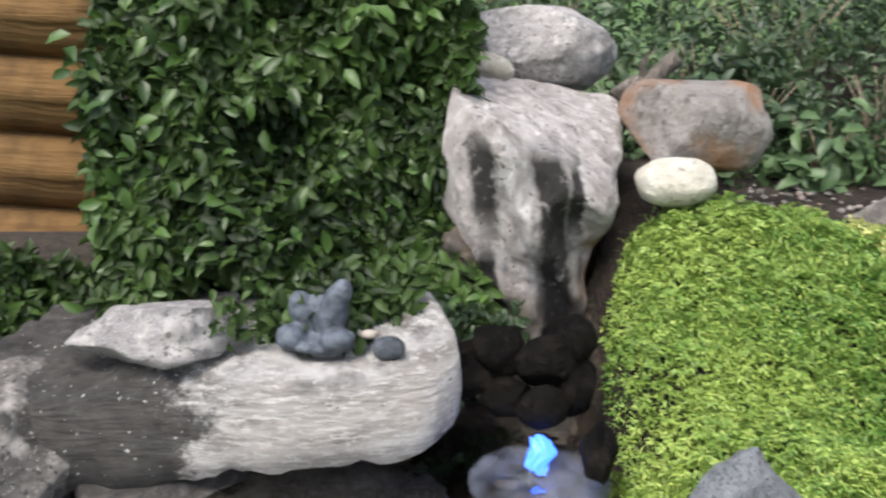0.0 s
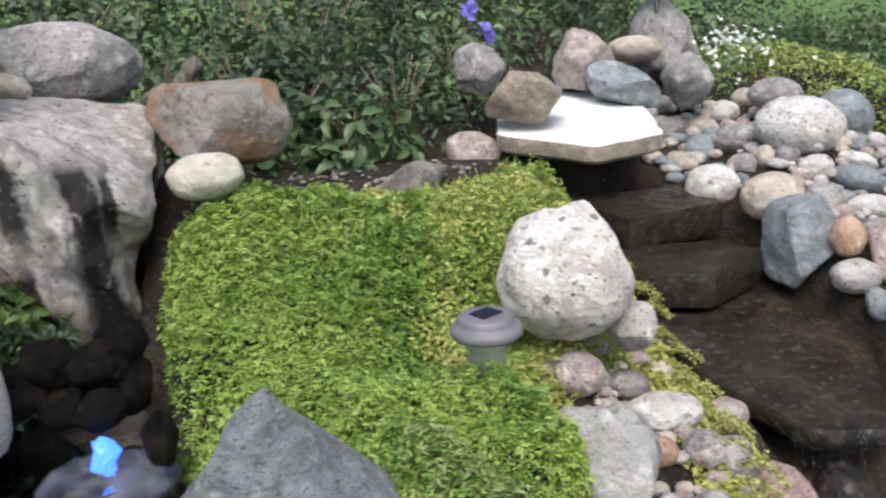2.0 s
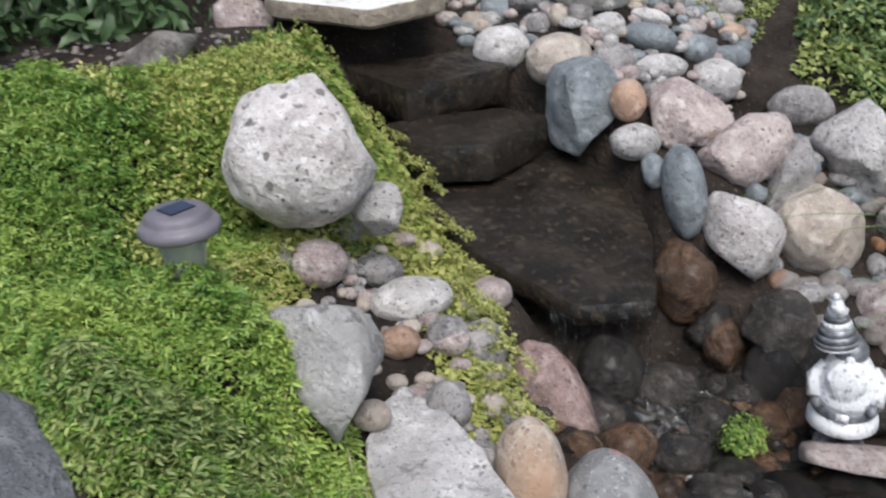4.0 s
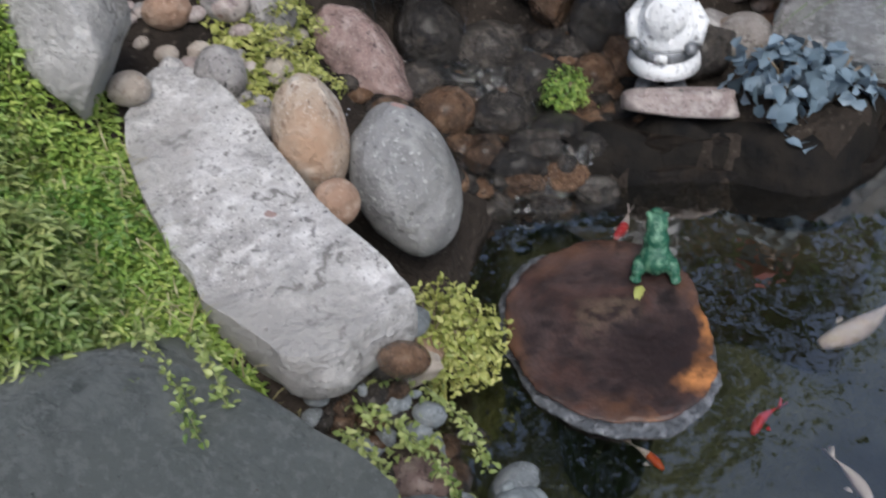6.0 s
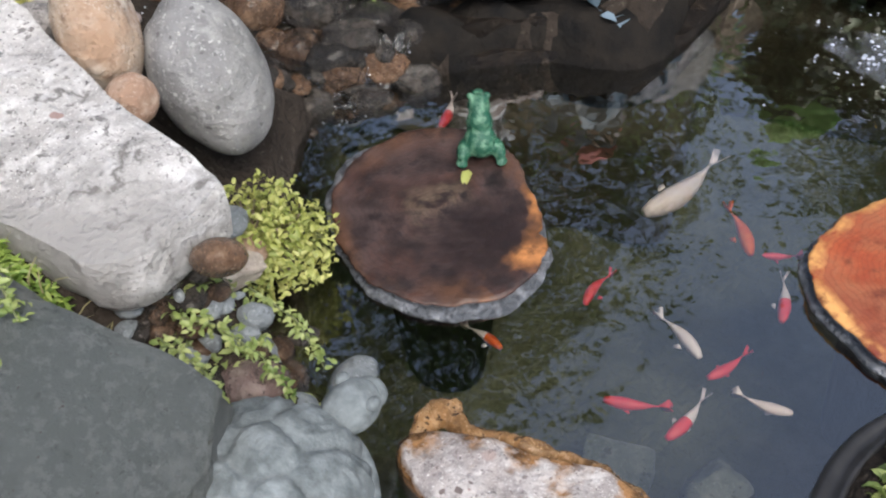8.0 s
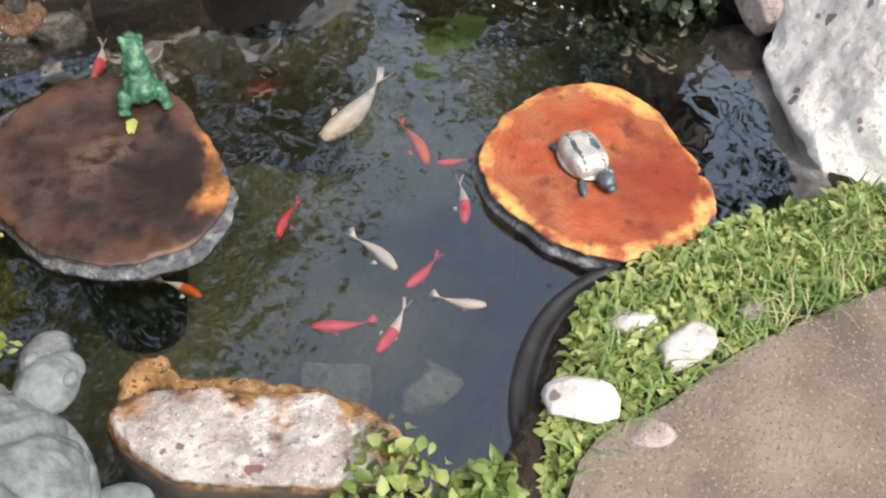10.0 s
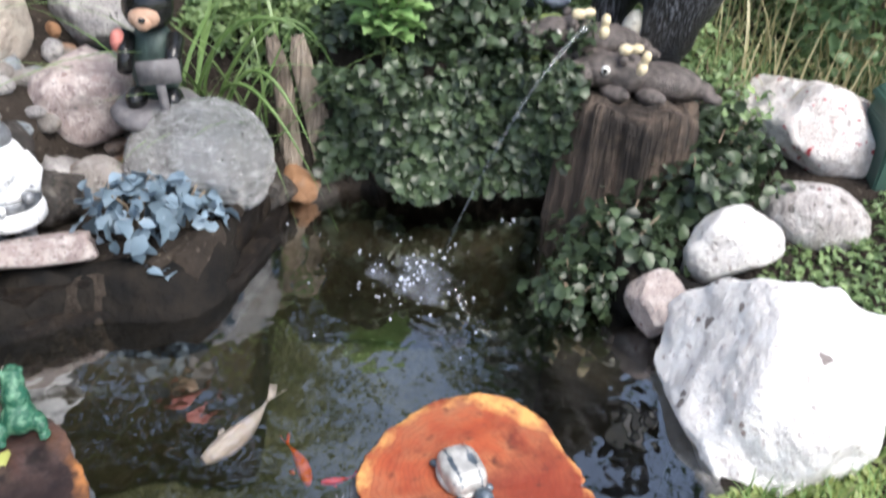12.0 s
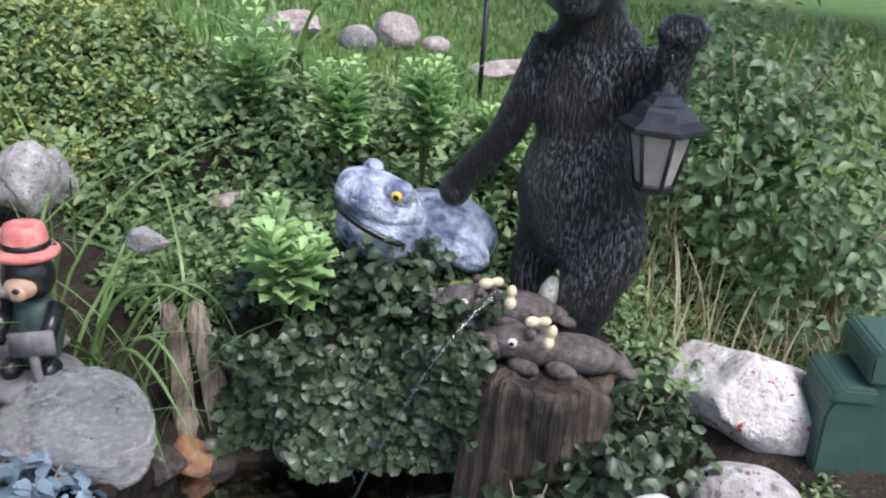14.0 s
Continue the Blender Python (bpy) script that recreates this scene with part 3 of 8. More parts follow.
def sheet(name, ring, z, mat, grow=0.0):
    bm = bmesh.new()
    mid = np.mean(ring, 0)
    pts = [np.array(p) + grow * (np.array(p) - mid) / np.linalg.norm(np.array(p) - mid) for p in ring]
    f = bm.faces.new([bm.verts.new((*p, z)) for p in pts])
    bmesh.ops.triangulate(bm, faces=[f])
    return bm_mesh(name, bm, mat, False)


tagged(new("water", sheet("water", round_ring(POND), .022, POND_WATER, .05)), "dark rippled pond water that mirrors sky and trees", "water", kind="structure")
tagged(new("water_basin", sheet("water_basin", round_ring(BASIN), .645, POND_WATER)), "dark water in a small upper stone basin", "water", kind="structure")

bm = bmesh.new()
lip = round_ring([(1.62, -.33), (1.68, -.255), (1.735, -.222), (1.80, -.203), (1.87, -.196), (1.945, -.205), (2.02, -.235), (2.085, -.283), (2.15, -.35), (2.21, -.43), (2.27, -.52)], 5)[5:-10]
lip = [np.array(p) for p in lip]
rows = []
for k, p in enumerate(lip):
    way = lip[min(k + 1, len(lip) - 1)] - lip[max(k - 1, 0)]
    side = np.array([-way[1], way[0]]) / np.linalg.norm(way)
    rows.append([bm.verts.new((*(p + side * d), z)) for d, z in ((.026, -.20), (.022, -.01), (.022, .022), (.017, .031), (.010, .033), (.004, .029), (-.006, .027), (-.012, .034), (-.019, .035), (-.024, .028), (-.026, -.05))])
for lo, hi in zip(rows, rows[1:]):
    for k in range(10):
        bm.faces.new((lo[k], hi[k], hi[k + 1], lo[k + 1]))
bmesh.ops.recalc_face_normals(bm, faces=bm.faces)
tagged(new("pond_tub", bm_mesh("pond_tub", bm, LINER)), "black moulded plastic rim of the pond tub", "pond liner")


def liner_skirt():
    """The dark liner that shows above the water along the back of the pond; its black includes shade."""
    ring = np.array(round_ring(POND, 6))
    mid = ring.mean(0)
    bm = bmesh.new()
    rows = []
    for n, p in enumerate(ring):
        out = (p - mid) / np.linalg.norm(p - mid)
        wob = .012 * math.sin(n * 1.7) + .008 * math.sin(n * 4.1)
        rows.append([bm.verts.new((*(p + out * d), z + wob * (z > 0))) for d, z in ((-.05, -.22), (-.035, -.06), (-.02, .02), (.005, .085), (.035, .125), (.10, .135), (.15, .09))])
    for a, b in zip(rows, rows[1:] + rows[:1]):
        x, y = a[0].co.x, a[0].co.y
        if y < .5 and x < 2.75 or x < 2.10:
            continue
        for k in range(6):
            bm.faces.new((a[k], b[k], b[k + 1], a[k + 1]))
    bmesh.ops.delete(bm, geom=[v for v in bm.verts if not v.link_faces], context="VERTS")
    tagged(new("pond_liner", bm_mesh("pond_liner", bm, LINER_WET)), "wet liner edge round the back of the pond, dark with shade", "pond liner")

    bm = bmesh.new()
    rows = []
    for n, p in enumerate(ring):
        out = (p - mid) / np.linalg.norm(p - mid)
        rows.append([bm.verts.new((*(p - out * d), z + .006 * math.sin(n * 1.3))) for d, z in ((.02, -.07), (.10, -.075), (.15, -.085), (.165, -.12), (.17, -.40))])
    for a, b in zip(rows, rows[1:] + rows[:1]):
        x, y = a[0].co.x, a[0].co.y
        if y < .5 and x < 2.75 or x < 2.0:
            continue
        for k in range(4):
            bm.faces.new((a[k], b[k], b[k + 1], a[k + 1]))
    bmesh.ops.delete(bm, geom=[v for v in bm.verts if not v.link_faces], context="VERTS")
    tagged(new("pond_shelf", bm_mesh("pond_shelf", bm, SILT)), "silty brown shelf under the water", "pond shelf")


liner_skirt()

# the concrete path at the near side
PATH_RING = [(1.665, -.335), (1.82, -.42), (1.98, -.50), (2.2, -.66), (2.43, -.85), (2.9, -1.2), (3.3, -1.6), (3.2, -2.0), (2.2, -1.9), (1.2, -1.45), (.2, -1.2), (-1.2, -1.0), (-2.2, -.9), (-2.2, -.15), (-.6, -.2), (.3, -.22), (.8, -.22), (1.25, -.38)]


def pavement():
    m, t, b = material("worn_concrete", .85, spec=.3)
    v = coords(t, False)
    c = blend(t, noise_fac(t, v, 5, .35, .65, 5), (.10, .082, .069), (.20, .168, .145))
    c = blend(t, noise_fac(t, v, 150, .58, .70, 3), c, (.28, .24, .20))
    c = blend(t, noise_fac(t, v, 200, .62, .68, 2), c, (.07, .055, .05))
    t.links.new(c, b.inputs["Base Color"])
    bump(t, b, noise_fac(t, v, 90, .2, .8, 8), .6, .006)
    bm = bmesh.new()
    ring = round_ring(PATH_RING, 4)
    f = bm.faces.new([bm.verts.new((*p, .066)) for p in ring])
    bmesh.ops.triangulate(bm, faces=[f])
    ext = bmesh.ops.extrude_face_region(bm, geom=bm.faces[:])
    for q in ext["geom"]:
        if isinstance(q, bmesh.types.BMVert):
            q.co.z -= .12
    bmesh.ops.recalc_face_normals(bm, faces=bm.faces)
    tagged(new("pavement", bm_mesh("pavement", bm, m, False)), "worn brown concrete path beside the pond", "path", kind="structure")


pavement()

# ---- stones ----
LS = stone("rough_grey_granite", (.56, .55, .54), (.34, .33, .32), (.78, .77, .76), (.14, .13, .13), .63, clasts=[(.034, .07, (.26, .24, .24)), (.05, .04, (.34, .24, .22)), (.014, .06, (.16, .15, .15))])


def cracked(m):
    """Short dark cracks and pits, in patches, over a stone."""
    t = m.node_tree
    b = t.nodes["Principled BSDF"]
    whole = b.inputs["Base Color"].links[0].from_socket
    v = coords(t)
    line = calc(t, "ABSOLUTE", calc(t, "SUBTRACT", noise_fac(t, v, 6.5, 0, 1, 6, rough=.6), .5))
    here = noise_fac(t, v, 11, .52, .60, 3)
    c = blend(t, noise_fac(t, v, 3.2, .46, .60, 5), whole, (.40, .39, .375))
    c = blend(t, calc(t, "MULTIPLY", ramp(t, line, .030, .004), here), c, (.22, .21, .20))
    t.links.new(c, b.inputs["Base Color"])


cracked(LS)
DW = stone("dark_brown_granite", (.075, .066, .058), (.03, .027, .025), (.15, .13, .11), (.03, .03, .03), .62, .8, .5, stain=(.17, .13, .095))
L = {
    "round": "large round pale granite boulder on a ledge", "cream": "smooth cream oval stone on a boulder", "flat": "flat-topped brown grey boulder with rust stain",
    "white": "smooth white stone lying in green plants", "streak": "pale streaked stone lying on a rock ledge", "darkp": "small dark blue pebble on a ledge",
    "small": "small rounded pebble among stones", "grey": "grey granite stone with rough faces", "spots": "pale speckled granite boulder with dark red spots",
    "angular": "angular pale granite stone with flat faces", "river": "rounded river stone set in the bank", "whiteriver": "rounded white speckled river stone",
    "orange": "rounded orange tan river stone", "flatgrey": "flat grey stone lying on bare soil", "tanblock": "blocky tan stone standing on a slab",
    "blue": "smooth blue grey stone among pebbles", "bigwhite": "big pale granite stone beside the stream", "bluewedge": "wedge shaped blue grey stone at the stream",
    "tallblue": "tall narrow blue grey stone at the stream", "wedge": "pale wedge shaped stone beside the stream", "brown": "rounded brown stone at the water",
    "wetbrown": "wet rusty brown stone in the cascade", "wet": "wet dark stone in the cascade", "wetpink": "wet pink grey stone at the cascade",
    "pinkslab": "rough pink grey slab between moss and pebbles", "egg": "tan egg shaped stone beside the cascade", "greyegg": "large smooth grey stone with pink spots",
    "sunk": "algae covered stone under the water", "bigboulder": "large white weathered boulder on the pond edge", "egg2": "white oval stone with pink specks",
    "redspot": "white boulder strewn with red petals", "tan": "tan stone under the silver rock", "silver": "shiny silver grey rock carrying a figurine",
    "plank": "long flat pink stone ledge over the water", "slate": "broad green grey slate rock at the pond",
    "flat2": "flat reddish stone in the flower bed",
}
stone_count = [0]
SPHERES = {}


def sphere_rows(detail):
    if detail not in SPHERES:
        bm = bmesh.new()
        bmesh.ops.create_icosphere(bm, subdivisions=detail, radius=1)
        bm.verts.ensure_lookup_table()
        SPHERES[detail] = (np.array([v.co[:] for v in bm.verts]), [[v.index for v in f.verts] for f in bm.faces])
        bm.free()
    return SPHERES[detail]


def rock_verts(size, seed, facets, rough, detail, bulk=1.0):
    """A stone's shape: a ball cut by flat faces, then weathered."""
    v, faces = sphere_rows(detail)
    v = v.copy()
    r = np.random.default_rng(seed)
    if bulk != 1:
        v = np.sign(v) * np.abs(v) ** bulk
    for _ in range(facets * 2):
        n = r.normal(size=3)
        n /= np.linalg.norm(n)
        d = r.uniform(.62, .88)
        over = np.maximum(0, v @ n - d)
        v -= n * over[:, None] * .93
    v *= 1 + (rough * (.9 * lumps(v * 1.3, seed, 2) + .35 * lumps(v * 4, seed + 5, 3)))[:, None]
    v *= 2 / (v.max(0) - v.min(0))
    v -= (v.max(0) + v.min(0)) / 2
    return v * np.array(size) / 2, faces


def boulder(mat, at, turn, size, facets=0, rough=None, detail=None, bulk=1.0, label=""):
    stone_count[0] += 1
    big = max(size)
    detail = detail or (5 if big > .3 else 4 if big > .09 else 3)
    v, f = rock_verts(size, 100 + stone_count[0], facets, (.10 if facets else .06) if rough is None else rough, detail, bulk)
    ob = new("boulder" if big > .22 else "river_stone", mesh_of("stone", v, f, mat))
    ob.matrix_world = pose(*at, *turn)
    return tagged(ob, label, "boulder" if big > .22 else "stone", "stones of the garden")


# stones round the upper basin
boulder(RG, (0.236, 3.02, 1.405), (-12, 4, 3), (0.50, 0.42, 0.285), facets=3, label=L["round"])
boulder(CR, (0.075, 2.66, 1.405), (-17, 14, -1), (0.150, 0.110, 0.078), label=L["cream"])
boulder(BR, (0.631, 2.499, 1.268), (-17, 3, 2), (0.396, 0.317, 0.254), facets=3, rough=.07, bulk=.5, label=L["flat"])
boulder(CR, (0.534, 2.235, 1.171), (-17, 0, 3), (0.196, 0.154, 0.121), bulk=.86, label=L["white"])
boulder(GR, (-0.586, 1.720, 0.962), (-17, 4, 2), (0.381, 0.239, 0.150), facets=7, rough=.16, bulk=.7, label=L["streak"])
boulder(DK, (-0.117, 1.687, 0.951), (-17, 0, 3), (0.067, 0.059, 0.052), label=L["darkp"])
boulder(TN, (-0.157, 1.722, 0.968), (-17, 0, 3), (0.041, 0.029, 0.021), label=L["small"])
# round the mossy mound
boulder(WR, (1.325, 1.767, 0.910), (-17, 3, -23), (0.349, 0.352, 0.355), facets=2, label=L["spots"])
boulder(WH, (1.473, 1.701, 0.756), (-17, 13, -26), (0.123, 0.130, 0.138), facets=6, label=L["angular"])
boulder(PK, (1.310, 1.684, 0.666), (-17, 13, -26), (0.135, 0.125, 0.115), label=L["river"])
boulder(GR, (1.231, 1.729, 0.677), (-17, 3, -23), (0.093, 0.089, 0.085), label=L["river"])
boulder(GR, (1.473, 1.721, 0.583), (-17, 3, -23), (0.124, 0.103, 0.085), label=L["river"])
boulder(GR, (1.439, 1.842, 0.653), (-17, 3, -23), (0.097, 0.081, 0.067), label=L["river"])
boulder(PK, (1.630, 1.948, 0.541), (-17, 3, -23), (0.114, 0.075, 0.049), label=L["river"])
boulder(TN, (1.707, 1.930, 0.485), (-17, 3, -23), (0.106, 0.090, 0.076), label=L["river"])
boulder(TN, (1.276, 1.838, 0.673), (-17, 3, -23), (0.089, 0.067, 0.050), label=L["river"])
boulder(WH, (1.488, 1.578, 0.561), (-17, -3, -21), (0.200, 0.150, 0.112), label=L["whiteriver"])
boulder(OR, (1.396, 1.460, 0.535), (-17, 3, -23), (0.098, 0.088, 0.080), label=L["orange"])
boulder(PK, (1.765, 1.677, 0.450), (-17, 3, -23), (0.111, 0.103, 0.095), label=L["river"])
boulder(GR, (1.510, 1.442, 0.526), (-17, 3, -23), (0.097, 0.095, 0.094), label=L["river"])
boulder(GR, (1.597, 1.440, 0.477), (-17, 3, -23), (0.115, 0.112, 0.110), label=L["river"])
boulder(PK, (1.590, 2.940, 0.999), (-17, 3, -23), (0.207, 0.175, 0.149), facets=5, label=L["angular"])
boulder(SL, (1.209, 2.557, 1.008), (-17, -8, -20), (0.25, 0.16, 0.125), facets=4, bulk=.45, label=L["flatgrey"])
boulder(TB, (1.749, 2.828, 1.190), (-8, 3, -23), (0.290, 0.255, 0.19), facets=5, bulk=.5, label=L["tanblock"])
boulder(GR, (1.662, 3.017, 1.285), (-17, 3, -23), (0.197, 0.192, 0.187), facets=5, label=L["grey"])
boulder(PK, (2.200, 3.192, 1.255), (-17, 3, -23), (0.255, 0.253, 0.251), facets=6, label=L["angular"])
boulder(BL, (2.264, 2.995, 1.172), (-19, 24, -30), (0.318, 0.230, 0.166), facets=5, label=L["blue"])
boulder(TN, (2.588, 3.421, 1.260), (-17, 3, -23), (0.239, 0.165, 0.114), label=L["cream"])
boulder(GR, (2.833, 3.553, 1.279), (-17, 3, -23), (0.339, 0.364, 0.391), facets=5, label=L["grey"])
boulder(GR, (2.603, 3.042, 1.157), (-17, 3, -23), (0.217, 0.224, 0.231), facets=5, label=L["grey"])
boulder(BL, (3.046, 2.646, 1.017), (-18, 22, -29), (0.231, 0.208, 0.187), label=L["blue"])
boulder(GR, (2.879, 2.850, 1.089), (-17, 3, -23), (0.219, 0.173, 0.137), label=L["river"])
boulder(WH, (2.741, 2.544, 1.015), (-17, 11, -26), (0.332, 0.275, 0.227), label=L["bigwhite"])
boulder(WH, (2.336, 2.518, 0.848), (-17, 3, -23), (0.195, 0.176, 0.158), label=L["whiteriver"])
boulder(TN, (2.415, 2.293, 0.842), (-17, -5, -21), (0.220, 0.196, 0.174), label=L["river"])
boulder(BL, (2.517, 2.841, 0.906), (-18, -21, -16), (0.120, 0.129, 0.138), label=L["blue"])
boulder(GR, (2.631, 2.750, 0.948), (-17, 3, -23), (0.202, 0.163, 0.132), label=L["river"])
boulder(TN, (2.605, 2.560, 0.915), (-17, 3, -23), (0.080, 0.086, 0.092), label=L["small"])
boulder(WH, (2.670, 2.380, 0.894), (-18, -16, -17), (0.133, 0.116, 0.101), label=L["small"])
boulder(BL, (2.794, 2.298, 0.853), (-18, 16, -27), (0.197, 0.141, 0.101), label=L["blue"])
boulder(WH, (2.761, 2.207, 0.773), (-17, 3, -23), (0.193, 0.135, 0.095), label=L["whiteriver"])
boulder(BL, (3.008, 2.301, 0.779), (-17, 3, -23), (0.149, 0.124, 0.104), label=L["blue"])
boulder(BL, (3.176, 2.312, 0.720), (-17, 3, -23), (0.157, 0.118, 0.089), label=L["blue"])
boulder(OR, (3.309, 2.443, 0.771), (-17, 3, -23), (0.124, 0.091, 0.066), label=L["orange"])
boulder(WH, (2.849, 2.362, 0.903), (-18, 17, -28), (0.148, 0.095, 0.061), label=L["small"])
boulder(GR, (2.535, 2.591, 0.889), (-17, 3, -23), (0.088, 0.088, 0.088), label=L["small"])
boulder(GR, (2.567, 2.215, 0.820), (-17, 3, -23), (0.158, 0.146, 0.135), label=L["river"])
boulder(TN, (2.416, 2.827, 0.874), (-17, 3, -23), (0.115, 0.098, 0.084), label=L["small"])
boulder(GR, (2.561, 3.110, 0.954), (-17, 3, -23), (0.147, 0.118, 0.095), label=L["small"])
boulder(TN, (2.671, 3.041, 0.950), (-17, 3, -23), (0.142, 0.110, 0.085), label=L["small"])
boulder(GR, (2.632, 3.282, 1.022), (-17, 3, -23), (0.138, 0.111, 0.089), label=L["small"])
boulder(WH, (2.793, 3.055, 1.001), (-17, 3, -23), (0.129, 0.116, 0.105), label=L["small"])
boulder(TN, (2.894, 3.052, 1.053), (-17, 3, -23), (0.115, 0.100, 0.086), label=L["small"])
boulder(PK, (3.058, 2.384, 0.834), (-17, 3, -23), (0.106, 0.082, 0.064), label=L["small"])
boulder(WH, (3.147, 2.598, 0.899), (-17, 3, -23), (0.125, 0.100, 0.081), label=L["small"])
boulder(GR, (3.391, 2.570, 0.824), (-17, 3, -23), (0.160, 0.127, 0.101), label=L["river"])
boulder(GR, (2.651, 2.499, 0.927), (-17, 3, -23), (0.091, 0.083, 0.075), label=L["small"])
# stones beside the stream
boulder(BL, (2.395, 2.146, 0.724), (-18, 22, -29), (0.258, 0.282, 0.308), facets=7, label=L["bluewedge"])
boulder(OR, (2.450, 1.986, 0.771), (-17, 3, -23), (0.111, 0.121, 0.132), label=L["orange"])
boulder(PK, (2.606, 1.902, 0.703), (-19, 27, -31), (0.260, 0.241, 0.224), facets=7, label=L["angular"])
boulder(WH, (2.421, 1.909, 0.666), (-17, 3, -23), (0.155, 0.132, 0.113), label=L["whiteriver"])
boulder(WH, (3.022, 2.213, 0.680), (-17, 3, -23), (0.188, 0.173, 0.160), label=L["whiteriver"])
boulder(BL, (2.389, 1.779, 0.616), (-32, -18, -18), (0.076, 0.094, 0.117), label=L["blue"])
boulder(BL, (2.390, 1.655, 0.595), (-30, -3, -27), (0.119, 0.180, 0.272), label=L["tallblue"])
boulder(PK, (2.650, 1.683, 0.655), (-42, 41, -59), (0.190, 0.213, 0.293), facets=6, label=L["wedge"])
boulder(GR, (2.728, 1.594, 0.570), (-34, 25, -44), (0.134, 0.184, 0.254), facets=6, label=L["wedge"])
boulder(WH, (3.035, 1.598, 0.584), (-30, 4, -31), (0.296, 0.310, 0.326), facets=3, label=L["bigwhite"])
boulder(WR, (2.502, 1.535, 0.484), (-31, -14, -20), (0.218, 0.244, 0.273), facets=3, label=L["spots"])
boulder(TN, (2.740, 1.470, 0.453), (-30, 4, -31), (0.259, 0.263, 0.267), facets=3, label=L["angular"])
boulder(GR, (3.074, 1.397, 0.394), (-30, 4, -31), (0.270, 0.258, 0.246), facets=6, label=L["grey"])
boulder(PK, (2.766, 1.194, 0.296), (-30, 4, -31), (0.252, 0.255, 0.258), facets=5, label=L["spots"])
boulder(BR, (2.619, 1.028, 0.163), (-30, 4, -31), (0.166, 0.154, 0.143), label=L["brown"])
boulder(GR, (3.533, 1.703, 0.478), (-30, 4, -31), (0.186, 0.204, 0.223), facets=5, label=L["grey"])
boulder(GR, (3.228, 2.007, 0.591), (-30, 4, -31), (0.227, 0.190, 0.159), label=L["river"])
boulder(WB, (2.310, 1.554, 0.378), (-30, 4, -31), (0.171, 0.204, 0.244), facets=3, label=L["wetbrown"])
boulder(WD, (2.405, 1.287, 0.318), (-30, 4, -31), (0.188, 0.202, 0.217), facets=4, label=L["wet"])
boulder(WB, (2.332, 1.399, 0.240), (-30, 4, -31), (0.126, 0.144, 0.165), facets=4, label=L["wetbrown"])
boulder(PW, (1.796, 1.439, 0.268), (-35, -30, -9), (0.166, 0.222, 0.297), facets=4, label=L["wetpink"])
boulder(WD, (2.011, 1.480, 0.231), (-33, -22, -15), (0.176, 0.190, 0.205), label=L["wet"])
boulder(WD, (2.105, 1.369, 0.201), (-30, 4, -31), (0.174, 0.158, 0.145), label=L["wet"])
boulder(WB, (1.907, 1.284, 0.151), (-30, 4, -31), (0.151, 0.137, 0.124), label=L["wetbrown"])
boulder(WD, (2.023, 1.221, 0.121), (-30, 4, -31), (0.166, 0.135, 0.111), label=L["wet"])
boulder(WD, (2.093, 1.096, 0.100), (-30, 4, -31), (0.148, 0.127, 0.108), label=L["wet"])
boulder(WB, (2.283, 1.185, 0.135), (-30, 4, -31), (0.128, 0.121, 0.114), label=L["wetbrown"])
boulder(WD, (1.969, 1.092, 0.076), (-30, 4, -31), (0.146, 0.116, 0.093), label=L["wet"])
boulder(WB, (1.894, 1.210, 0.084), (-30, 4, -31), (0.109, 0.102, 0.095), label=L["wetbrown"])
boulder(LS, (1.168, 1.291, 0.665), (-36, -32, -7), (0.215, 0.19, 0.28), facets=7, rough=.15, bulk=.7, label=L["pinkslab"])
boulder(GR, (1.401, 1.251, 0.483), (-30, 4, -31), (0.100, 0.106, 0.111), label=L["river"])
boulder(TN, (1.524, 1.277, 0.424), (-30, 4, -31), (0.065, 0.063, 0.062), label=L["small"])
boulder(TN, (1.233, 1.260, 0.521), (-30, 4, -31), (0.083, 0.074, 0.065), label=L["river"])
boulder(WH, (1.334, 1.326, 0.482), (-30, 4, -31), (0.051, 0.055, 0.060), label=L["small"])
boulder(EG, (1.464, 1.037, 0.430), (-30, -7, -25), (0.137, 0.174, 0.220), label=L["egg"])
boulder(GE, (1.586, 0.930, 0.327), (-31, -12, -21), (0.195, 0.239, 0.293), label=L["greyegg"])
boulder(GR, (1.407, 1.136, 0.425), (-30, 4, -31), (0.093, 0.082, 0.073), label=L["river"])
boulder(OR, (1.419, 0.877, 0.397), (-30, 4, -31), (0.084, 0.084, 0.084), label=L["orange"])
boulder(PK, (1.511, 1.436, 0.523), (-30, 4, -31), (0.091, 0.090, 0.089), label=L["river"])
boulder(GR, (1.601, 1.430, 0.464), (-30, 4, -31), (0.102, 0.102, 0.102), label=L["river"])
# the pond's near edge
boulder(SG, (0.905, 0.655, 0.29), (-44, 7, -45), (0.82, 0.36, 0.44), facets=7, rough=.10, detail=6, bulk=.5, label=L["slate"])
boulder(WD, (1.235, 0.555, 0.10), (-40, -19, -18), (0.11, 0.09, 0.08), facets=4, label=L["wet"])
boulder(TN, (1.385, 0.655, 0.19), (-40, 10, -18), (0.13, 0.09, 0.07), facets=3, label=L["brown"])
boulder(PW, (1.315, 0.52, 0.09), (-20, 10, -38), (0.12, 0.10, 0.08), label=L["wetpink"])
boulder(BL, (1.459, 0.464, 0.000), (-58, -30, 0), (0.106, 0.090, 0.077), label=L["blue"])
boulder(WD, (1.458, 0.591, 0.000), (-47, 1, -41), (0.080, 0.069, 0.060), label=L["wet"])
boulder(WD, (1.379, 0.534, 0.000), (-47, 1, -41), (0.087, 0.091, 0.096), label=L["wet"])
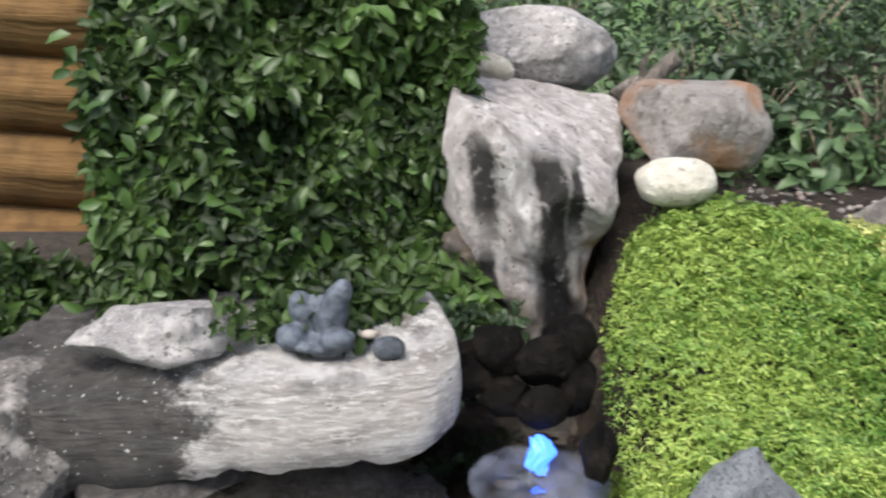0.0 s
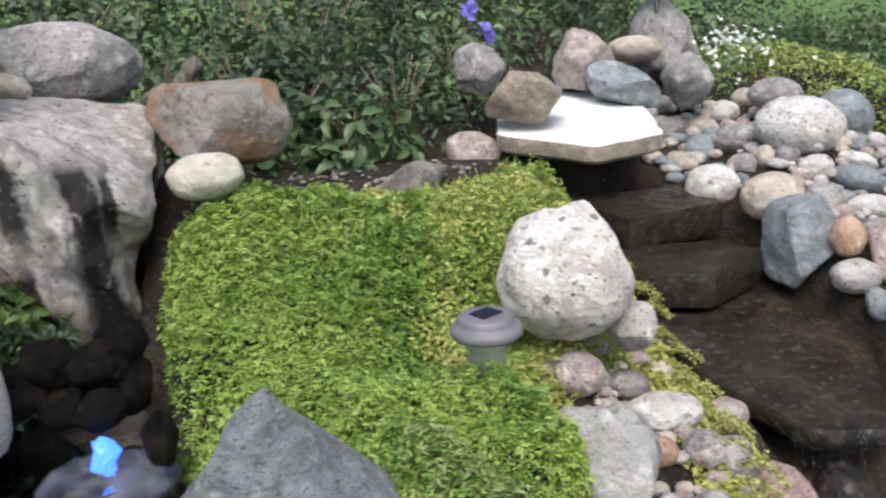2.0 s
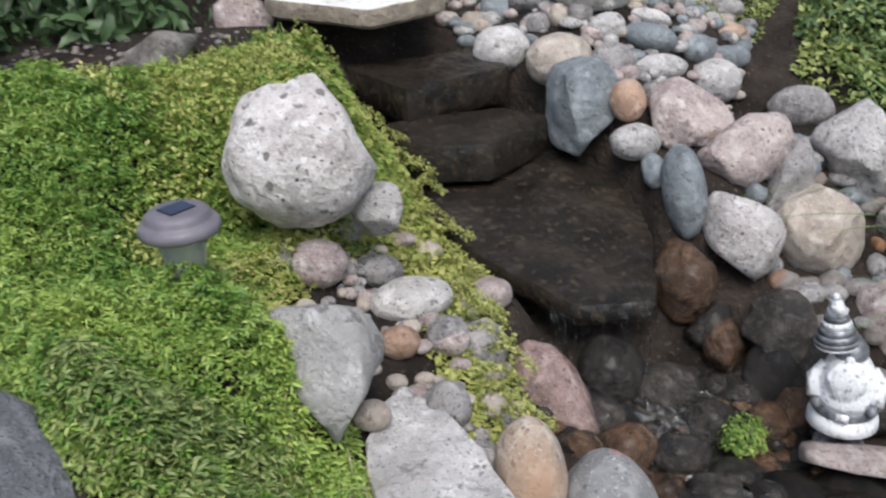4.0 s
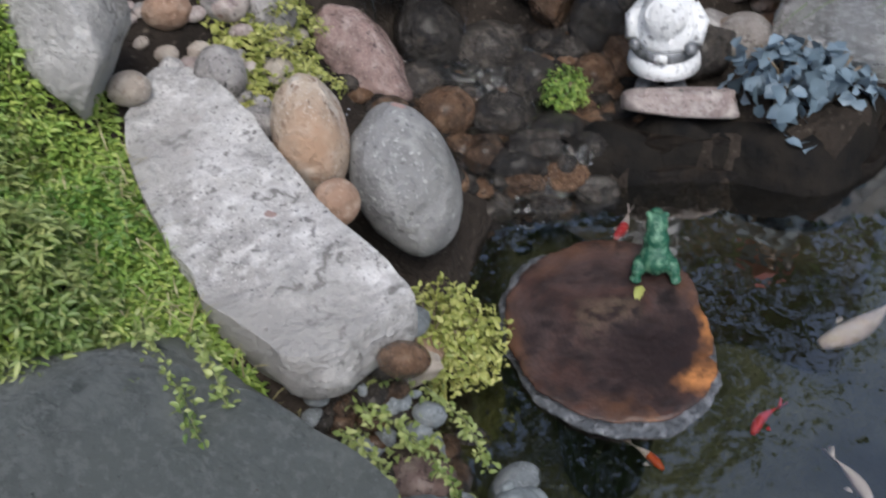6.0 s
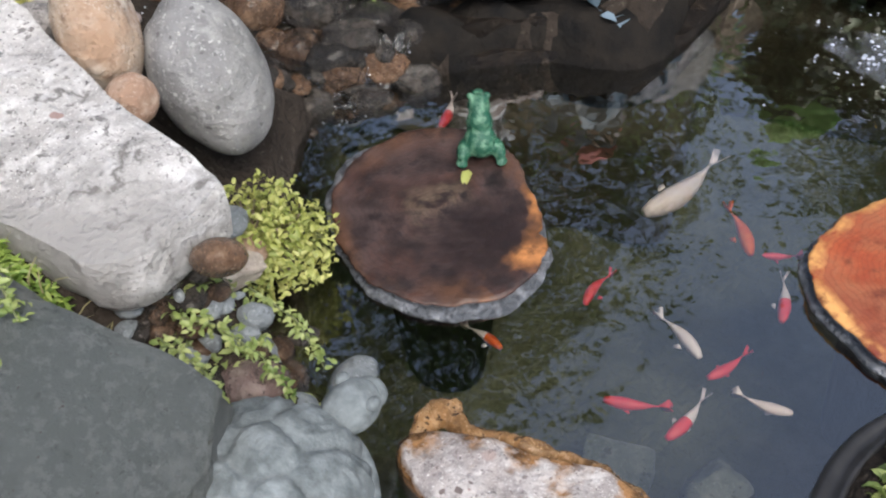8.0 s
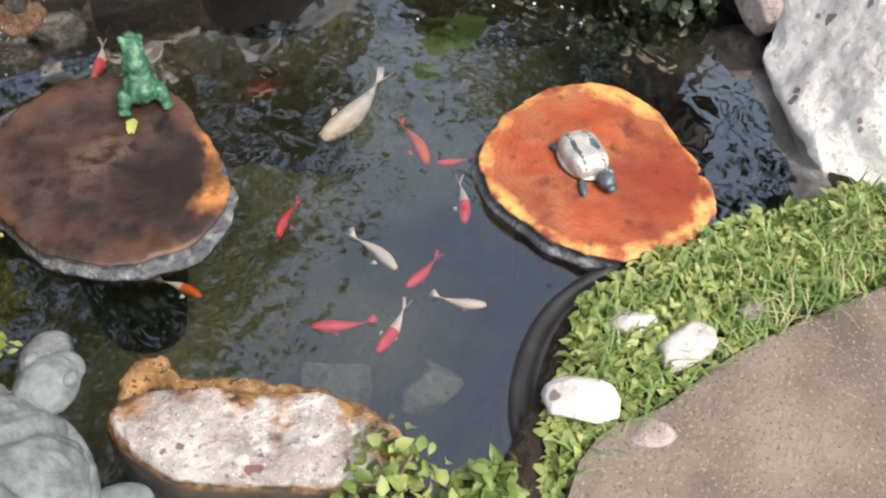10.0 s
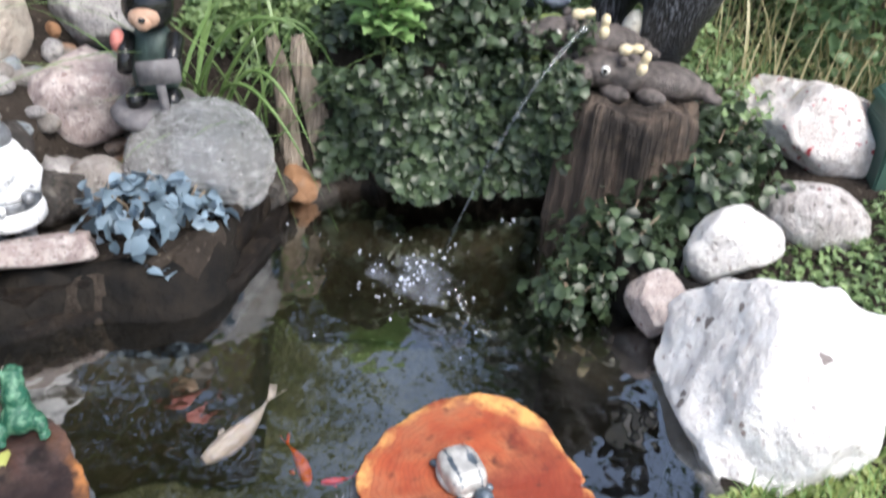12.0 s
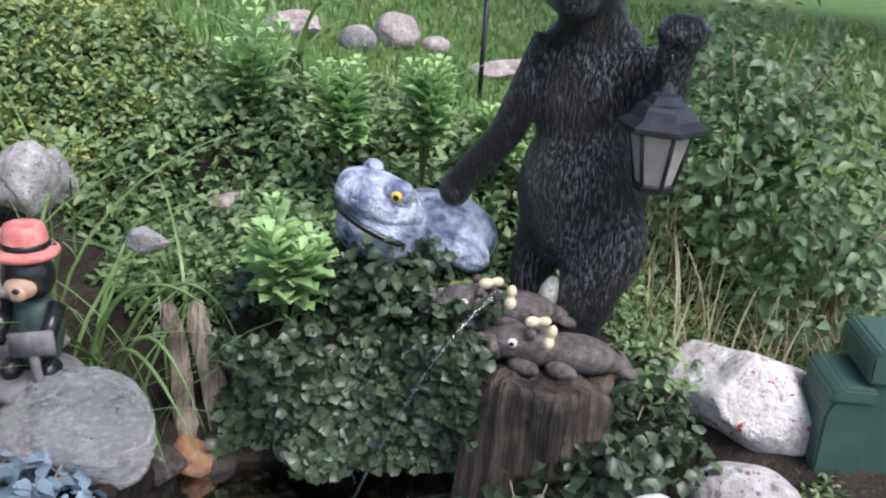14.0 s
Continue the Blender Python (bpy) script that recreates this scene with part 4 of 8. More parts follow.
boulder(WB, (1.855, 1.165, 0.030), (-50, -3, -58), (0.183, 0.129, 0.091), label=L["wetbrown"])
boulder(OR, (1.443, 0.707, 0.162), (-49, 11, -52), (0.096, 0.078, 0.063), label=L["orange"])
boulder(BL, (1.367, 0.596, 0.020), (-47, 1, -41), (0.087, 0.092, 0.097), label=L["blue"])
boulder(WD, (1.249, 0.595, 0.060), (-47, 1, -41), (0.092, 0.101, 0.111), label=L["wet"])
boulder(WW, (1.760, -0.298, 0.070), (-50, -0, -62), (0.116, 0.089, 0.069), facets=4, bulk=.7, label=L["white"])
boulder(WW, (1.938, -0.328, 0.065), (-50, -3, -58), (0.081, 0.063, 0.049), facets=4, bulk=.7, label=L["white"])
boulder(WW, (1.934, -0.413, 0.075), (-54, -19, -38), (0.107, 0.081, 0.062), facets=5, label=L["white"])
boulder(PK, (1.769, -0.413, 0.050), (-50, -3, -58), (0.090, 0.070, 0.054), facets=4, label=L["white"])
boulder(PK, (2.065, -0.497, 0.060), (-50, -3, -58), (0.054, 0.049, 0.045), label=L["white"])
boulder(SB, (1.776, -0.056, -0.120), (-50, -3, -58), (0.115, 0.108, 0.101), facets=9, rough=.14, bulk=.6, label=L["sunk"])
# stones by the stump
boulder(WW, (2.760, -0.626, 0.072), (-34, -10, -61), (0.469, 0.492, 0.516), facets=9, rough=.14, detail=6, bulk=.66, label=L["bigboulder"])
boulder(WW, (3.202, -0.424, 0.136), (-34, -4, -65), (0.267, 0.226, 0.192), facets=6, label=L["angular"])
boulder(WR, (3.505, -0.596, 0.097), (-34, 9, -74), (0.302, 0.248, 0.204), label=L["egg2"])
boulder(WP, (3.866, -0.511, 0.198), (-33, 1, -68), (0.448, 0.375, 0.315), facets=3, rough=.09, bulk=.6, label=L["redspot"])
boulder(PK, (2.928, -0.310, 0.089), (-34, -4, -65), (0.146, 0.154, 0.163), facets=5, label=L["grey"])
# stones on the far side of the stream
boulder(GR, (2.578, 1.105, 0.146), (-34, -4, -65), (0.156, 0.168, 0.181), facets=5, label=L["grey"])
boulder(TN, (2.773, 0.795, 0.058), (-34, -4, -65), (0.145, 0.116, 0.093), facets=4, label=L["tan"])
boulder(WB, (3.137, 0.797, 0.025), (-34, -4, -65), (0.155, 0.123, 0.098), facets=4, label=L["wetbrown"])
boulder(SS, (2.780, 0.835, 0.212), (-18, -4, -65), (0.38, 0.32, 0.31), facets=1, rough=.10, label=L["silver"])
boulder(PK, (2.335, 0.958, 0.150), (-30, 8, -33), (0.273, 0.171, 0.075), facets=4, bulk=.6, label=L["plank"])
boulder(WB, (2.772, 0.810, -0.025), (-43, -36, -39), (0.163, 0.120, 0.089), facets=4, label=L["wetbrown"])
# far bank
boulder(PK, (6.080, 1.802, 0.673), (-21, -4, -64), (0.261, 0.255, 0.249), facets=6, label=L["angular"])
boulder(PK, (6.223, 1.634, 0.629), (-21, -4, -64), (0.176, 0.141, 0.113), label=L["small"])
boulder(GR, (5.847, 1.916, 0.664), (-21, -4, -64), (0.211, 0.189, 0.169), label=L["river"])
boulder(PK, (5.704, 2.224, 0.711), (-21, -4, -64), (0.301, 0.241, 0.192), facets=4, label=L["river"])
boulder(PK, (6.098, 1.165, 0.561), (-21, -4, -64), (0.359, 0.241, 0.162), facets=5, label=L["flat2"])
boulder(GR, (3.254, 1.492, 0.589), (-21, -4, -64), (0.195, 0.211, 0.228), facets=6, label=L["grey"])
boulder(PK, (3.882, 1.238, 0.404), (-21, -4, -64), (0.173, 0.129, 0.096), facets=4, label=L["flat2"])
boulder(GR, (3.177, 0.969, 0.542), (-21, -4, -64), (0.118, 0.094, 0.074), facets=4, label=L["grey"])
boulder(GR, (4.875, -0.772, 0.195), (-21, -4, -64), (0.242, 0.215, 0.191), facets=5, label=L["grey"])
boulder(CR, (3.637, 0.006, 0.461), (-21, 15, -71), (0.060, 0.080, 0.106), label=L["small"])
# wet stones under the waterfall and on the near bank, the BK ones coloured for shade
boulder(BK, (0.039, 1.912, 0.802), (-17, 0, 3), (0.153, 0.146, 0.140), facets=4, label=L["wet"])
boulder(BK, (0.127, 1.856, 0.774), (-17, 0, 3), (0.124, 0.111, 0.099), facets=4, label=L["wet"])
boulder(BK, (0.264, 1.870, 0.797), (-17, 0, 3), (0.112, 0.129, 0.149), facets=4, label=L["wet"])
boulder(BK, (0.304, 1.649, 0.752), (-17, 0, 3), (0.079, 0.099, 0.124), facets=4, label=L["wet"])
boulder(WB, (1.340, 0.563, 0.331), (-44, 4, -38), (0.084, 0.070, 0.058), label=L["wetbrown"])
boulder(WD, (1.462, 0.672, -0.059), (-44, 4, -38), (0.074, 0.080, 0.085), label=L["wet"])
# wet stones of the cascade
boulder(WD, (1.892, 1.368, 0.193), (-30, 4, -31), (0.126, 0.118, 0.112), label=L["wet"])
boulder(WB, (1.750, 1.255, 0.237), (-30, 4, -31), (0.091, 0.084, 0.078), label=L["wetbrown"])
boulder(WD, (2.130, 1.244, 0.165), (-30, 4, -31), (0.141, 0.133, 0.127), facets=4, label=L["wet"])
boulder(WD, (2.353, 1.248, 0.228), (-30, 4, -31), (0.159, 0.151, 0.144), facets=4, label=L["wet"])
boulder(WB, (2.374, 1.145, 0.172), (-30, 4, -31), (0.170, 0.147, 0.128), facets=4, label=L["wetbrown"])
boulder(WD, (2.463, 1.169, 0.277), (-30, 4, -31), (0.170, 0.163, 0.156), facets=4, label=L["wet"])
boulder(WD, (2.330, 1.461, 0.273), (-30, 4, -31), (0.137, 0.144, 0.152), facets=4, label=L["wet"])
boulder(WD, (2.478, 1.043, 0.187), (-30, 4, -31), (0.181, 0.167, 0.153), facets=3, label=L["wet"])
boulder(WB, (3.073, 0.766, 0.088), (-20, -4, -66), (0.124, 0.116, 0.109), facets=3, label=L["wetbrown"])
boulder(WD, (2.934, 0.750, 0.069), (-20, -4, -66), (0.163, 0.139, 0.118), facets=4, label=L["wet"])
boulder(WD, (3.060, 0.682, 0.023), (-20, -4, -66), (0.139, 0.122, 0.108), facets=4, label=L["wet"])
boulder(WD, (1.857, 1.070, 0.020), (-47, 1, -41), (0.124, 0.104, 0.087), facets=4, label=L["wet"])
boulder(WB, (1.954, 1.079, 0.050), (-47, 1, -41), (0.138, 0.118, 0.100), facets=4, label=L["wetbrown"])
boulder(WD, (1.971, 0.984, 0.010), (-47, 1, -41), (0.112, 0.092, 0.075), facets=4, label=L["wet"])
boulder(WB, (2.051, 1.018, 0.050), (-47, 1, -41), (0.113, 0.100, 0.088), facets=4, label=L["wetbrown"])
boulder(WD, (2.083, 0.959, 0.020), (-47, 1, -41), (0.114, 0.093, 0.076), facets=4, label=L["wet"])
boulder(WD, (2.019, 1.096, 0.100), (-47, 1, -41), (0.138, 0.110, 0.088), facets=4, label=L["wet"])
boulder(WB, (1.925, 1.162, 0.080), (-47, 1, -41), (0.113, 0.113, 0.113), facets=4, label=L["wetbrown"])
boulder(WD, (2.121, 1.022, 0.090), (-47, 1, -41), (0.126, 0.098, 0.076), facets=4, label=L["wet"])
boulder(BK, (0.206, 1.863, 0.853), (-17, 0, 3), (0.148, 0.135, 0.123), facets=4, label=L["wet"])
boulder(BK, (0.114, 1.902, 0.862), (-17, 0, 3), (0.138, 0.125, 0.113), facets=4, label=L["wet"])
boulder(BK, (0.263, 1.898, 0.893), (-17, 0, 3), (0.124, 0.118, 0.112), facets=4, label=L["wet"])
boulder(BK, (0.197, 1.779, 0.786), (-17, 0, 3), (0.120, 0.107, 0.096), facets=4, label=L["wet"])
boulder(WD, (1.235, 0.475, 0.085), (-44, 4, -38), (0.104, 0.100, 0.080), label=L["wet"])
boulder(PW, (1.30, 0.42, 0.045), (-44, 4, -38), (0.104, 0.086, 0.060), label=L["wet"])
boulder(BL, (1.345, 0.475, 0.035), (-44, 4, -38), (0.085, 0.061, 0.057), label=L["blue"])
boulder(WD, (1.16, 0.50, 0.09), (-44, 4, -38), (0.102, 0.094, 0.086), label=L["wet"])
boulder(BK, (1.05, 0.46, 0.17), (-47, 1, -41), (0.142, 0.110, 0.085), facets=4, label=L["wet"])

# the great stones


def great_stone(name, mat, at, turn, size, seed, facets, rough, label, detail=6, shape=None, bulk=1.0):
    v, f = rock_verts(size, seed, facets, rough, detail, bulk)
    if shape:
        v = shape(v)
    ob = new(name, mesh_of(name, v, f, mat))
    ob.matrix_world = pose(*at, *turn)
    return tagged(ob, label, "boulder", "stones of the garden")


LEDGE = streaked("layered_granite", (.66, .62, .58), (.20, .175, .155), (.88, .86, .83), ((.09, .08, .07), (1.3, 1.6, 2.0), 3.0, .62), (4.5, 4.5, 15), (-.36, -.62))
STAINED = stone("black_stained_rock", (.055, .05, .047), (.025, .023, .022), (.15, .14, .13), (.04, .04, .04), .62, .8, .6)


great_stone("basin_rock", MG, (-.95, 1.62, .66), (0, 10, 15), (.46, .6, .52), 12, 4, .12, "dark stained rock beside the ledge")
great_stone("basin_rock", STAINED, (-.62, 1.72, .54), (0, 0, 20), (.6, .5, .34), 19, 4, .12, "dark rock under the granite ledge")


def loft_rock(name, rows, mat, seed, rough, label, groove=0.0):
    """A standing rock from rows of height, left, right, front and back, with blocky sections and a weathered skin."""
    rows = np.array(rows)
    zs = np.linspace(rows[0, 0], rows[-1, 0], 60)
    cols = [np.interp(zs, rows[:, 0], rows[:, k]) for k in range(1, 5)]
    n, pts = 96, []
    for j, z in enumerate(zs):
        x0, x1, y0, y1 = (q[j] for q in cols)
        for a in np.linspace(0, 2 * np.pi, n, endpoint=False):
            c, s = math.cos(a), math.sin(a)
            pts.append(((x0 + x1) / 2 + (x1 - x0) / 2 * math.copysign(abs(c) ** .7, c), (y0 + y1) / 2 + (y1 - y0) / 2 * math.copysign(abs(s) ** .7, s), z))
    pts = np.array(pts)
    mid = np.array([pts[:, 0].mean(), pts[:, 1].mean(), 0])
    out = pts - mid
    out[:, 2] = 0
    out /= np.linalg.norm(out, axis=1, keepdims=True)
    cut = np.random.default_rng(seed)
    half = (pts.max(0) - pts.min(0)) / 2
    core = (pts.max(0) + pts.min(0)) / 2
    for _ in range(16):
        way = cut.normal(size=3) * [1, 1, .7] - [0, .8, 0]
        way /= np.linalg.norm(way)
        pts -= way * half * (np.maximum(0, ((pts - core) / half) @ way - cut.uniform(.82, 1.02)) * .9)[:, None]
    big = np.round(lumps(pts * 5.5, seed, 2) * 3) / 3 * .5 + lumps(pts * 5.5, seed, 2) * .5
    pts += out * (rough * (big + .35 * lumps(pts * 22, seed + 3, 3)) + groove * np.minimum(0, lumps(pts * [17, 17, 2.2], seed + 8, 2) + .1))[:, None]
    pts[:, 2] += .5 * rough * lumps(pts * 9, seed + 11, 2)
    faces = [[j * n + k, j * n + (k + 1) % n, (j + 1) * n + (k + 1) % n, (j + 1) * n + k] for j in range(59) for k in range(n)]
    faces += [list(range(n))[::-1], [59 * n + k for k in range(n)]]
    return tagged(new(name, mesh_of(name, pts, faces, mat)), label, "boulder", "stones of the garden")


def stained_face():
    """Pale granite with black runs of old water, browner and darker below an uneven height, rusty at the right."""
    m, t, b = material("water_stained_granite", .75)
    v = coords(t, False)
    x, _, z = axes(t, v)
    c = blend(t, noise_fac(t, v, 7, .36, .62, 6, rough=.65), (.36, .32, .305), (.68, .64, .615))
    c = blend(t, noise_fac(t, v, 26, .48, .70, 6), c, (.84, .81, .79))
    c = blend(t, noise_fac(t, v, 55, .60, .68, 4), c, (.20, .18, .17))
    # below this uneven height the granite turns brown and darker
    browned = calc(t, "MULTIPLY_ADD", noise_fac(t, v, 6, .25, .75, 5), .22, .84)
    c = blend(t, ramp(t, calc(t, "SUBTRACT", browned, z), 0, .10, .9), c, blend(t, noise_fac(t, v, 18, .4, .65, 5), (.13, .11, .09), (.29, .25, .21)))
    wob = calc(t, "MULTIPLY_ADD", noise_fac(t, v, 9, 0, 1, 5, rough=.7), .07, -.035)
    for at_x, slope, half, low, high in ((.072, -.12, .036, 1.02, 1.32), (.225, -.10, .052, .70, 1.29), (.285, -.06, .022, .98, 1.26), (.06, -.1, .03, .80, 1.04)):
        mid = calc(t, "MULTIPLY_ADD", z, slope, at_x - slope * 1.15)
        off = calc(t, "ABSOLUTE", calc(t, "ADD", calc(t, "SUBTRACT", x, mid), wob))
        run = calc(t, "MULTIPLY", ramp(t, off, half, half * .55), calc(t, "MULTIPLY", ramp(t, z, high, high - .05), ramp(t, z, low, low + .12)))
        c = blend(t, calc(t, "MULTIPLY", run, noise_fac(t, v, 30, .22, .42, 5)), c, (.030, .027, .025))
    rust = calc(t, "MULTIPLY", ramp(t, x, .29, .33), ramp(t, z, 1.10, 1.02))
    c = blend(t, calc(t, "MULTIPLY", rust, noise_fac(t, v, 14, .35, .6, 4)), c, (.30, .19, .10))
    t.links.new(c, b.inputs["Base Color"])
    bump(t, b, noise_fac(t, v, 24, .2, .8, 9, rough=.7), 1.0, .03)
    return m


def brow_rock():
    """A big rock whose broad top slopes back from a crest; the face under it is fluted and draws in towards its foot."""
    cols, front, over = 90, 60, 46
    foot, crest_z, back_z = .60, ((0, 1.385), (.25, 1.33), (.6, 1.255), (.8, 1.17), (1, 1.10)), ((0, 1.385), (.6, 1.325), (1, 1.285))
    left, right = ((.60, .12), (.85, .09), (.95, .03), (1.10, -.035), (1.29, -.04), (1.41, -.005)), ((.60, .31), (.8, .315), (1.0, .345), (1.08, .40), (1.12, .42), (1.41, .43))

    def read(table, q):
        return np.interp(q, [r[0] for r in table], [r[1] for r in table])

    u = np.linspace(0, 1, cols)
    rows = []
    for k in range(front):
        w = k / (front - 1)
        z = foot + w * (read(crest_z, u) - foot)
        x0, x1 = read(left, z), read(right, z)
        x = x0 + u * (x1 - x0)
        ridge = .055 * np.exp(-((x - .06 - .50 * (1.36 - z)) / .045) ** 2) + .03 * np.exp(-((x - .35) / .04) ** 2)
        hollow = .07 * np.clip((x - .19) / .05, 0, 1) * np.clip((1.17 - z) / .10, 0, 1)
        y = 2.12 - ridge + hollow + .10 * np.abs(2 * u - 1) ** 4 + .05 * (1 - w) - .02 * w
        y += np.where(w > .94, (w - .94) * .6, 0)
        rows.append(np.column_stack([x, y, z]))
    for k in range(1, over):
        w = k / (over - 1)
        zc, zb = read(crest_z, u), read(back_z, u)
        first = rows[front - 1]
        x = first[:, 0] + w * (.01 + .06 * u)
        y = first[:, 1] + w * (2.86 - first[:, 1])
        rows.append(np.column_stack([x, y, zc + (zb - zc) * w ** .8 - .05 * w * (1 - w) + .03 * np.sin(w * 3.14) * (u > .0)]))
    for z in (1.1, .9, .6):
        rows.append(np.column_stack([rows[-1][:, 0], rows[-1][:, 1] + .01, np.full(cols, z)]))
    pts = np.concatenate(rows)
    n = len(rows)
    steps = np.round(lumps(pts * 7, 14, 2) * 3) / 3
    pts[:, 1] += .016 * steps + .014 * lumps(pts * [16, 16, 6], 21, 3) + .02 * np.minimum(0, lumps(pts * [15, 4, 2.4], 22, 2))
    pts[:, 2] += .016 * lumps(pts * 8, 23, 3) + .006 * lumps(pts * 26, 24, 2)
    pts[:, 0] += .012 * lumps(pts * 9, 25, 3)
    faces = [[j * cols + k, j * cols + k + 1, (j + 1) * cols + k + 1, (j + 1) * cols + k] for j in range(n - 1) for k in range(cols - 1)]
    faces += [[j * cols for j in range(n)][::-1], [j * cols + cols - 1 for j in range(n)]]
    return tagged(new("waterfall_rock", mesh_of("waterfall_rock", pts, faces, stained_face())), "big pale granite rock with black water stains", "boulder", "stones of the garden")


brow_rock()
# dark lower part of the face, built as rocks of their own
loft_rock("damp_rock", [(.50, .0, .40, 2.12, 2.4), (.70, .02, .38, 2.10, 2.4), (.78, .05, .36, 2.13, 2.4), (.83, .1, .33, 2.18, 2.4)],
          DW, 24, .02, "dark brown rock at the foot of the fall", .03)
loft_rock("damp_rock", [(.66, .0, .10, 2.12, 2.3), (.85, -.02, .09, 2.12, 2.3), (1.0, -.05, .05, 2.13, 2.3), (1.06, -.03, .0, 2.15, 2.25)],
          DW, 29, .025, "dark brown rock under the hedge", .03)
great_stone("pointed_rock", SP, (.43, 1.13, .755), (0, 0, 20), (.60, .5, .60), 15, 7, .10, "pointed dark grey granite rock beside the moss",
            shape=lambda v: v * np.column_stack([1 - .62 * np.clip((v[:, 2] + .05) / .33, 0, 1), 1 - .62 * np.clip((v[:, 2] + .05) / .33, 0, 1), np.ones(len(v))]))


def slab(name, ring, top, tilt, thick, mat, label, seed, round_edge=.012, rough=.004, category="stone slab", side=None):
    """A flat stone from its outline, with a broken edge; top is the height at the ring's middle, tilt its slopes in x and y."""
    r = np.random.default_rng(seed)
    ring = np.array(ring + ring[:1], float)
    run = np.concatenate([[0], np.cumsum(np.linalg.norm(np.diff(ring, axis=0), axis=1))])
    count = max(40, int(run[-1] / .022))
    at = np.linspace(0, run[-1], count, endpoint=False)
    ring = np.column_stack([np.interp(at, run, ring[:, 0]), np.interp(at, run, ring[:, 1])])
    for _ in range(2 if round_edge > .015 else 1):
        ring = (np.roll(ring, 1, 0) + 2 * ring + np.roll(ring, -1, 0)) / 4
    ring += np.column_stack([lumps(np.column_stack([ring * 18, 0 * at + k]), seed, 2) for k in (0, 9)]) * .007
    mid = ring.mean(0)
    bm = bmesh.new()

    def level(p):
        return top + tilt[0] * (p[0] - mid[0]) + tilt[1] * (p[1] - mid[1])

    rings = []
    flat = [(s / 14 * .92, .004 * (1 - s / 14)) for s in range(1, 15)]
    lip = [(.985, .0), (1.0, -round_edge), (1.006, -.45 * thick), (.985, -.8 * thick), (.93, -thick)]
    for s, dz in flat + (lip if round_edge < .015 else []) + [(.955, -.2 * round_edge), (.985, -.5 * round_edge), (1.0, -round_edge), (1.01, -.3 * thick - round_edge), (1.0, -.55 * thick - .5 * round_edge), (.97, -.8 * thick), (.90, -thick)] * (round_edge >= .015):
        jig = rough * lumps(np.column_stack([(mid + s * (ring - mid)) * 13, 0 * ring[:, 0] + 3 * dz / thick]), seed, 3)
        rings.append([bm.verts.new((*(mid + s * (p - mid)), level(p * s + mid * (1 - s)) + dz + jig[n])) for n, p in enumerate(ring)])
    n = len(ring)
    for a, b in zip(rings, rings[1:]):
        for k in range(n):
            bm.faces.new((a[k], b[k], b[(k + 1) % n], a[(k + 1) % n]))
    bm.faces.new(rings[0])
    bm.faces.new(rings[-1][::-1])
    bmesh.ops.recalc_face_normals(bm, faces=bm.faces)
    # steep faces get a darker stone; the shade of the sides is in it
    if side:
        for f in bm.faces:
            f.material_index = int(f.normal.z < .6)
    me = bm_mesh(name, bm, [mat, side] if side else mat)
    if round_edge < .015:
        me.set_sharp_from_angle(angle=radians(32))
    return tagged(new(name, me), label, category, "stones of the garden")


slab("rock_ledge", [(-1.0, 1.72), (-.98, 2.05), (-.4, 2.1), (-.03, 2.0), (.01, 1.86), (.025, 1.74), (-.03, 1.66), (-.25, 1.60), (-.55, 1.60), (-.8, 1.58)], .925, (.06, .10), .215, LEDGE, "long layered granite ledge over the dark basin", 30, .05, .03, "boulder")
WHITE_SLAB = stone("white_slab_stone", (.82, .82, .82), (.70, .69, .68), (.86, .86, .86), (.5, .48, .46), .70, .7)


def wet_slate():
    """Dark slate under a thin running film: fine ripples across the flow, brown algae patches."""
    m, t, b = material("wet_slate", .16)
    v = coords(t, False)
    c = blend(t, noise_fac(t, v, 7, .35, .65, 6), (.011, .0095, .008), (.034, .028, .022))
    c = blend(t, noise_fac(t, v, 40, .55, .72, 5), c, (.065, .050, .033))
    t.links.new(c, b.inputs["Base Color"])
    mp = node(t, "ShaderNodeMapping")
    mp.inputs["Scale"].default_value, mp.inputs["Rotation"].default_value = (30, 18, 24), (0, 0, .35)
    t.links.new(v, mp.inputs[0])
    lay = t.nodes.new("ShaderNodeMath")
    lay.operation, lay.inputs[1].default_value = "MULTIPLY_ADD", .4
    t.links.new(noise_fac(t, mp.outputs[0], 1, .2, .8, 4), lay.inputs[0])
    t.links.new(noise_fac(t, v, 14, .2, .8, 6), lay.inputs[2])
    bump(t, b, lay.outputs[0], .55, .02)
    return m


WETSLAB = wet_slate()
slab("stone_slab", [(1.92, 2.38), (2.30, 2.36), (2.46, 1.98), (2.30, 1.66), (2.13, 1.455), (1.94, 1.53), (1.82, 1.86), (1.80, 2.18)], .51, (.05, .19), .07, WETSLAB, "broad dark wet slate the stream runs over", 31)
slab("stone_slab", [(1.80, 2.42), (2.22, 2.36), (2.32, 2.20), (2.05, 2.10), (1.82, 2.20)], .70, (0, .08), .12, WETSLAB, "dark wet stone step in the stream", 32)
slab("stone_slab", [(1.82, 2.70), (2.28, 2.62), (2.30, 2.40), (1.90, 2.38)], .83, (0, .08), .12, WETSLAB, "dark wet stone step under a white slab", 33)
# white top over tan-grey sides: the fall of light is partly in the colours
slab("stone_slab", [(1.62, 2.80), (1.74, 3.04), (2.14, 3.30), (2.38, 3.08), (2.16, 2.56), (1.86, 2.52)], 1.09, (0, .10), .075, WHITE_SLAB, "white flat stone slab bridging the stream", 34, .006, .002, side=TB)

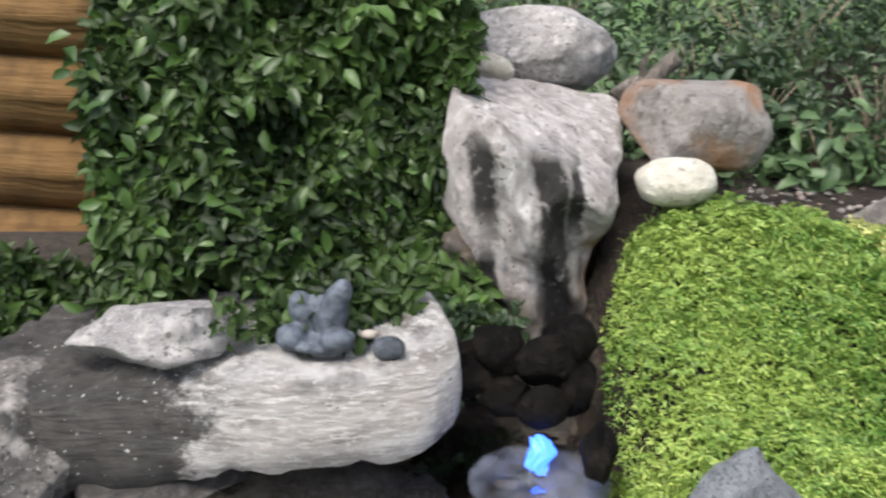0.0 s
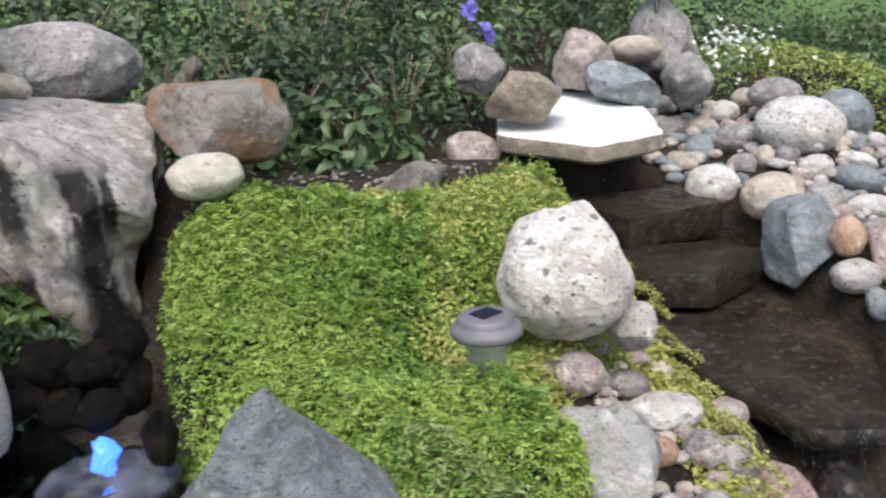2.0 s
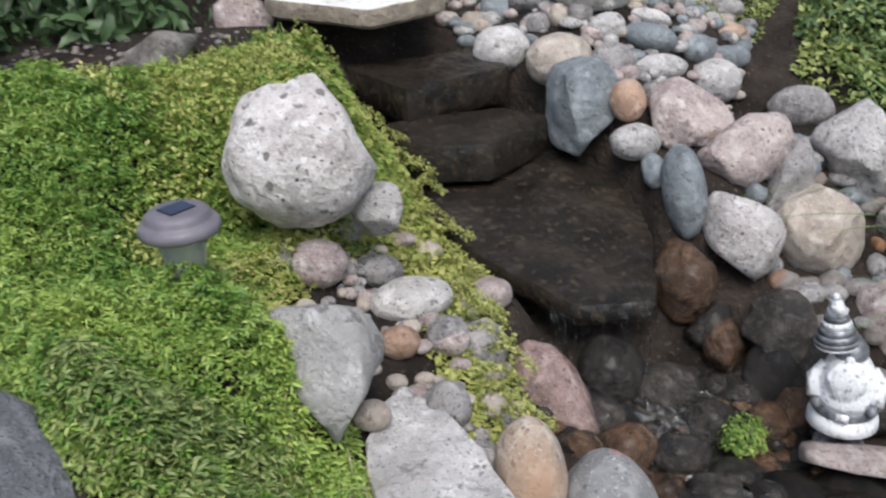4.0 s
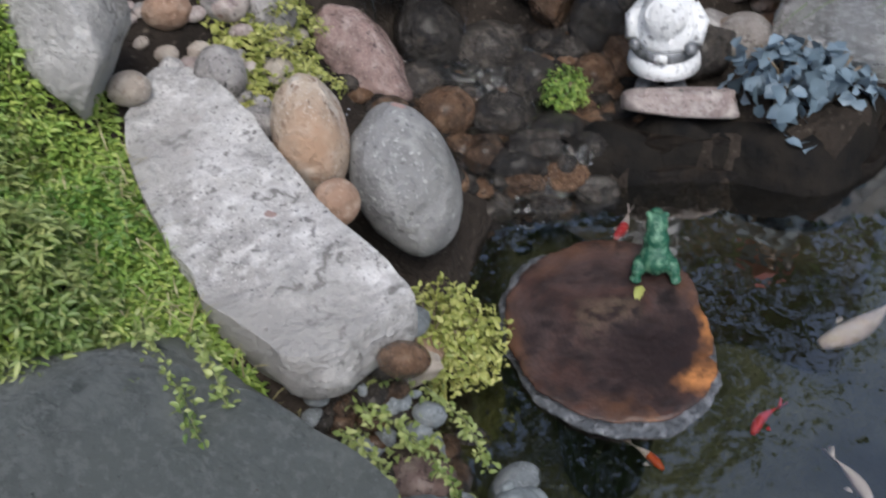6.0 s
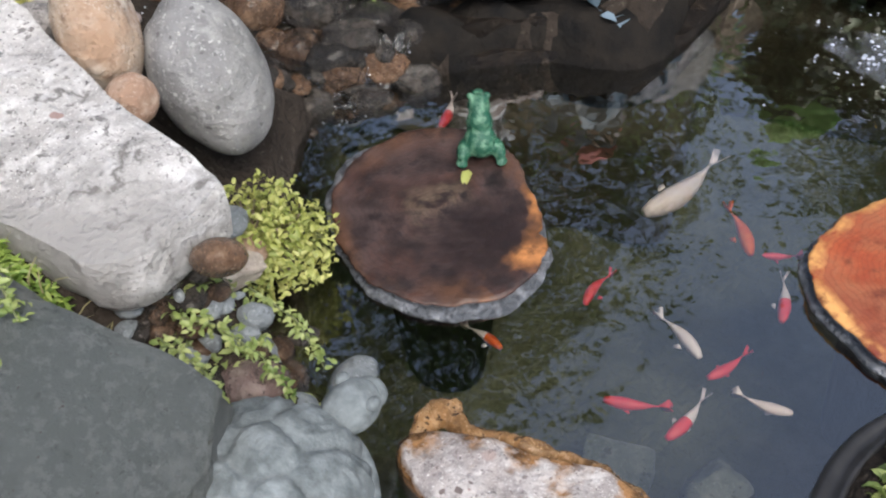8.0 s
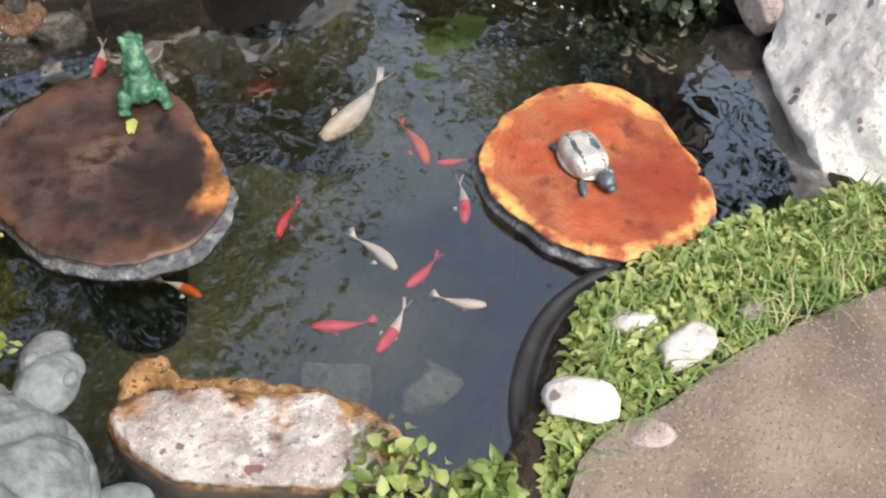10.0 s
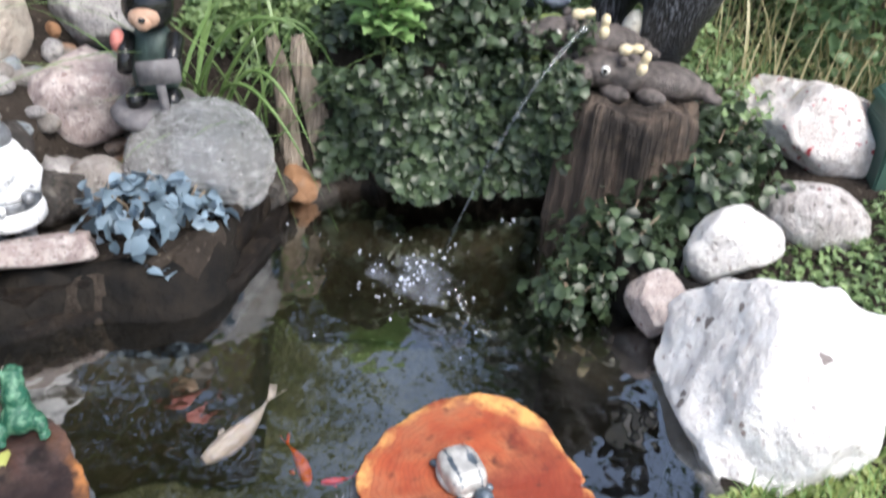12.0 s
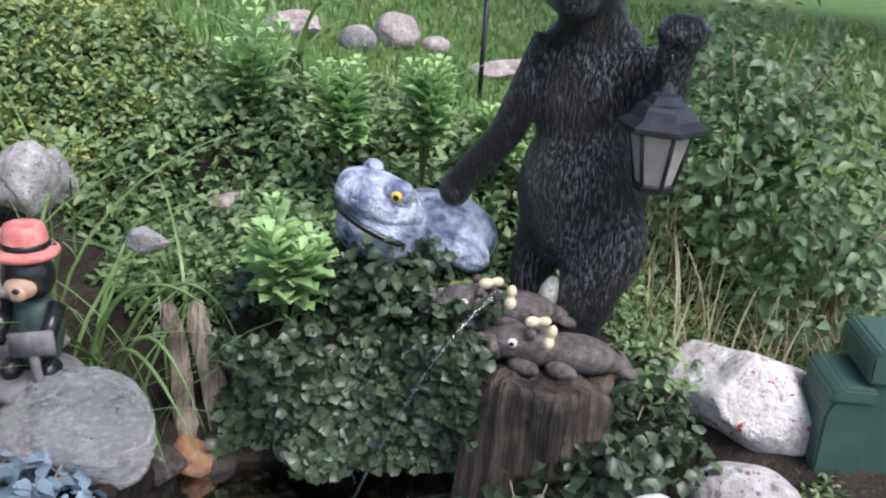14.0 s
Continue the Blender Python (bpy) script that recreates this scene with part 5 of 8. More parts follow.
OW = stone("wet_orange_rock", (.34, .18, .07), (.10, .06, .03), (.52, .33, .17), (.05, .03, .02), .64, 1, .3, wet=True)
slab("granite_slab", [(1.250, 1.285), (1.30, 1.325), (1.365, 1.28), (1.388, 1.15), (1.38, .95), (1.385, .78), (1.41, .61), (1.345, .60), (1.235, .592), (1.185, .625), (1.14, .78), (1.142, 1.02), (1.18, 1.2)], .445, (.08, .17), .12, LS, "long pale grey granite slab on the bank", 41, .012, .012)
def tide_rock():
    """Speckled pale stone with a wet, rusty band of algae where the water laps."""
    m = stone("pale_rock_with_wet_rim", (.60, .56, .54), (.38, .34, .33), (.80, .78, .76), (.17, .14, .14), .64, clasts=[(.045, .26, (.26, .13, .12)), (.020, .30, (.20, .16, .15)), (.07, .2, (.45, .36, .33))])
    t = m.node_tree
    b = t.nodes["Principled BSDF"]
    dry = b.inputs["Base Color"].links[0].from_socket
    v = coords(t, False)
    z = axes(t, v)[2]
    level = calc(t, "MULTIPLY_ADD", noise_fac(t, v, 16, .25, .75, 5, rough=.65), .03, .058)
    rusty = blend(t, noise_fac(t, v, 34, .40, .60, 5), (.10, .05, .02), (.42, .22, .09))
    c = blend(t, ramp(t, calc(t, "SUBTRACT", level, z), -.006, .004), dry, rusty)
    c = blend(t, ramp(t, calc(t, "SUBTRACT", level, z), .012, .026), c, (.050, .040, .022))
    t.links.new(c, b.inputs["Base Color"])
    t.links.new(ramp(t, calc(t, "SUBTRACT", z, level), -.01, .01, .75), b.inputs["Roughness"])
    return m


slab("pond_rock", [(1.405, .305), (1.45, .29), (1.500, .215), (1.560, .11), (1.600, .0), (1.60, -.08), (1.55, -.145), (1.49, -.10), (1.395, .07), (1.36, .17), (1.372, .26)], .082, (-.16, -.04), .30, tide_rock(), "pale speckled rock with a wet orange rim in the pond", 42, .045, .014, "boulder")
bm = bmesh.new()
run = [(1.440, .285, .038), (1.470, .300, .040), (1.497, .305, .038), (1.512, .290, .036), (1.505, .262, .036), (1.495, .240, .038), (1.525, .200, .040), (1.552, .158, .040), (1.570, .112, .038), (1.593, .05, .036), (1.606, -.01, .028), (1.606, -.06, .02)]
tube(bm, run, [.018, .022, .023, .022, .020, .018, .016, .016, .013, .012, .010, .007], 14)
ridge = new("rock_ridge", bm_mesh("rock_ridge", bm, OW))
weld = ridge.modifiers.new("skin", "REMESH")
weld.mode, weld.voxel_size, weld.use_smooth_shade = "VOXEL", .004, True
crust = ridge.modifiers.new("crust", "DISPLACE")
crust.texture, crust.strength = bpy.data.textures.new("crust", "CLOUDS"), .018
crust.texture.noise_scale = .03
tagged(ridge, "wet orange-brown ridge along the pond rock", "boulder", "stones of the garden")
# wet brown rock, darkened so its colour holds the shade under the plank
SHADE_ROCK = stone("shaded_wet_brown_rock", (.011, .008, .006), (.004, .003, .003), (.034, .025, .017), (.008, .006, .005), .62, .6, .5, stain=(.020, .014, .008))
SHADE_ROCK.node_tree.nodes["Principled BSDF"].inputs["Specular IOR Level"].default_value = .2
slab("rock_shelf", [(2.06, 1.02), (2.20, .93), (2.33, .83), (2.46, .69), (2.60, .645), (2.80, .68), (2.96, .74), (2.95, .88), (2.75, .84), (2.55, .80), (2.42, .90), (2.28, 1.02), (2.15, 1.07)], .112, (0, .02), .10, SHADE_ROCK, "dark wet rock shelf along the pond's back", 51, .013, .010, "boulder")
slab("rock_shelf", [(2.08, .98), (2.20, .895), (2.33, .79), (2.45, .65), (2.60, .60), (2.80, .63), (2.97, .70), (2.95, .86), (2.75, .82), (2.55, .78), (2.42, .88), (2.28, 1.0), (2.15, 1.05)], .052, (0, .02), .14, SHADE_ROCK, "lower dark wet rock shelf at the waterline", 52, .013, .012, "boulder")
slab("sunken_slab", [(1.835, .24), (1.895, .115), (1.765, .05), (1.70, .165)], -.33, (0, 0), .06, SB, "flat square stone on the pond floor", 44)

# ---- logs in the pond ----


def log_top(name, heart, ring, rim, wet):
    """Sawn wood: rings and rays about the middle, a pale rim, on wet wood mainly along one side."""
    m, t, b = material(name, .45 if wet else .6)
    v = coords(t, False)
    sep = t.nodes.new("ShaderNodeSeparateXYZ")
    t.links.new(v, sep.inputs[0])
    ln = t.nodes.new("ShaderNodeVectorMath")
    ln.operation = "LENGTH"
    cmb = t.nodes.new("ShaderNodeCombineXYZ")
    t.links.new(sep.outputs["X"], cmb.inputs[0])
    t.links.new(sep.outputs["Y"], cmb.inputs[1])
    t.links.new(cmb.outputs[0], ln.inputs[0])
    wob = t.nodes.new("ShaderNodeMath")
    wob.operation = "MULTIPLY_ADD"
    wob.inputs[1].default_value = .08
    t.links.new(noise_fac(t, v, 9, 0, 1, 4), wob.inputs[0])
    t.links.new(ln.outputs["Value"], wob.inputs[2])
    c = blend(t, noise_fac(t, v, 14, .4, .65, 6), heart, ring)
    sn = t.nodes.new("ShaderNodeMath")
    sn.operation = "SINE"
    mu = t.nodes.new("ShaderNodeMath")
    mu.operation, mu.inputs[1].default_value = "MULTIPLY", 620.0
    t.links.new(wob.outputs[0], mu.inputs[0])
    t.links.new(mu.outputs[0], sn.inputs[0])
    rr = t.nodes.new("ShaderNodeMapRange")
    rr.inputs["From Min"].default_value, rr.inputs["From Max"].default_value, rr.inputs["To Max"].default_value = .4, 1, .28
    t.links.new(sn.outputs[0], rr.inputs["Value"])
    inner = t.nodes.new("ShaderNodeMapRange")
    inner.inputs["From Min"].default_value, inner.inputs["From Max"].default_value = .13, .07
    t.links.new(wob.outputs[0], inner.inputs["Value"])
    im = t.nodes.new("ShaderNodeMath")
    im.operation = "MULTIPLY"
    t.links.new(inner.outputs[0], im.inputs[0])
    t.links.new(noise_fac(t, v, 22, .42, .62, 4), im.inputs[1])
    c = blend(t, im.outputs[0], c, (ring[0] * .75 + .10, ring[1] + .08, ring[2] + .05))
    c = blend(t, noise_fac(t, v, 6.5, .44, .60, 6, rough=.65), c, (ring[0] * .66 + .02, ring[1] * 1.05 + .012, ring[2] * 1.3 + .012))
    c = blend(t, noise_fac(t, v, 3.0, .50, .62, 6), c, (heart[0] * .75, heart[1] * .6, heart[2] * .6))
    c = blend(t, rr.outputs[0], c, (heart[0] * .5, heart[1] * .5, heart[2] * .5))
    edge = t.nodes.new("ShaderNodeMapRange")
    edge.inputs["From Min"].default_value, edge.inputs["From Max"].default_value = (.205, .232) if wet else (.226, .242)
    t.links.new(wob.outputs[0], edge.inputs["Value"])
    em = t.nodes.new("ShaderNodeMath")
    em.operation = "MULTIPLY"
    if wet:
        # keeps the rim colour strongest towards +x, -y
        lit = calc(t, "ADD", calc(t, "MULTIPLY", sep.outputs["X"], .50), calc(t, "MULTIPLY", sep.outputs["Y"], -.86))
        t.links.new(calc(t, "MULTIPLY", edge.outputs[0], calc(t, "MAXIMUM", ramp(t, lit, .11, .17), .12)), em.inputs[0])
    else:
        t.links.new(edge.outputs[0], em.inputs[0])
    t.links.new(noise_fac(t, v, 16 if not wet else 5, .40 if not wet else .44, .58, 5), em.inputs[1])
    c = blend(t, em.outputs[0], c, rim)
    c = blend(t, noise_fac(t, v, 11, .52, .66, 7, rough=.7), c, (heart[0] * .6, heart[1] * .55, heart[2] * .6))
    c = blend(t, noise_fac(t, v, 25, .58, .72, 5), c, (heart[0] * .35, heart[1] * .35, heart[2] * .4))
    t.links.new(c, b.inputs["Base Color"])
    bump(t, b, noise_fac(t, v, 60, .2, .8, 8), .35, .006)
    return m


BARK = plain("wet_bark", (.11, .12, .135), (.38, .40, .44), 30, .35, relief=.9, dist=.02, lo=.5, hi=.75)
FOOT_DARK = plain("dark_log_foot", (.006, .006, .005), (.022, .020, .014), 20, .9, relief=.6, dist=.01)
RED_TOP = log_top("red_sawn_wood", (.25, .045, .016), (.38, .085, .027), (.60, .31, .10), False)
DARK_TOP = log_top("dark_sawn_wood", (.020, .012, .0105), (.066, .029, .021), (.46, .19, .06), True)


def log_slice(at, radius, waves, top, seed, collar, label):
    """A sawn slice: an uneven outline, a thin dark gap under the sawn face, and swollen wet bark at the waterline."""
    r = np.random.default_rng(seed)
    ob = thing("log_slice", at, label, "log", "log slices in the pond")
    n = 144
    a = np.linspace(0, 2 * np.pi, n, endpoint=False)
    out = radius + sum(c * np.cos(k * a) + q * np.sin(k * a) for k, c, q in waves)
    out = out + .0022 * np.sin(11 * a + seed) + .0016 * np.sin(19 * a) + .0011 * r.normal(size=n) - .016 * np.exp(-((a - 5.15) / .035) ** 2)
    swell = 1 + collar * (.45 + .40 * np.sin(a * 2 - 1.0) + 1.4 * np.exp(-((a - 1.75) / .55) ** 2)) + .008 * np.sin(7 * a + seed)

    def ring(bm, scale, z):
        z = np.broadcast_to(z, (n,))
        return [bm.verts.new((out[k] * scale[k] * math.cos(a[k]), out[k] * scale[k] * math.sin(a[k]), z[k])) for k in range(n)]

    one = np.ones(n)
    bm, bt = bmesh.new(), bmesh.new()
    rings = [ring(bm, one * .985, -.004), ring(bm, one * .985, -.010), ring(bm, one * .955, -.016), ring(bm, one * .96, -.021), ring(bm, one * .5 + swell * .49, -.0215), ring(bm, swell, -.024 + .002 * np.sin(13 * a)), ring(bm, swell * 1.012, -.030), ring(bm, swell * .99, -.040)]
    for lo, hi in zip(rings, rings[1:]):
        for k in range(n):
            bm.faces.new((lo[k], hi[k], hi[(k + 1) % n], lo[(k + 1) % n]))
    part("bark", bm, BARK, ob, "wet swollen grey bark")
    # added foot; its near-black colour stands for the dark reflection under the slice
    bm = bmesh.new()
    rings = [ring(bm, swell * .975, -.036), ring(bm, one * .84, -.06), ring(bm, one * .60, -.12), ring(bm, one * .42, -.46)]
    for lo, hi in zip(rings, rings[1:]):
        for k in range(n):
            bm.faces.new((lo[k], hi[k], hi[(k + 1) % n], lo[(k + 1) % n]))
    bm.faces.new(rings[-1][::-1])
    part("log_foot", bm, FOOT_DARK, ob, "added dark foot under the log slice")
    rings = [ring(bt, one * .975, -.009), ring(bt, one, -.004)]
    for q in (.985, .95, .85, .7, .55, .4, .25, .1):
        rough = lumps(np.column_stack([out * q * np.cos(a) * 22, out * q * np.sin(a) * 22, 0 * a]), seed, 2)
        rings.append(ring(bt, one * q, .0016 * rough - (.0015 if q > .98 else 0)))
    for lo, hi in zip(rings, rings[1:]):
        for k in range(n):
            bt.faces.new((lo[k], lo[(k + 1) % n], hi[(k + 1) % n], hi[k]))
    bt.faces.new(rings[-1])
    part("sawn_face", bt, top, ob)
    return ob


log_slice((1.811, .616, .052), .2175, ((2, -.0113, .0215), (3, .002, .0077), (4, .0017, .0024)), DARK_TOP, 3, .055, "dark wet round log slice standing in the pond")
log_slice((2.266, -.148, .055), .220, ((2, .002, .0093), (3, .0085, .0076), (4, .0033, .0052), (5, .0017, -.0019)), RED_TOP, 5, .02, "red-orange sawn log slice standing in the pond")

# ---- ornaments ----


def figure(name, at, yaw, size, build, mats, label, category="statue", remesh=0.0, tilt=0.0):
    """A cast figure: one mesh, facing -y before it is turned."""
    bm = bmesh.new()
    build(bm)
    ob = new(name, bm_mesh(name, bm, mats))
    ob.matrix_world = pose(*at, tilt, 0, yaw) @ Matrix.Diagonal((size, size, size, 1))
    if remesh:
        k = ob.modifiers.new("skin", "REMESH")
        k.mode, k.voxel_size, k.use_smooth_shade = "VOXEL", remesh, True
        s = ob.modifiers.new("soften", "SMOOTH")
        s.factor, s.iterations = .5, 6
    return tagged(ob, label, category)


FROG_GREEN = plain("green_glaze", (.016, .085, .05), (.13, .27, .17), 55, .25, relief=.6, lo=.45, hi=.72)
SHELL_METAL = plain("pewter", (.42, .41, .39), (.62, .61, .58), 60, .35, .5, relief=.5)
PEWTER_DARK = plain("dark_pewter", (.05, .07, .09), (.14, .17, .20), 50, .4, .4)
CEMENT = plain("weathered_cement", (.085, .10, .105), (.22, .25, .26), 30, .8, relief=.6)
FROG_BLUE = plain("blue_grey_cast", (.13, .16, .27), (.62, .68, .82), 18, .36, relief=1.0, lo=.36, hi=.62, dist=.02)
EYE_GOLD = plain("gold_eye", (.60, .38, .04), (.70, .48, .08), 60, .2)
EYE_BLACK = plain("black_glaze", (.008, .008, .008), (.015, .015, .015), 20, .15)
HIPPO = plain("brown_clay", (.042, .035, .032), (.15, .125, .115), 55, .55, relief=.9)
PEANUT = plain("cream_clay", (.52, .42, .25), (.66, .58, .42), 60, .6)
HAT_RED = plain("faded_red_paint", (.42, .10, .085), (.60, .25, .21), 30, .6)
FACE_TAN = plain("tan_paint", (.36, .22, .15), (.50, .34, .25), 40, .6)
COAT = plain("dark_green_paint", (.02, .035, .03), (.05, .08, .07), 40, .5)
BOARD = plain("grey_wood_paint", (.10, .095, .10), (.18, .17, .175), 40, .7)
SILVER = plain("silver_white_paint", (.16, .17, .19), (.86, .87, .88), 70, .35, .15, relief=.9, lo=.26, hi=.46)
SILVER_DARK = plain("tarnished_silver", (.08, .085, .09), (.30, .31, .33), 40, .4, .4)
DARK_CAST = plain("dark_blue_cast", (.03, .038, .05), (.13, .15, .185), 40, .6, relief=.6)


def green_frog(bm):
    ball(bm, (0, .012, .040), (.078, .086, .080), (-18, 0, 0))
    ball(bm, (0, -.008, .076), (.064, .064, .085), (-16, 0, 0))
    ball(bm, (0, -.026, .112), (.054, .064, .058), (-8, 0, 0))
    ball(bm, (0, -.052, .122), (.038, .040, .030), (15, 0, 0))
    for s in (-1, 1):
        ball(bm, (s * .020, -.030, .138), (.017, .020, .016))
        ball(bm, (s * .038, .024, .024), (.036, .074, .046), (0, 0, -s * 14))
        ball(bm, (s * .046, .054, .009), (.028, .034, .016), (0, 0, s * 30))


figure("frog_figurine", (1.985, .672, .052), 138, .84, green_frog, [FROG_GREEN], "glossy green frog figurine sitting on a log slice", "figurine", .0035)
leaf = new("fallen_leaf", leaf_mesh("fallen_leaf", np.zeros((1, 3)), np.array([[0, 0, 1.0]]), .045, YELLOW, .5, along=np.array([[-.5, -.3, 0]])))
leaf.location = (1.925, .645, .056)
tagged(leaf, "yellow-green leaf lying on a wet log", "leaf")


def small_turtle(bm):
    v, f = sphere_rows(4)
    q = np.sign(v) * np.abs(v) ** .60 * np.array([.046, .060, .034])
    plate = np.minimum(np.abs((q[:, 1] / .022 + .5) % 1 - .5), np.abs(np.abs(q[:, 0]) / .022 - 1) * .6)
    q[:, 2] += .0052 * np.clip(plate / .10, 0, 1) * (q[:, 2] > 0)
    q[:, 2] = np.maximum(q[:, 2], -.006)
    made = [bm.verts.new(p + np.array([0, 0, .014])) for p in q]
    for tri in f:
        bm.faces.new([made[k] for k in tri]).material_index = 1 if plate[list(tri)].mean() < .07 else 0
    lathe(bm, [(.046, .006), (.053, .008), (.053, .012), (.046, .015)], squash=1.25)
    ball(bm, (.016, -.082, .020), (.040, .046, .032), mat=1)
    ball(bm, (.018, -.105, .017), (.026, .020, .018), mat=1)
    ball(bm, (-.036, -.078, .008), (.018, .050, .016), (0, 0, -18), mat=1)
    for sx, sy in ((1, -1), (-1, 1), (1, 1)):
        ball(bm, (sx * .040, sy * .048, .008), (.018, .030, .016), (0, 0, -sx * sy * 40), mat=1)


figure("turtle_figurine", (2.258, -.118, .055), -43, .86, small_turtle, [SHELL_METAL, PEWTER_DARK], "pewter turtle figurine on a red log slice", "figurine")


def big_turtle(bm):
    v, f = sphere_rows(6)
    q = v * np.array([.165, .195, .135])
    cells = np.array([(0, 0), (0, .088), (0, -.088), (.078, .045), (.078, -.045), (-.078, .045), (-.078, -.045), (.088, .125), (-.088, .125), (.088, -.125), (-.088, -.125), (0, .165), (0, -.165), (.142, .05), (-.142, .05), (.142, -.05), (-.142, -.05)])
    d = np.sort(np.linalg.norm(q[:, None, :2] - cells[None], axis=2), axis=1)
    gap = np.clip((d[:, 1] - d[:, 0]) / .034, 0, 1)
    rise = .015 * np.sqrt(gap) + .0016 * np.sin(d[:, 0] * 420) * gap
    q = q * (1 + (rise / .15 + .010 * lumps(q * 30, 3, 2))[:, None])
    q[:, 2] = np.maximum(q[:, 2], -.02)
    made = [bm.verts.new(p) for p in q]
    for tri in f:
        bm.faces.new([made[k] for k in tri])
    lathe(bm, [(.150, -.045), (.176, -.040), (.190, -.028), (.192, -.016), (.184, -.006), (.165, .0)], squash=1.15, segs=48)
    ball(bm, (.0, -.185, .012), (.066, .10, .058))
    ball(bm, (.0, -.238, .026), (.086, .105, .074), (8, 0, 0))
    ball(bm, (.0, -.278, .016), (.060, .048, .044))
    for s in (-1, 1):
        ball(bm, (s * .034, -.258, .046), (.020, .026, .020))
        ball(bm, (s * .165, -.135, -.03), (.075, .12, .04), (0, 0, s * 40))
        ball(bm, (s * .14, .15, -.03), (.06, .09, .04), (0, 0, -s * 35))


figure("turtle_statue", (1.155, .345, .082), 92, .95, big_turtle, [CEMENT], "large grey cement turtle statue on the pond edge", "statue", 0.0, -8)


def bear(bm):
    ball(bm, (.015, .03, .37), (.35, .29, .46))
    ball(bm, (.0, .035, .60), (.285, .24, .42))
    ball(bm, (-.005, .04, .75), (.25, .18, .17))
    ball(bm, (-.010, .01, .81), (.17, .16, .18))
    ball(bm, (-.045, -.015, .895), (.22, .21, .18))
    ball(bm, (-.055, -.115, .858), (.115, .13, .085))
    ball(bm, (-.055, -.105, .834), (.095, .11, .045))
    ball(bm, (-.055, -.178, .876), (.045, .03, .032))
    for s in (-1, 1):
        ball(bm, (s * .08 - .03, .02, .98), (.07, .04, .07))
    rod(bm, (-.075, .05, .26), (-.11, .05, .05), .075, .055)
    ball(bm, (-.10, -.03, .03), (.12, .18, .075))
    ball(bm, (.10, -.01, .24), (.20, .22, .30))
    rod(bm, (.09, .0, .30), (.055, -.06, .05), .105, .075)
    ball(bm, (.045, -.11, .03), (.125, .17, .07))
    rod(bm, (-.105, .02, .75), (-.19, -.05, .52), .056, .046)
    ball(bm, (-.19, -.05, .52), (.09, .09, .09))
    rod(bm, (-.19, -.05, .52), (-.295, -.13, .385), .046, .040)
    ball(bm, (-.30, -.14, .375), (.085, .095, .095))
    rod(bm, (.10, .0, .73), (.185, -.06, .62), .060, .052)
    ball(bm, (.185, -.06, .62), (.105, .105, .105))
    rod(bm, (.185, -.07, .62), (.195, -.13, .79), .050, .046)
    ball(bm, (.20, -.145, .81), (.13, .11, .09))


def fur_material():
    """Black paint with grey tufts, dry-brushed and highlighted in the colour, that run downwards."""
    m, t, b = material("black_fur_cast", .30)
    v = coords(t, False)
    mp = node(t, "ShaderNodeMapping")
    mp.inputs["Scale"].default_value = (150, 150, 38)
    t.links.new(v, mp.inputs[0])
    tuft = noise_fac(t, mp.outputs[0], 1.0, .3, .75, 5)
    tip = noise_fac(t, mp.outputs[0], 1.0, .47, .68, 5)
    # bluish tips also paint in the glossy sky highlights
    c = blend(t, tip, (.009, .009, .010), (.21, .225, .26))
    c = blend(t, noise_fac(t, v, 6, .46, .60, 4), c, (.011, .011, .012))
    t.links.new(c, b.inputs["Base Color"])
    bump(t, b, tuft, 1.0, .03)
    return m


FUR = fur_material()
BEAR_AT, BEAR_YAW = (3.685, -.02, .37), -75
figure("bear_statue", BEAR_AT, BEAR_YAW, 1.0, bear, [FUR], "black bear statue holding up a lantern", "statue", .011, -2)


def lantern(at, yaw):
    """A hanging six-sided lantern."""
    lan = thing("lantern", at, "black metal six-sided lantern with frosted panes", "lantern")
    lan.rotation_euler = (0, 0, radians(yaw))
    for name, prof in (("roof", [(.098, -.004), (.104, 0), (.104, .010), (.078, .026), (.066, .048), (.058, .056), (.046, .060), (.034, .078), (.020, .084), (.016, .094), (.006, .108)]), ("base", [(.030, -.155), (.046, -.150), (.050, -.135), (.046, -.130)])):
        bm = bmesh.new()
        lathe(bm, prof, segs=6)
        part(name, bm, LAMP_BLACK, lan, smooth=False)
    for k in range(6):
        a, b = radians(60 * k), radians(60 * k + 60)
        bm = bmesh.new()
        lo, hi = .044, .074
        pts = [(lo * math.cos(a), lo * math.sin(a), -.132), (lo * math.cos(b), lo * math.sin(b), -.132), (hi * math.cos(b), hi * math.sin(b), .0), (hi * math.cos(a), hi * math.sin(a), .0)]
        vs = [bm.verts.new(p) for p in pts] + [bm.verts.new((p[0] * .95, p[1] * .95, p[2])) for p in pts]
        for q in ((0, 1, 2, 3), (7, 6, 5, 4), (0, 4, 5, 1), (1, 5, 6, 2), (2, 6, 7, 3), (3, 7, 4, 0)):
            bm.faces.new([vs[n] for n in q])
        part("pane", bm, GLASS_WHITE, lan, "frosted white pane", False)
        bm = bmesh.new()
        rod(bm, (lo * 1.03 * math.cos(a), lo * 1.03 * math.sin(a), -.135), (hi * 1.03 * math.cos(a), hi * 1.03 * math.sin(a), .004), .005, .005, 6)
        part("bar", bm, LAMP_BLACK, lan)
    bm = bmesh.new()
    tube(bm, [(0, 0, .095), (.008, 0, .115), (0, 0, .13), (-.008, 0, .15), (0, 0, .17)], .003, 6)
    part("hook", bm, LAMP_BLACK, lan)


paw_at = pose(*BEAR_AT, 0, 0, BEAR_YAW) @ Vector((.180, -.17, .60))
lantern(tuple(paw_at), 38)


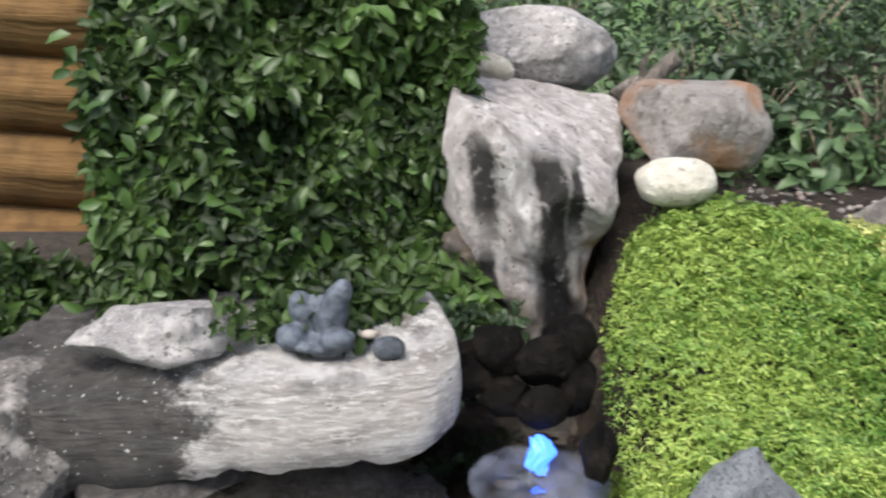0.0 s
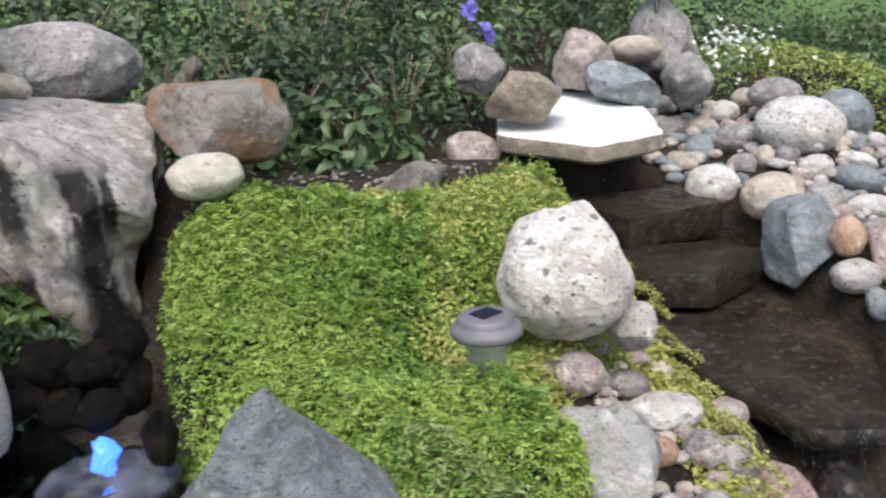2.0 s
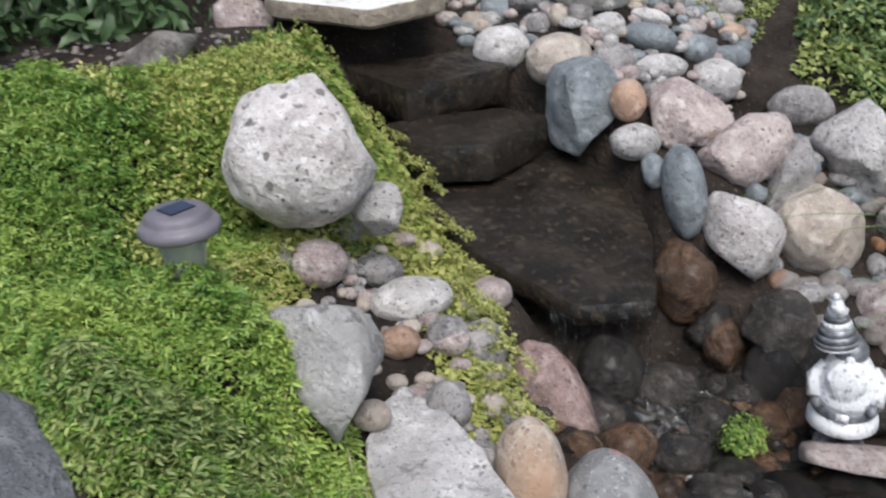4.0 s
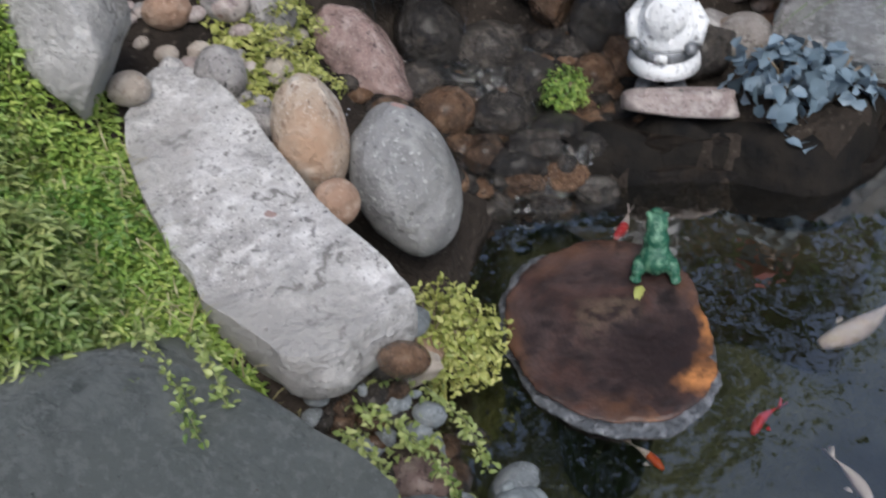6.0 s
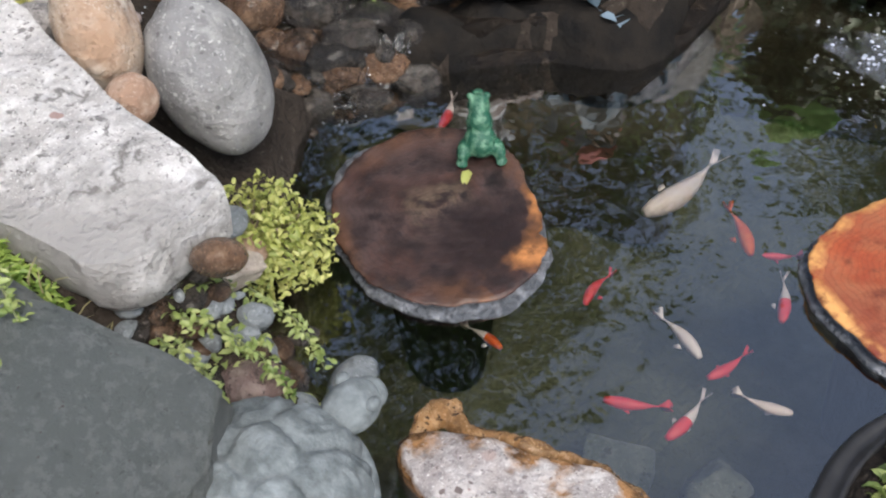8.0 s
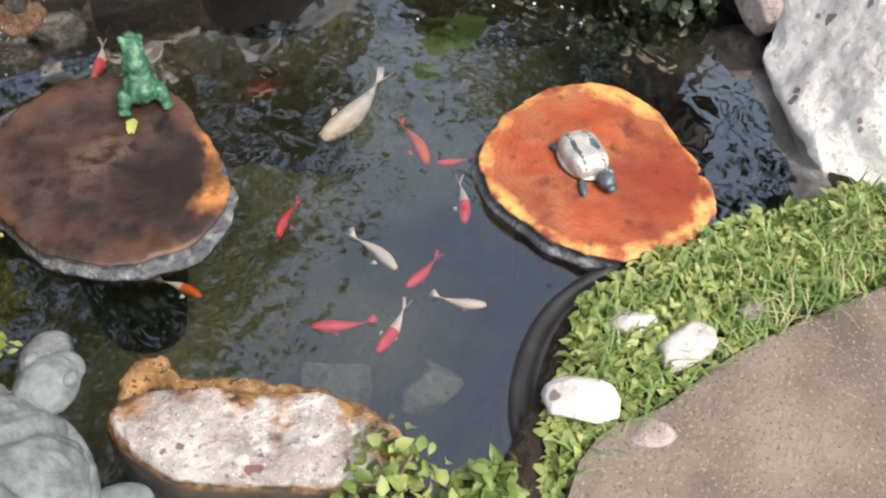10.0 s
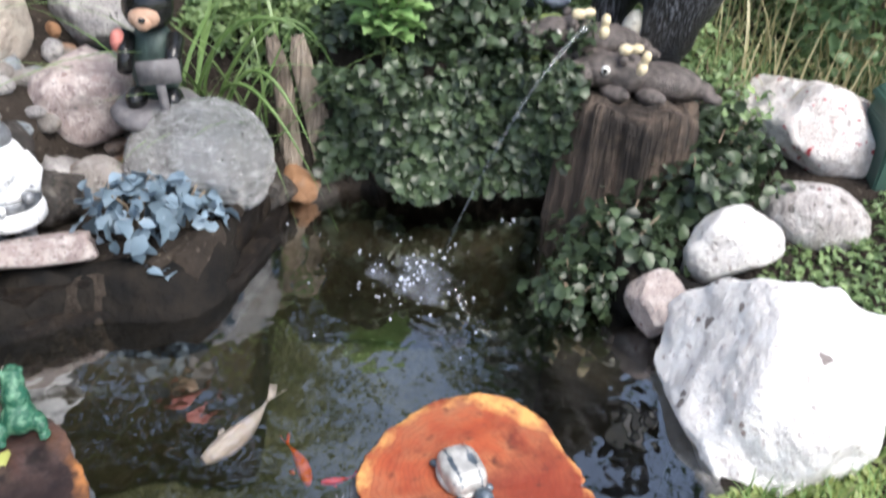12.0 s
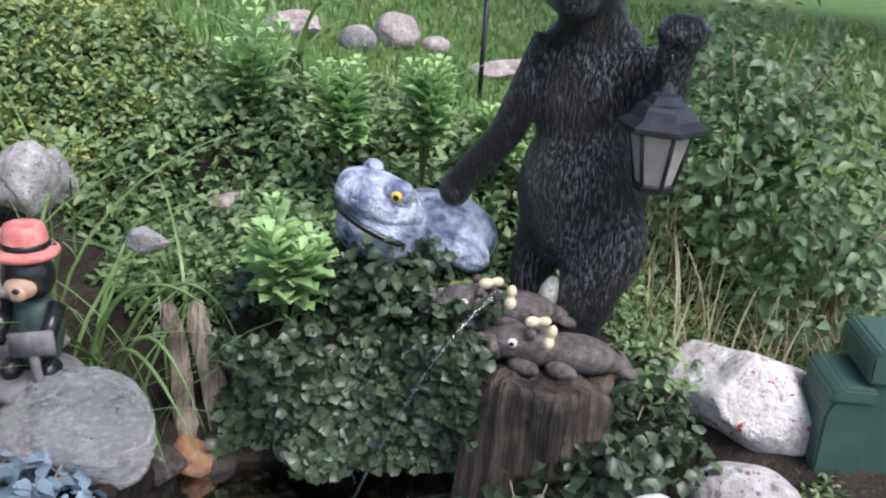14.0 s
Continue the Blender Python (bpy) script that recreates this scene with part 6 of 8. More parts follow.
def frog_statue(bm):
    ball(bm, (.10, .05, -.085), (.36, .34, .21), (0, 8, 0), 40)
    ball(bm, (.19, -.06, -.10), (.16, .15, .10), (0, 25, 0), 32)
    ball(bm, (-.035, -.04, -.065), (.285, .26, .20), (0, 10, 0), 40)
    ball(bm, (-.045, -.04, .018), (.275, .25, .125), (0, 24, 0), 40)
    ball(bm, (-.115, -.055, .030), (.130, .17, .075), (0, 20, 0), 32)
    ball(bm, (-.085, .0, .088), (.060, .065, .060), segs=24)
    ball(bm, (.005, -.095, .052), (.095, .095, .080), segs=24)
    ball(bm, (.008, -.136, .058), (.034, .020, .031), mat=1)
    ball(bm, (.008, -.1445, .058), (.016, .008, .016), mat=2)
    lips = []
    for u in np.linspace(0, 1, 12):
        x, z = -.172 + .215 * u, .030 - .098 * u ** .85
        lips.append((x, -.04 - .143 * math.sqrt(max(.02, 1 - ((x + .04) / .150) ** 2)), z))
    tube(bm, lips, [.004] + [.0095] * 10 + [.004], 8, mat=2)
    for k, (x, z) in enumerate(((.07, .0), (.10, -.03), (-.05, .05), (.13, .01), (-.10, -.06), (.02, -.09))):
        ball(bm, (x, -.145 + .02 * (k % 2), z), (.026, .02, .022))


figure("frog_statue", (3.605, .448, .64), -72, .98, frog_statue, [FROG_BLUE, EYE_GOLD, EYE_BLACK], "large blue-grey frog statue with a golden eye", "statue")


def hippo(bm):
    ball(bm, (.075, .015, .040), (.20, .125, .088), (0, 4, 0), 28)
    ball(bm, (-.030, .0, .056), (.125, .120, .105), segs=28)
    ball(bm, (-.085, -.008, .062), (.125, .105, .088), (0, -8, 0), 28)
    ball(bm, (-.128, -.012, .050), (.080, .105, .078), (0, -12, 0), 28)
    ball(bm, (.160, .02, .024), (.10, .065, .05), (0, 10, 25))
    ball(bm, (.195, .0, .014), (.06, .045, .03), (0, 10, -15))
    for s in (-1, 1):
        ball(bm, (-.040, s * .046, .104), (.026, .020, .028))
        ball(bm, (-.158, -.012 + s * .026, .078), (.022, .022, .018))
        ball(bm, (-.005 + s * .045, -.052, .020), (.085, .045, .042), (0, 0, -25))
    ball(bm, (-.080, -.056, .078), (.024, .014, .024), mat=1)
    ball(bm, (-.081, -.063, .078), (.012, .007, .012), mat=2)


WHITE_EYE = plain("white_glaze", (.65, .64, .60), (.72, .71, .68), 40, .2)
figure("hippo_figurine", (3.405, -.075, .372), -74, 1.02, hippo, [HIPPO, WHITE_EYE, EYE_BLACK], "brown clay hippo figurine lying on a stump", "figurine")
figure("hippo_figurine", (3.455, .095, .425), -62, .98, hippo, [HIPPO, WHITE_EYE, EYE_BLACK], "brown clay hippo figurine that spouts water", "figurine")


def peanut(bm):
    ball(bm, (0, 0, .016), (.03, .03, .032))
    ball(bm, (0, 0, .042), (.026, .026, .030))
    rod(bm, (0, 0, .016), (0, 0, .042), .010, .010, 10)


for at, turn in (((3.405, .118, .545), (0, 80, -60)), ((3.368, .018, .515), (0, 5, 0)), ((3.352, -.030, .502), (0, 82, -70)), ((3.318, -.100, .462), (10, 8, 0))):
    bm = bmesh.new()
    peanut(bm)
    ob = new("peanut", bm_mesh("peanut", bm, PEANUT))
    ob.matrix_world = pose(*at, *turn) @ Matrix.Diagonal((.95, .95, 1.12, 1))
    tagged(ob, "cream clay peanut lying on a hippo's head", "ornament", "peanuts")


def little_bear(bm):
    lathe(bm, [(.115, 0), (.12, .012), (.10, .03), (.05, .034)], mat=4)
    ball(bm, (0, .02, .11), (.13, .11, .18), mat=3)
    for s in (-1, 1):
        ball(bm, (s * .045, -.03, .045), (.055, .075, .05), mat=0)
        rod(bm, (s * .06, .0, .17), (s * .055, -.07, .12), .022, .018, mat=0)
        ball(bm, (s * .052, .02, .285), (.03, .02, .03), mat=0)
    ball(bm, (-.075, -.02, .165), (.04, .04, .05), mat=1)
    ball(bm, (0, 0, .235), (.125, .115, .11), mat=0)
    ball(bm, (.0, -.050, .224), (.075, .036, .044), mat=2)
    ball(bm, (.0, -.066, .216), (.040, .026, .028), mat=2)
    ball(bm, (0, -.077, .226), (.018, .012, .012), mat=0)
    box(bm, (.03, -.09, .125), (.105, .012, .05), (0, -6, 0), .003, 4)
    box(bm, (.035, -.085, .055), (.022, .012, .10), (0, -6, 0), .002, 4)
    lathe(bm, [(.070, .276), (.078, .283), (.072, .291), (.054, .294), (.050, .318), (.044, .336), (.026, .340)], mat=1)
    lathe(bm, [(.0545, .293), (.0560, .296), (.0545, .304), (.0525, .306)], mat=0)


small = figure("bear_figurine", (2.778, .952, .308), -62, 1.2, little_bear, [EYE_BLACK, HAT_RED, FACE_TAN, COAT, BOARD], "little black bear figurine in a red hat with a sign", "figurine")
small.matrix_world = small.matrix_world @ Matrix.Diagonal((.80, .80, .98, 1))


def gnome(bm):
    for s in (-1, 1):
        ball(bm, (s * .035, -.03, .018), (.05, .085, .036), mat=1)
        rod(bm, (s * .03, 0, .01), (s * .028, 0, .07), .024, .028, mat=1)
    lathe(bm, [(.074, .060), (.085, .066), (.084, .084), (.076, .108)], segs=40)
    lathe(bm, [(.0765, .106), (.079, .110), (.078, .128), (.0745, .132)], mat=1, segs=40)
    lathe(bm, [(.0735, .130), (.076, .145), (.074, .17), (.066, .205), (.050, .238), (.032, .258)], segs=40)
    box(bm, (0, -.079, .119), (.030, .008, .026), bevel=.003)
    v, f = sphere_rows(4)
    beard = v * np.array([.048, .030, .062])
    beard[:, 1] -= .0035 * np.sin(beard[:, 0] * 420 + 6 * np.sin(beard[:, 2] * 60)) * (v[:, 1] < 0)
    beard[:, 0] *= 1 + .5 * np.clip(beard[:, 2] / .062, -.9, .2)
    made = [bm.verts.new(p + np.array([0, -.050, .198])) for p in beard]
    for tri in f:
        bm.faces.new([made[k] for k in tri])
    ball(bm, (0, 0, .265), (.080, .080, .075), mat=1)
    ball(bm, (0, -.043, .262), (.022, .022, .020))
    for s in (-1, 1):
        ball(bm, (s * .018, -.037, .247), (.036, .020, .016), (0, s * 20, 0))
        tube(bm, [(s * .050, .0, .218), (s * .074, -.012, .185), (s * .070, -.045, .150)], [.019, .021, .017], 12)
        ball(bm, (s * .062, -.058, .142), (.028, .028, .028), mat=1)
    bands = [(.050, .280), (.054, .288), (.051, .300), (.044, .316), (.037, .332), (.031, .348), (.025, .364), (.019, .382), (.012, .402), (.004, .416)]
    for k in range(len(bands) - 1):
        lathe(bm, bands[k:k + 2], turn=(0, -7, 0), mat=1 if k in (1, 2, 3, 5) else 0)
    rod(bm, (-.03, -.02, .375), (-.055, -.03, .40), .016, .010)


figure("gnome_figurine", (2.335, 1.015, .165), -53, .96, gnome, [SILVER, SILVER_DARK], "silver-white garden gnome with dark belt and banded hat", "figurine")


def dark_figure(bm):
    ball(bm, (.0, .0, .014), (.16, .085, .034), (0, 3, 0))
    ball(bm, (.045, -.018, .030), (.075, .060, .040), (0, -8, 10))
    ball(bm, (-.052, -.012, .032), (.060, .060, .055), (0, 8, 0))
    ball(bm, (.034, .015, .075), (.062, .060, .125), (0, 10, 0))
    ball(bm, (.052, .010, .120), (.046, .046, .060), (0, 15, 0))
    ball(bm, (-.030, .025, .070), (.060, .055, .10), (0, -12, 0))
    ball(bm, (.0, .03, .06), (.10, .055, .10))


figure("dark_figurine", (-.265, 1.715, .935), 0, 1.0, dark_figure, [DARK_CAST], "dark blue-grey figurine sitting on the granite ledge", "figurine", .004)

# ---- stump and stakes ----


def grained(name, dark, light, scale):
    m, t, b = material(name, .8)
    v = coords(t, False)
    mp = node(t, "ShaderNodeMapping")
    mp.inputs["Scale"].default_value = (scale, scale, scale * .10)
    t.links.new(v, mp.inputs[0])
    f = noise_fac(t, mp.outputs[0], 1, .3, .7, 6)
    c = blend(t, f, dark, light)
    c = blend(t, noise_fac(t, v, 6, .45, .62, 4), c, (dark[0] * .6, dark[1] * .6, dark[2] * .6))
    t.links.new(c, b.inputs["Base Color"])
    bump(t, b, f, .9, .03)
    return m


STUMP = grained("weathered_stump_wood", (.026, .019, .015), (.17, .125, .095), 48)
STAKE = grained("weathered_stake_wood", (.17, .13, .10), (.50, .42, .34), 60)
bm = bmesh.new()
r = np.random.default_rng(9)
n, rings = 64, []
for z, s in ((-.35, 1.0), (-.1, .98), (.05, .93), (.2, .88), (.36, .84), (.385, .80)):
    rings.append([bm.verts.new((s * (.155 + .016 * math.sin(3 * a + 1) + .012 * math.sin(9 * a + z * 3) + .008 * math.sin(23 * a)) * math.cos(a), s * (.155 + .016 * math.sin(3 * a + 1) + .012 * math.sin(9 * a) + .008 * math.sin(23 * a)) * math.sin(a), z + (.02 * math.sin(5 * a) if z > .34 else 0))) for a in np.linspace(0, 2 * np.pi, n, endpoint=False)])
for lo, hi in zip(rings, rings[1:]):
    for k in range(n):
        bm.faces.new((lo[k], lo[(k + 1) % n], hi[(k + 1) % n], hi[k]))
bm.faces.new(rings[-1])
stump = new("stump", bm_mesh("stump", bm, STUMP))
stump.location = (3.395, -.085, -.012)
stump.scale = (1.22, 1.22, 1)
tagged(stump, "weathered brown tree stump rising from the pond", "tree stump")


def stake(low, high, wide, seed, label):
    """A split, tapering stake of weathered wood, its foot in the bank."""
    r = np.random.default_rng(seed)
    low, high = Vector(low), Vector(high)
    way = (high - low).normalized()
    across = Vector((.62, -.78, 0)).normalized()
    deep = way.cross(across).normalized()
    bm, rows = bmesh.new(), []
    ridges = r.normal(size=18) * .10
    for u in np.linspace(-.25, 1, 9):
        mid = low.lerp(high, u) + across * .004 * math.sin(7 * u + seed)
        s = wide * (1.0 - .22 * u) * (.6 if u > .99 else 1)
        rows.append([bm.verts.new(mid + across * (s * (1 + ridges[k]) * math.cos(k * math.pi / 9)) + deep * (s * .55 * (1 + ridges[k]) * math.sin(k * math.pi / 9)) + way * (.018 * ridges[k] * 4 if u > .9 else 0)) for k in range(18)])
    for lo, hi in zip(rows, rows[1:]):
        for k in range(18):
            bm.faces.new((lo[k], lo[(k + 1) % 18], hi[(k + 1) % 18], hi[k]))
    bm.faces.new(rows[-1])
    tagged(new("stake", bm_mesh("stake", bm, STAKE)), label, "stake", "stakes")


stake((3.039, 0.735, 0.143), (3.062, 0.801, 0.446), .030, 4, "weathered split wooden stake at the pond's back")
stake((3.095, 0.683, 0.172), (3.103, 0.754, 0.442), .032, 6, "weathered grey wooden stake leaning beside another")

DRIFT = grained("grey_driftwood", (.10, .085, .07), (.34, .30, .26), 60)
drift = thing("driftwood", (.46, 2.83, 1.31), "gnarled grey driftwood root behind the boulders", "driftwood")
for name, run, thick in (("root", [(0, 0, -.02), (.05, .01, .02), (.10, .0, .03), (.14, .01, .075), (.165, .0, .10), (.18, .01, .085)], [.034, .030, .034, .026, .030, .014]),
                         ("root", [(.02, .02, .0), (.10, .05, .0), (.17, .04, .03)], [.026, .022, .012]), ("root", [(.08, .0, .03), (.07, -.01, .09), (.10, .0, .14)], [.016, .011, .005])):
    bm = bmesh.new()
    tube(bm, run, thick, 10)
    part(name, bm, DRIFT, drift)

# ---- lamps, fountain, box, cabin ----


def solar_lamp(at):
    lamp = thing("solar_lamp", at, "grey plastic solar garden lamp stuck in moss", "garden lamp")
    bm = bmesh.new()
    lathe(bm, [(.050, .180), (.072, .182), (.077, .188), (.077, .198), (.071, .207), (.063, .209), (.061, .213), (.060, .221), (.054, .227), (.030, .229)], segs=40)
    part("cap", bm, LAMP_GREY, lamp, "round grey cap")
    bm = bmesh.new()
    box(bm, (0, 0, .2305), (.056, .046, .003), (0, 0, 20), .001)
    part("solar_cell", bm, SOLAR, lamp, "black solar cell", False)
    bm = bmesh.new()
    lathe(bm, [(.026, .06), (.030, .065), (.044, .15), (.050, .187)], segs=32)
    part("lens", bm, CLEAR, lamp, "clear ribbed lens")
    bm = bmesh.new()
    lathe(bm, [(.014, .035), (.022, .04), (.026, .052), (.030, .06)], segs=24)
    part("collar", bm, LAMP_GREY, lamp)
    bm = bmesh.new()
    rod(bm, (0, 0, -.12), (0, 0, .04), .008, .012, 12)
    part("spike", bm, LAMP_BLACK, lamp)


solar_lamp((.97, 1.46, .735))


def post_lamp(at):
    lamp = thing("post_lamp", at, "small lamp on a thin black post", "garden lamp")
    bm = bmesh.new()
    rod(bm, (0, 0, -.1), (0, 0, .52), .012, .012, 10)
    part("post", bm, LAMP_BLACK, lamp)
    bm = bmesh.new()
    box(bm, (0, 0, .56), (.16, .16, .07), (0, 0, 25), .006)
    part("head", bm, GLASS_WHITE, lamp, "pale glass head", False)
    bm = bmesh.new()
    box(bm, (0, 0, .605), (.2, .2, .02), (0, 0, 25), .004)
    part("roof", bm, LAMP_BLACK, lamp, smooth=False)


post_lamp((5.55, 1.06, .56))
post_lamp((2.72, 3.45, 1.05))

fountain = thing("fountain", (.19, 1.715, .645), "small fountain lit bright blue in the basin", "fountain")
for k in range(9):
    bm = bmesh.new()
    a = 2.4 * k
    ball(bm, (.07 * math.cos(a), .07 * math.sin(a), -.02), (.09, .08, .05), (0, 0, 40 * k), 14)
    part("stone", bm, WD, fountain)
bm = bmesh.new()
v, f = sphere_rows(4)
q = v * np.array([.026, .026, .040]) * (1 + .30 * lumps(v * 2.4, 41, 3))[:, None]
q = q[:, :] + np.array([0, 0, .062]) + np.column_stack([.006 * np.sin(q[:, 2] * 90), 0 * q[:, 0], 0 * q[:, 0]])
made = [bm.verts.new(p) for p in q]
for tri in f:
    bm.faces.new([made[k] for k in tri])
part("lamp", bm, BLUE_GLOW, fountain, "bright blue lamp seen through bubbling water")
bm = bmesh.new()
lathe(bm, [(.15 - .012 * k, .002 + .0042 * k + .004 * math.sin(k * 1.6)) for k in range(10)], segs=40)
for w in bm.verts:
    w.co.z += .006 * math.sin(w.co.x * 70) * math.sin(w.co.y * 60)
part("water_dome", bm, SPRAY, fountain, "churning water round the lamp")


def utility_box(at, yaw):
    """An outdoor power box: a tall housing under an overhanging lid, with a lower chamfered compartment at its side."""
    u = thing("utility_box", at, "dark green plastic outdoor power box", "utility box")
    u.rotation_euler = (0, 0, radians(yaw))

    def block(name, outline, y0, y1, label=""):
        bm = bmesh.new()
        near_side = [bm.verts.new((x, y0, z)) for x, z in outline]
        far_side = [bm.verts.new((x, y1, z)) for x, z in outline]
        bm.faces.new(near_side), bm.faces.new(far_side[::-1])
        for k in range(len(outline)):
            n = (k + 1) % len(outline)
            bm.faces.new((near_side[k], far_side[k], far_side[n], near_side[n]))
        bmesh.ops.recalc_face_normals(bm, faces=bm.faces)
        bmesh.ops.bevel(bm, geom=bm.edges[:], offset=.006, segments=2, affect="EDGES")
        return part(name, bm, GREENBOX, u, label, False)

    block("housing", [(-.08, .02), (.20, .02), (.20, .34), (-.08, .34)], -.09, .11)
    block("lid", [(-.095, .325), (.215, .325), (.215, .40), (.20, .415), (-.075, .415), (-.095, .395)], -.105, .125)
    block("side_compartment", [(-.185, .05), (-.16, .03), (-.07, .03), (-.07, .285), (-.165, .285), (-.185, .24)], -.115, .08)
    block("compartment_lid", [(-.19, .275), (-.07, .275), (-.07, .315), (-.15, .315), (-.178, .298)], -.122, .088)
    bm = bmesh.new()
    rod(bm, (-.06, -.112, .060), (-.06, -.135, .060), .008, .006)
    part("bolt", bm, SHELL_METAL, u, "bright metal bolt")
    bm = bmesh.new()
    rod(bm, (.06, .0, -.12), (.06, .0, .03), .03, .03)
    part("post", bm, LAMP_BLACK, u)
    bm = bmesh.new()
    tube(bm, [(-.06, -.13, .055), (-.075, -.145, .0), (-.05, -.17, -.04), (.05, -.2, -.06), (.2, -.2, -.07)], .006, 8)
    part("cable", bm, LAMP_BLACK, u, "black cable")


utility_box((3.86, -.850, .065), -68)

CABIN_WOOD = grained("varnished_log", (.18, .098, .034), (.25, .14, .05), 7)
cabin = thing("log_cabin_wall", (0, 0, 0), "golden-brown varnished log cabin wall", "cabin wall", kind="structure")
for k in range(8):
    bm = bmesh.new()
    rod(bm, (0, 0, 0), (0, 0, 3.4), .116, .121, 28)
    ob = part("log", bm, CABIN_WOOD, cabin)
    ob.matrix_basis = pose(-.90 - .02 * (k % 2), 2.62 + .004 * k, .44 + .218 * k, 0, -86, 0)

# ---- fish ----
ORANGE = plain("orange_scales", (.85, .12, .02), (.90, .22, .04), 40, .4)
PALE = plain("pale_scales", (.98, .86, .94), (.98, .90, .95), 40, .4)
GOLDEN = plain("golden_white_scales", (.96, .80, .82), (.97, .88, .94), 25, .4)
RED = plain("red_scales", (.90, .055, .09), (.92, .10, .12), 40, .4)


def fish(at, yaw, length, mats, label, bend=.12):
    """A goldfish seen from above: a bent tapering body with tail and side fins."""
    bm = bmesh.new()
    spine, radii = [], []
    for k in range(13):
        u = k / 12
        spine.append((length * (.5 - .82 * u), length * bend * math.sin(u * 3.0), 0))
        radii.append(length * (.012 + .105 * math.sin(math.pi * min(1, u * 1.05 + .06)) ** .8 * (1 - .55 * u)))
    tube(bm, spine, radii, 12)
    for f in bm.faces:
        if len(mats) > 1 and f.calc_center_median().x < length * .12:
            f.material_index = 1
    x, y, _ = spine[-1]
    for s in (-1, 1):
        pts = [(x + .02 * length, y, 0), (x - .12 * length, y + s * .07 * length, .012), (x - .20 * length, y + s * .05 * length, 0), (x - .1 * length, y, -.01)]
        vs = [bm.verts.new(p) for p in pts] + [bm.verts.new((p[0], p[1], p[2] - .003)) for p in pts]
        for q in ((0, 1, 2, 3), (7, 6, 5, 4), (0, 4, 5, 1), (1, 5, 6, 2), (2, 6, 7, 3), (3, 7, 4, 0)):
            bm.faces.new([vs[n] for n in q]).material_index = len(mats) - 1
        pts = [(length * .22, s * .09 * length, -.004), (length * .15, s * .135 * length, -.008), (length * .10, s * .13 * length, -.010), (length * .14, s * .08 * length, -.004)]
        vs = [bm.verts.new(p) for p in pts] + [bm.verts.new((p[0], p[1], p[2] - .003)) for p in pts]
        for q in ((0, 1, 2, 3), (7, 6, 5, 4), (0, 4, 5, 1), (1, 5, 6, 2), (2, 6, 7, 3), (3, 7, 4, 0)):
            bm.faces.new([vs[n] for n in q]).material_index = len(mats) - 1
    bmesh.ops.recalc_face_normals(bm, faces=bm.faces)
    ob = new("goldfish", bm_mesh("goldfish", bm, mats))
    ob.matrix_world = pose(*at, 0, 0, yaw)
    tagged(ob, label, "fish", "fish in the pond")


fish((2.244, .355, -.012), 177, .25, [GOLDEN, PALE], "pale golden fish gliding under the water", .06)
fish((2.205, .207, -.010), -128, .14, [ORANGE], "orange goldfish swimming under the water", .05)
fish((2.215, .113, -.025), 132, .075, [RED], "small red goldfish beside a log", .05)
fish((2.114, .056, -.010), -150, .12, [RED, PALE], "red and cream goldfish swimming beside a log", .04)
fish((1.911, .304, -.010), -173, .10, [RED], "red goldfish swimming under the water", -.08)
fish((1.918, .142, -.010), -105, .12, [PALE], "whitish goldfish swimming under the water", .05)
fish((1.927, .042, -.012), 169, .10, [RED], "red goldfish under the water", .05)
fish((1.757, .104, -.010), 125, .11, [RED], "red goldfish near the pond rock", .04)
fish((1.797, .034, -.014), -178, .12, [RED, PALE], "red and white goldfish near the pond rock", .05)
fish((1.918, -.033, -.04), -72, .10, [GOLDEN], "small pale golden fish under the water", -.06)
fish((1.70, .40, -.04), -85, .09, [ORANGE, PALE], "orange goldfish half under a log", .05)
fish((2.08, .86, -.005), -150, .12, [RED, PALE], "red and white goldfish by the cascade", .05)

# ---- moving water, as it hangs ----
bm = bmesh.new()
a, b = Vector((3.36, .05, .555)), Vector((2.91, .235, .01))
jet = [a.lerp(b, u) + Vector((0, 0, .36 * u * (1 - u))) for u in np.linspace(0, 1, 22)]
tube(bm, jet, [.0065 - .0036 * k / 21 + .0004 * math.sin(k * 2.1) for k in range(22)], 8)
JET = water_material("jet_water", (.90, .92, .93), .2, 40, 1.6)
tagged(new("water_jet", bm_mesh("water_jet", bm, JET)), "thin water jet arching from a hippo into the pond", "water jet")
r = np.random.default_rng(4)
bm = bmesh.new()
for k in range(110):
    a, d = r.uniform(0, 6.28), abs(r.normal()) * .11
    s = r.uniform(.003, .008)
    ball(bm, (2.82 + d * 1.3 * math.cos(a), .27 + d * 1.5 * math.sin(a), r.uniform(.020, .028) + (.06 * r.random() if k % 5 == 0 else 0)), (s, s * r.uniform(.7, 1.6), s * .6), segs=8)
tagged(new("splash", bm_mesh("splash", bm, FOAM)), "white splash and drops where the jet lands", "splash", kind="stuff")
bm = bmesh.new()
for k in range(22):
    u = r.random()
    x, y, z = 1.86 + .24 * u, 1.545 - .13 * u + r.normal() * .006, .425
    end = r.uniform(.14, .30)
    tube(bm, [(x, y + .02, z + .012), (x - .004, y - .012, z - .02), (x - .01 + r.normal() * .004, y - .028, z - .12), (x - .012 + r.normal() * .01, y - .035, end)], [.0020, .0014, .0009, .0005], 6)
tagged(new("waterfall", bm_mesh("waterfall", bm, JET)), "thin strands of water falling off a slate lip", "waterfall", kind="stuff")
bm = bmesh.new()
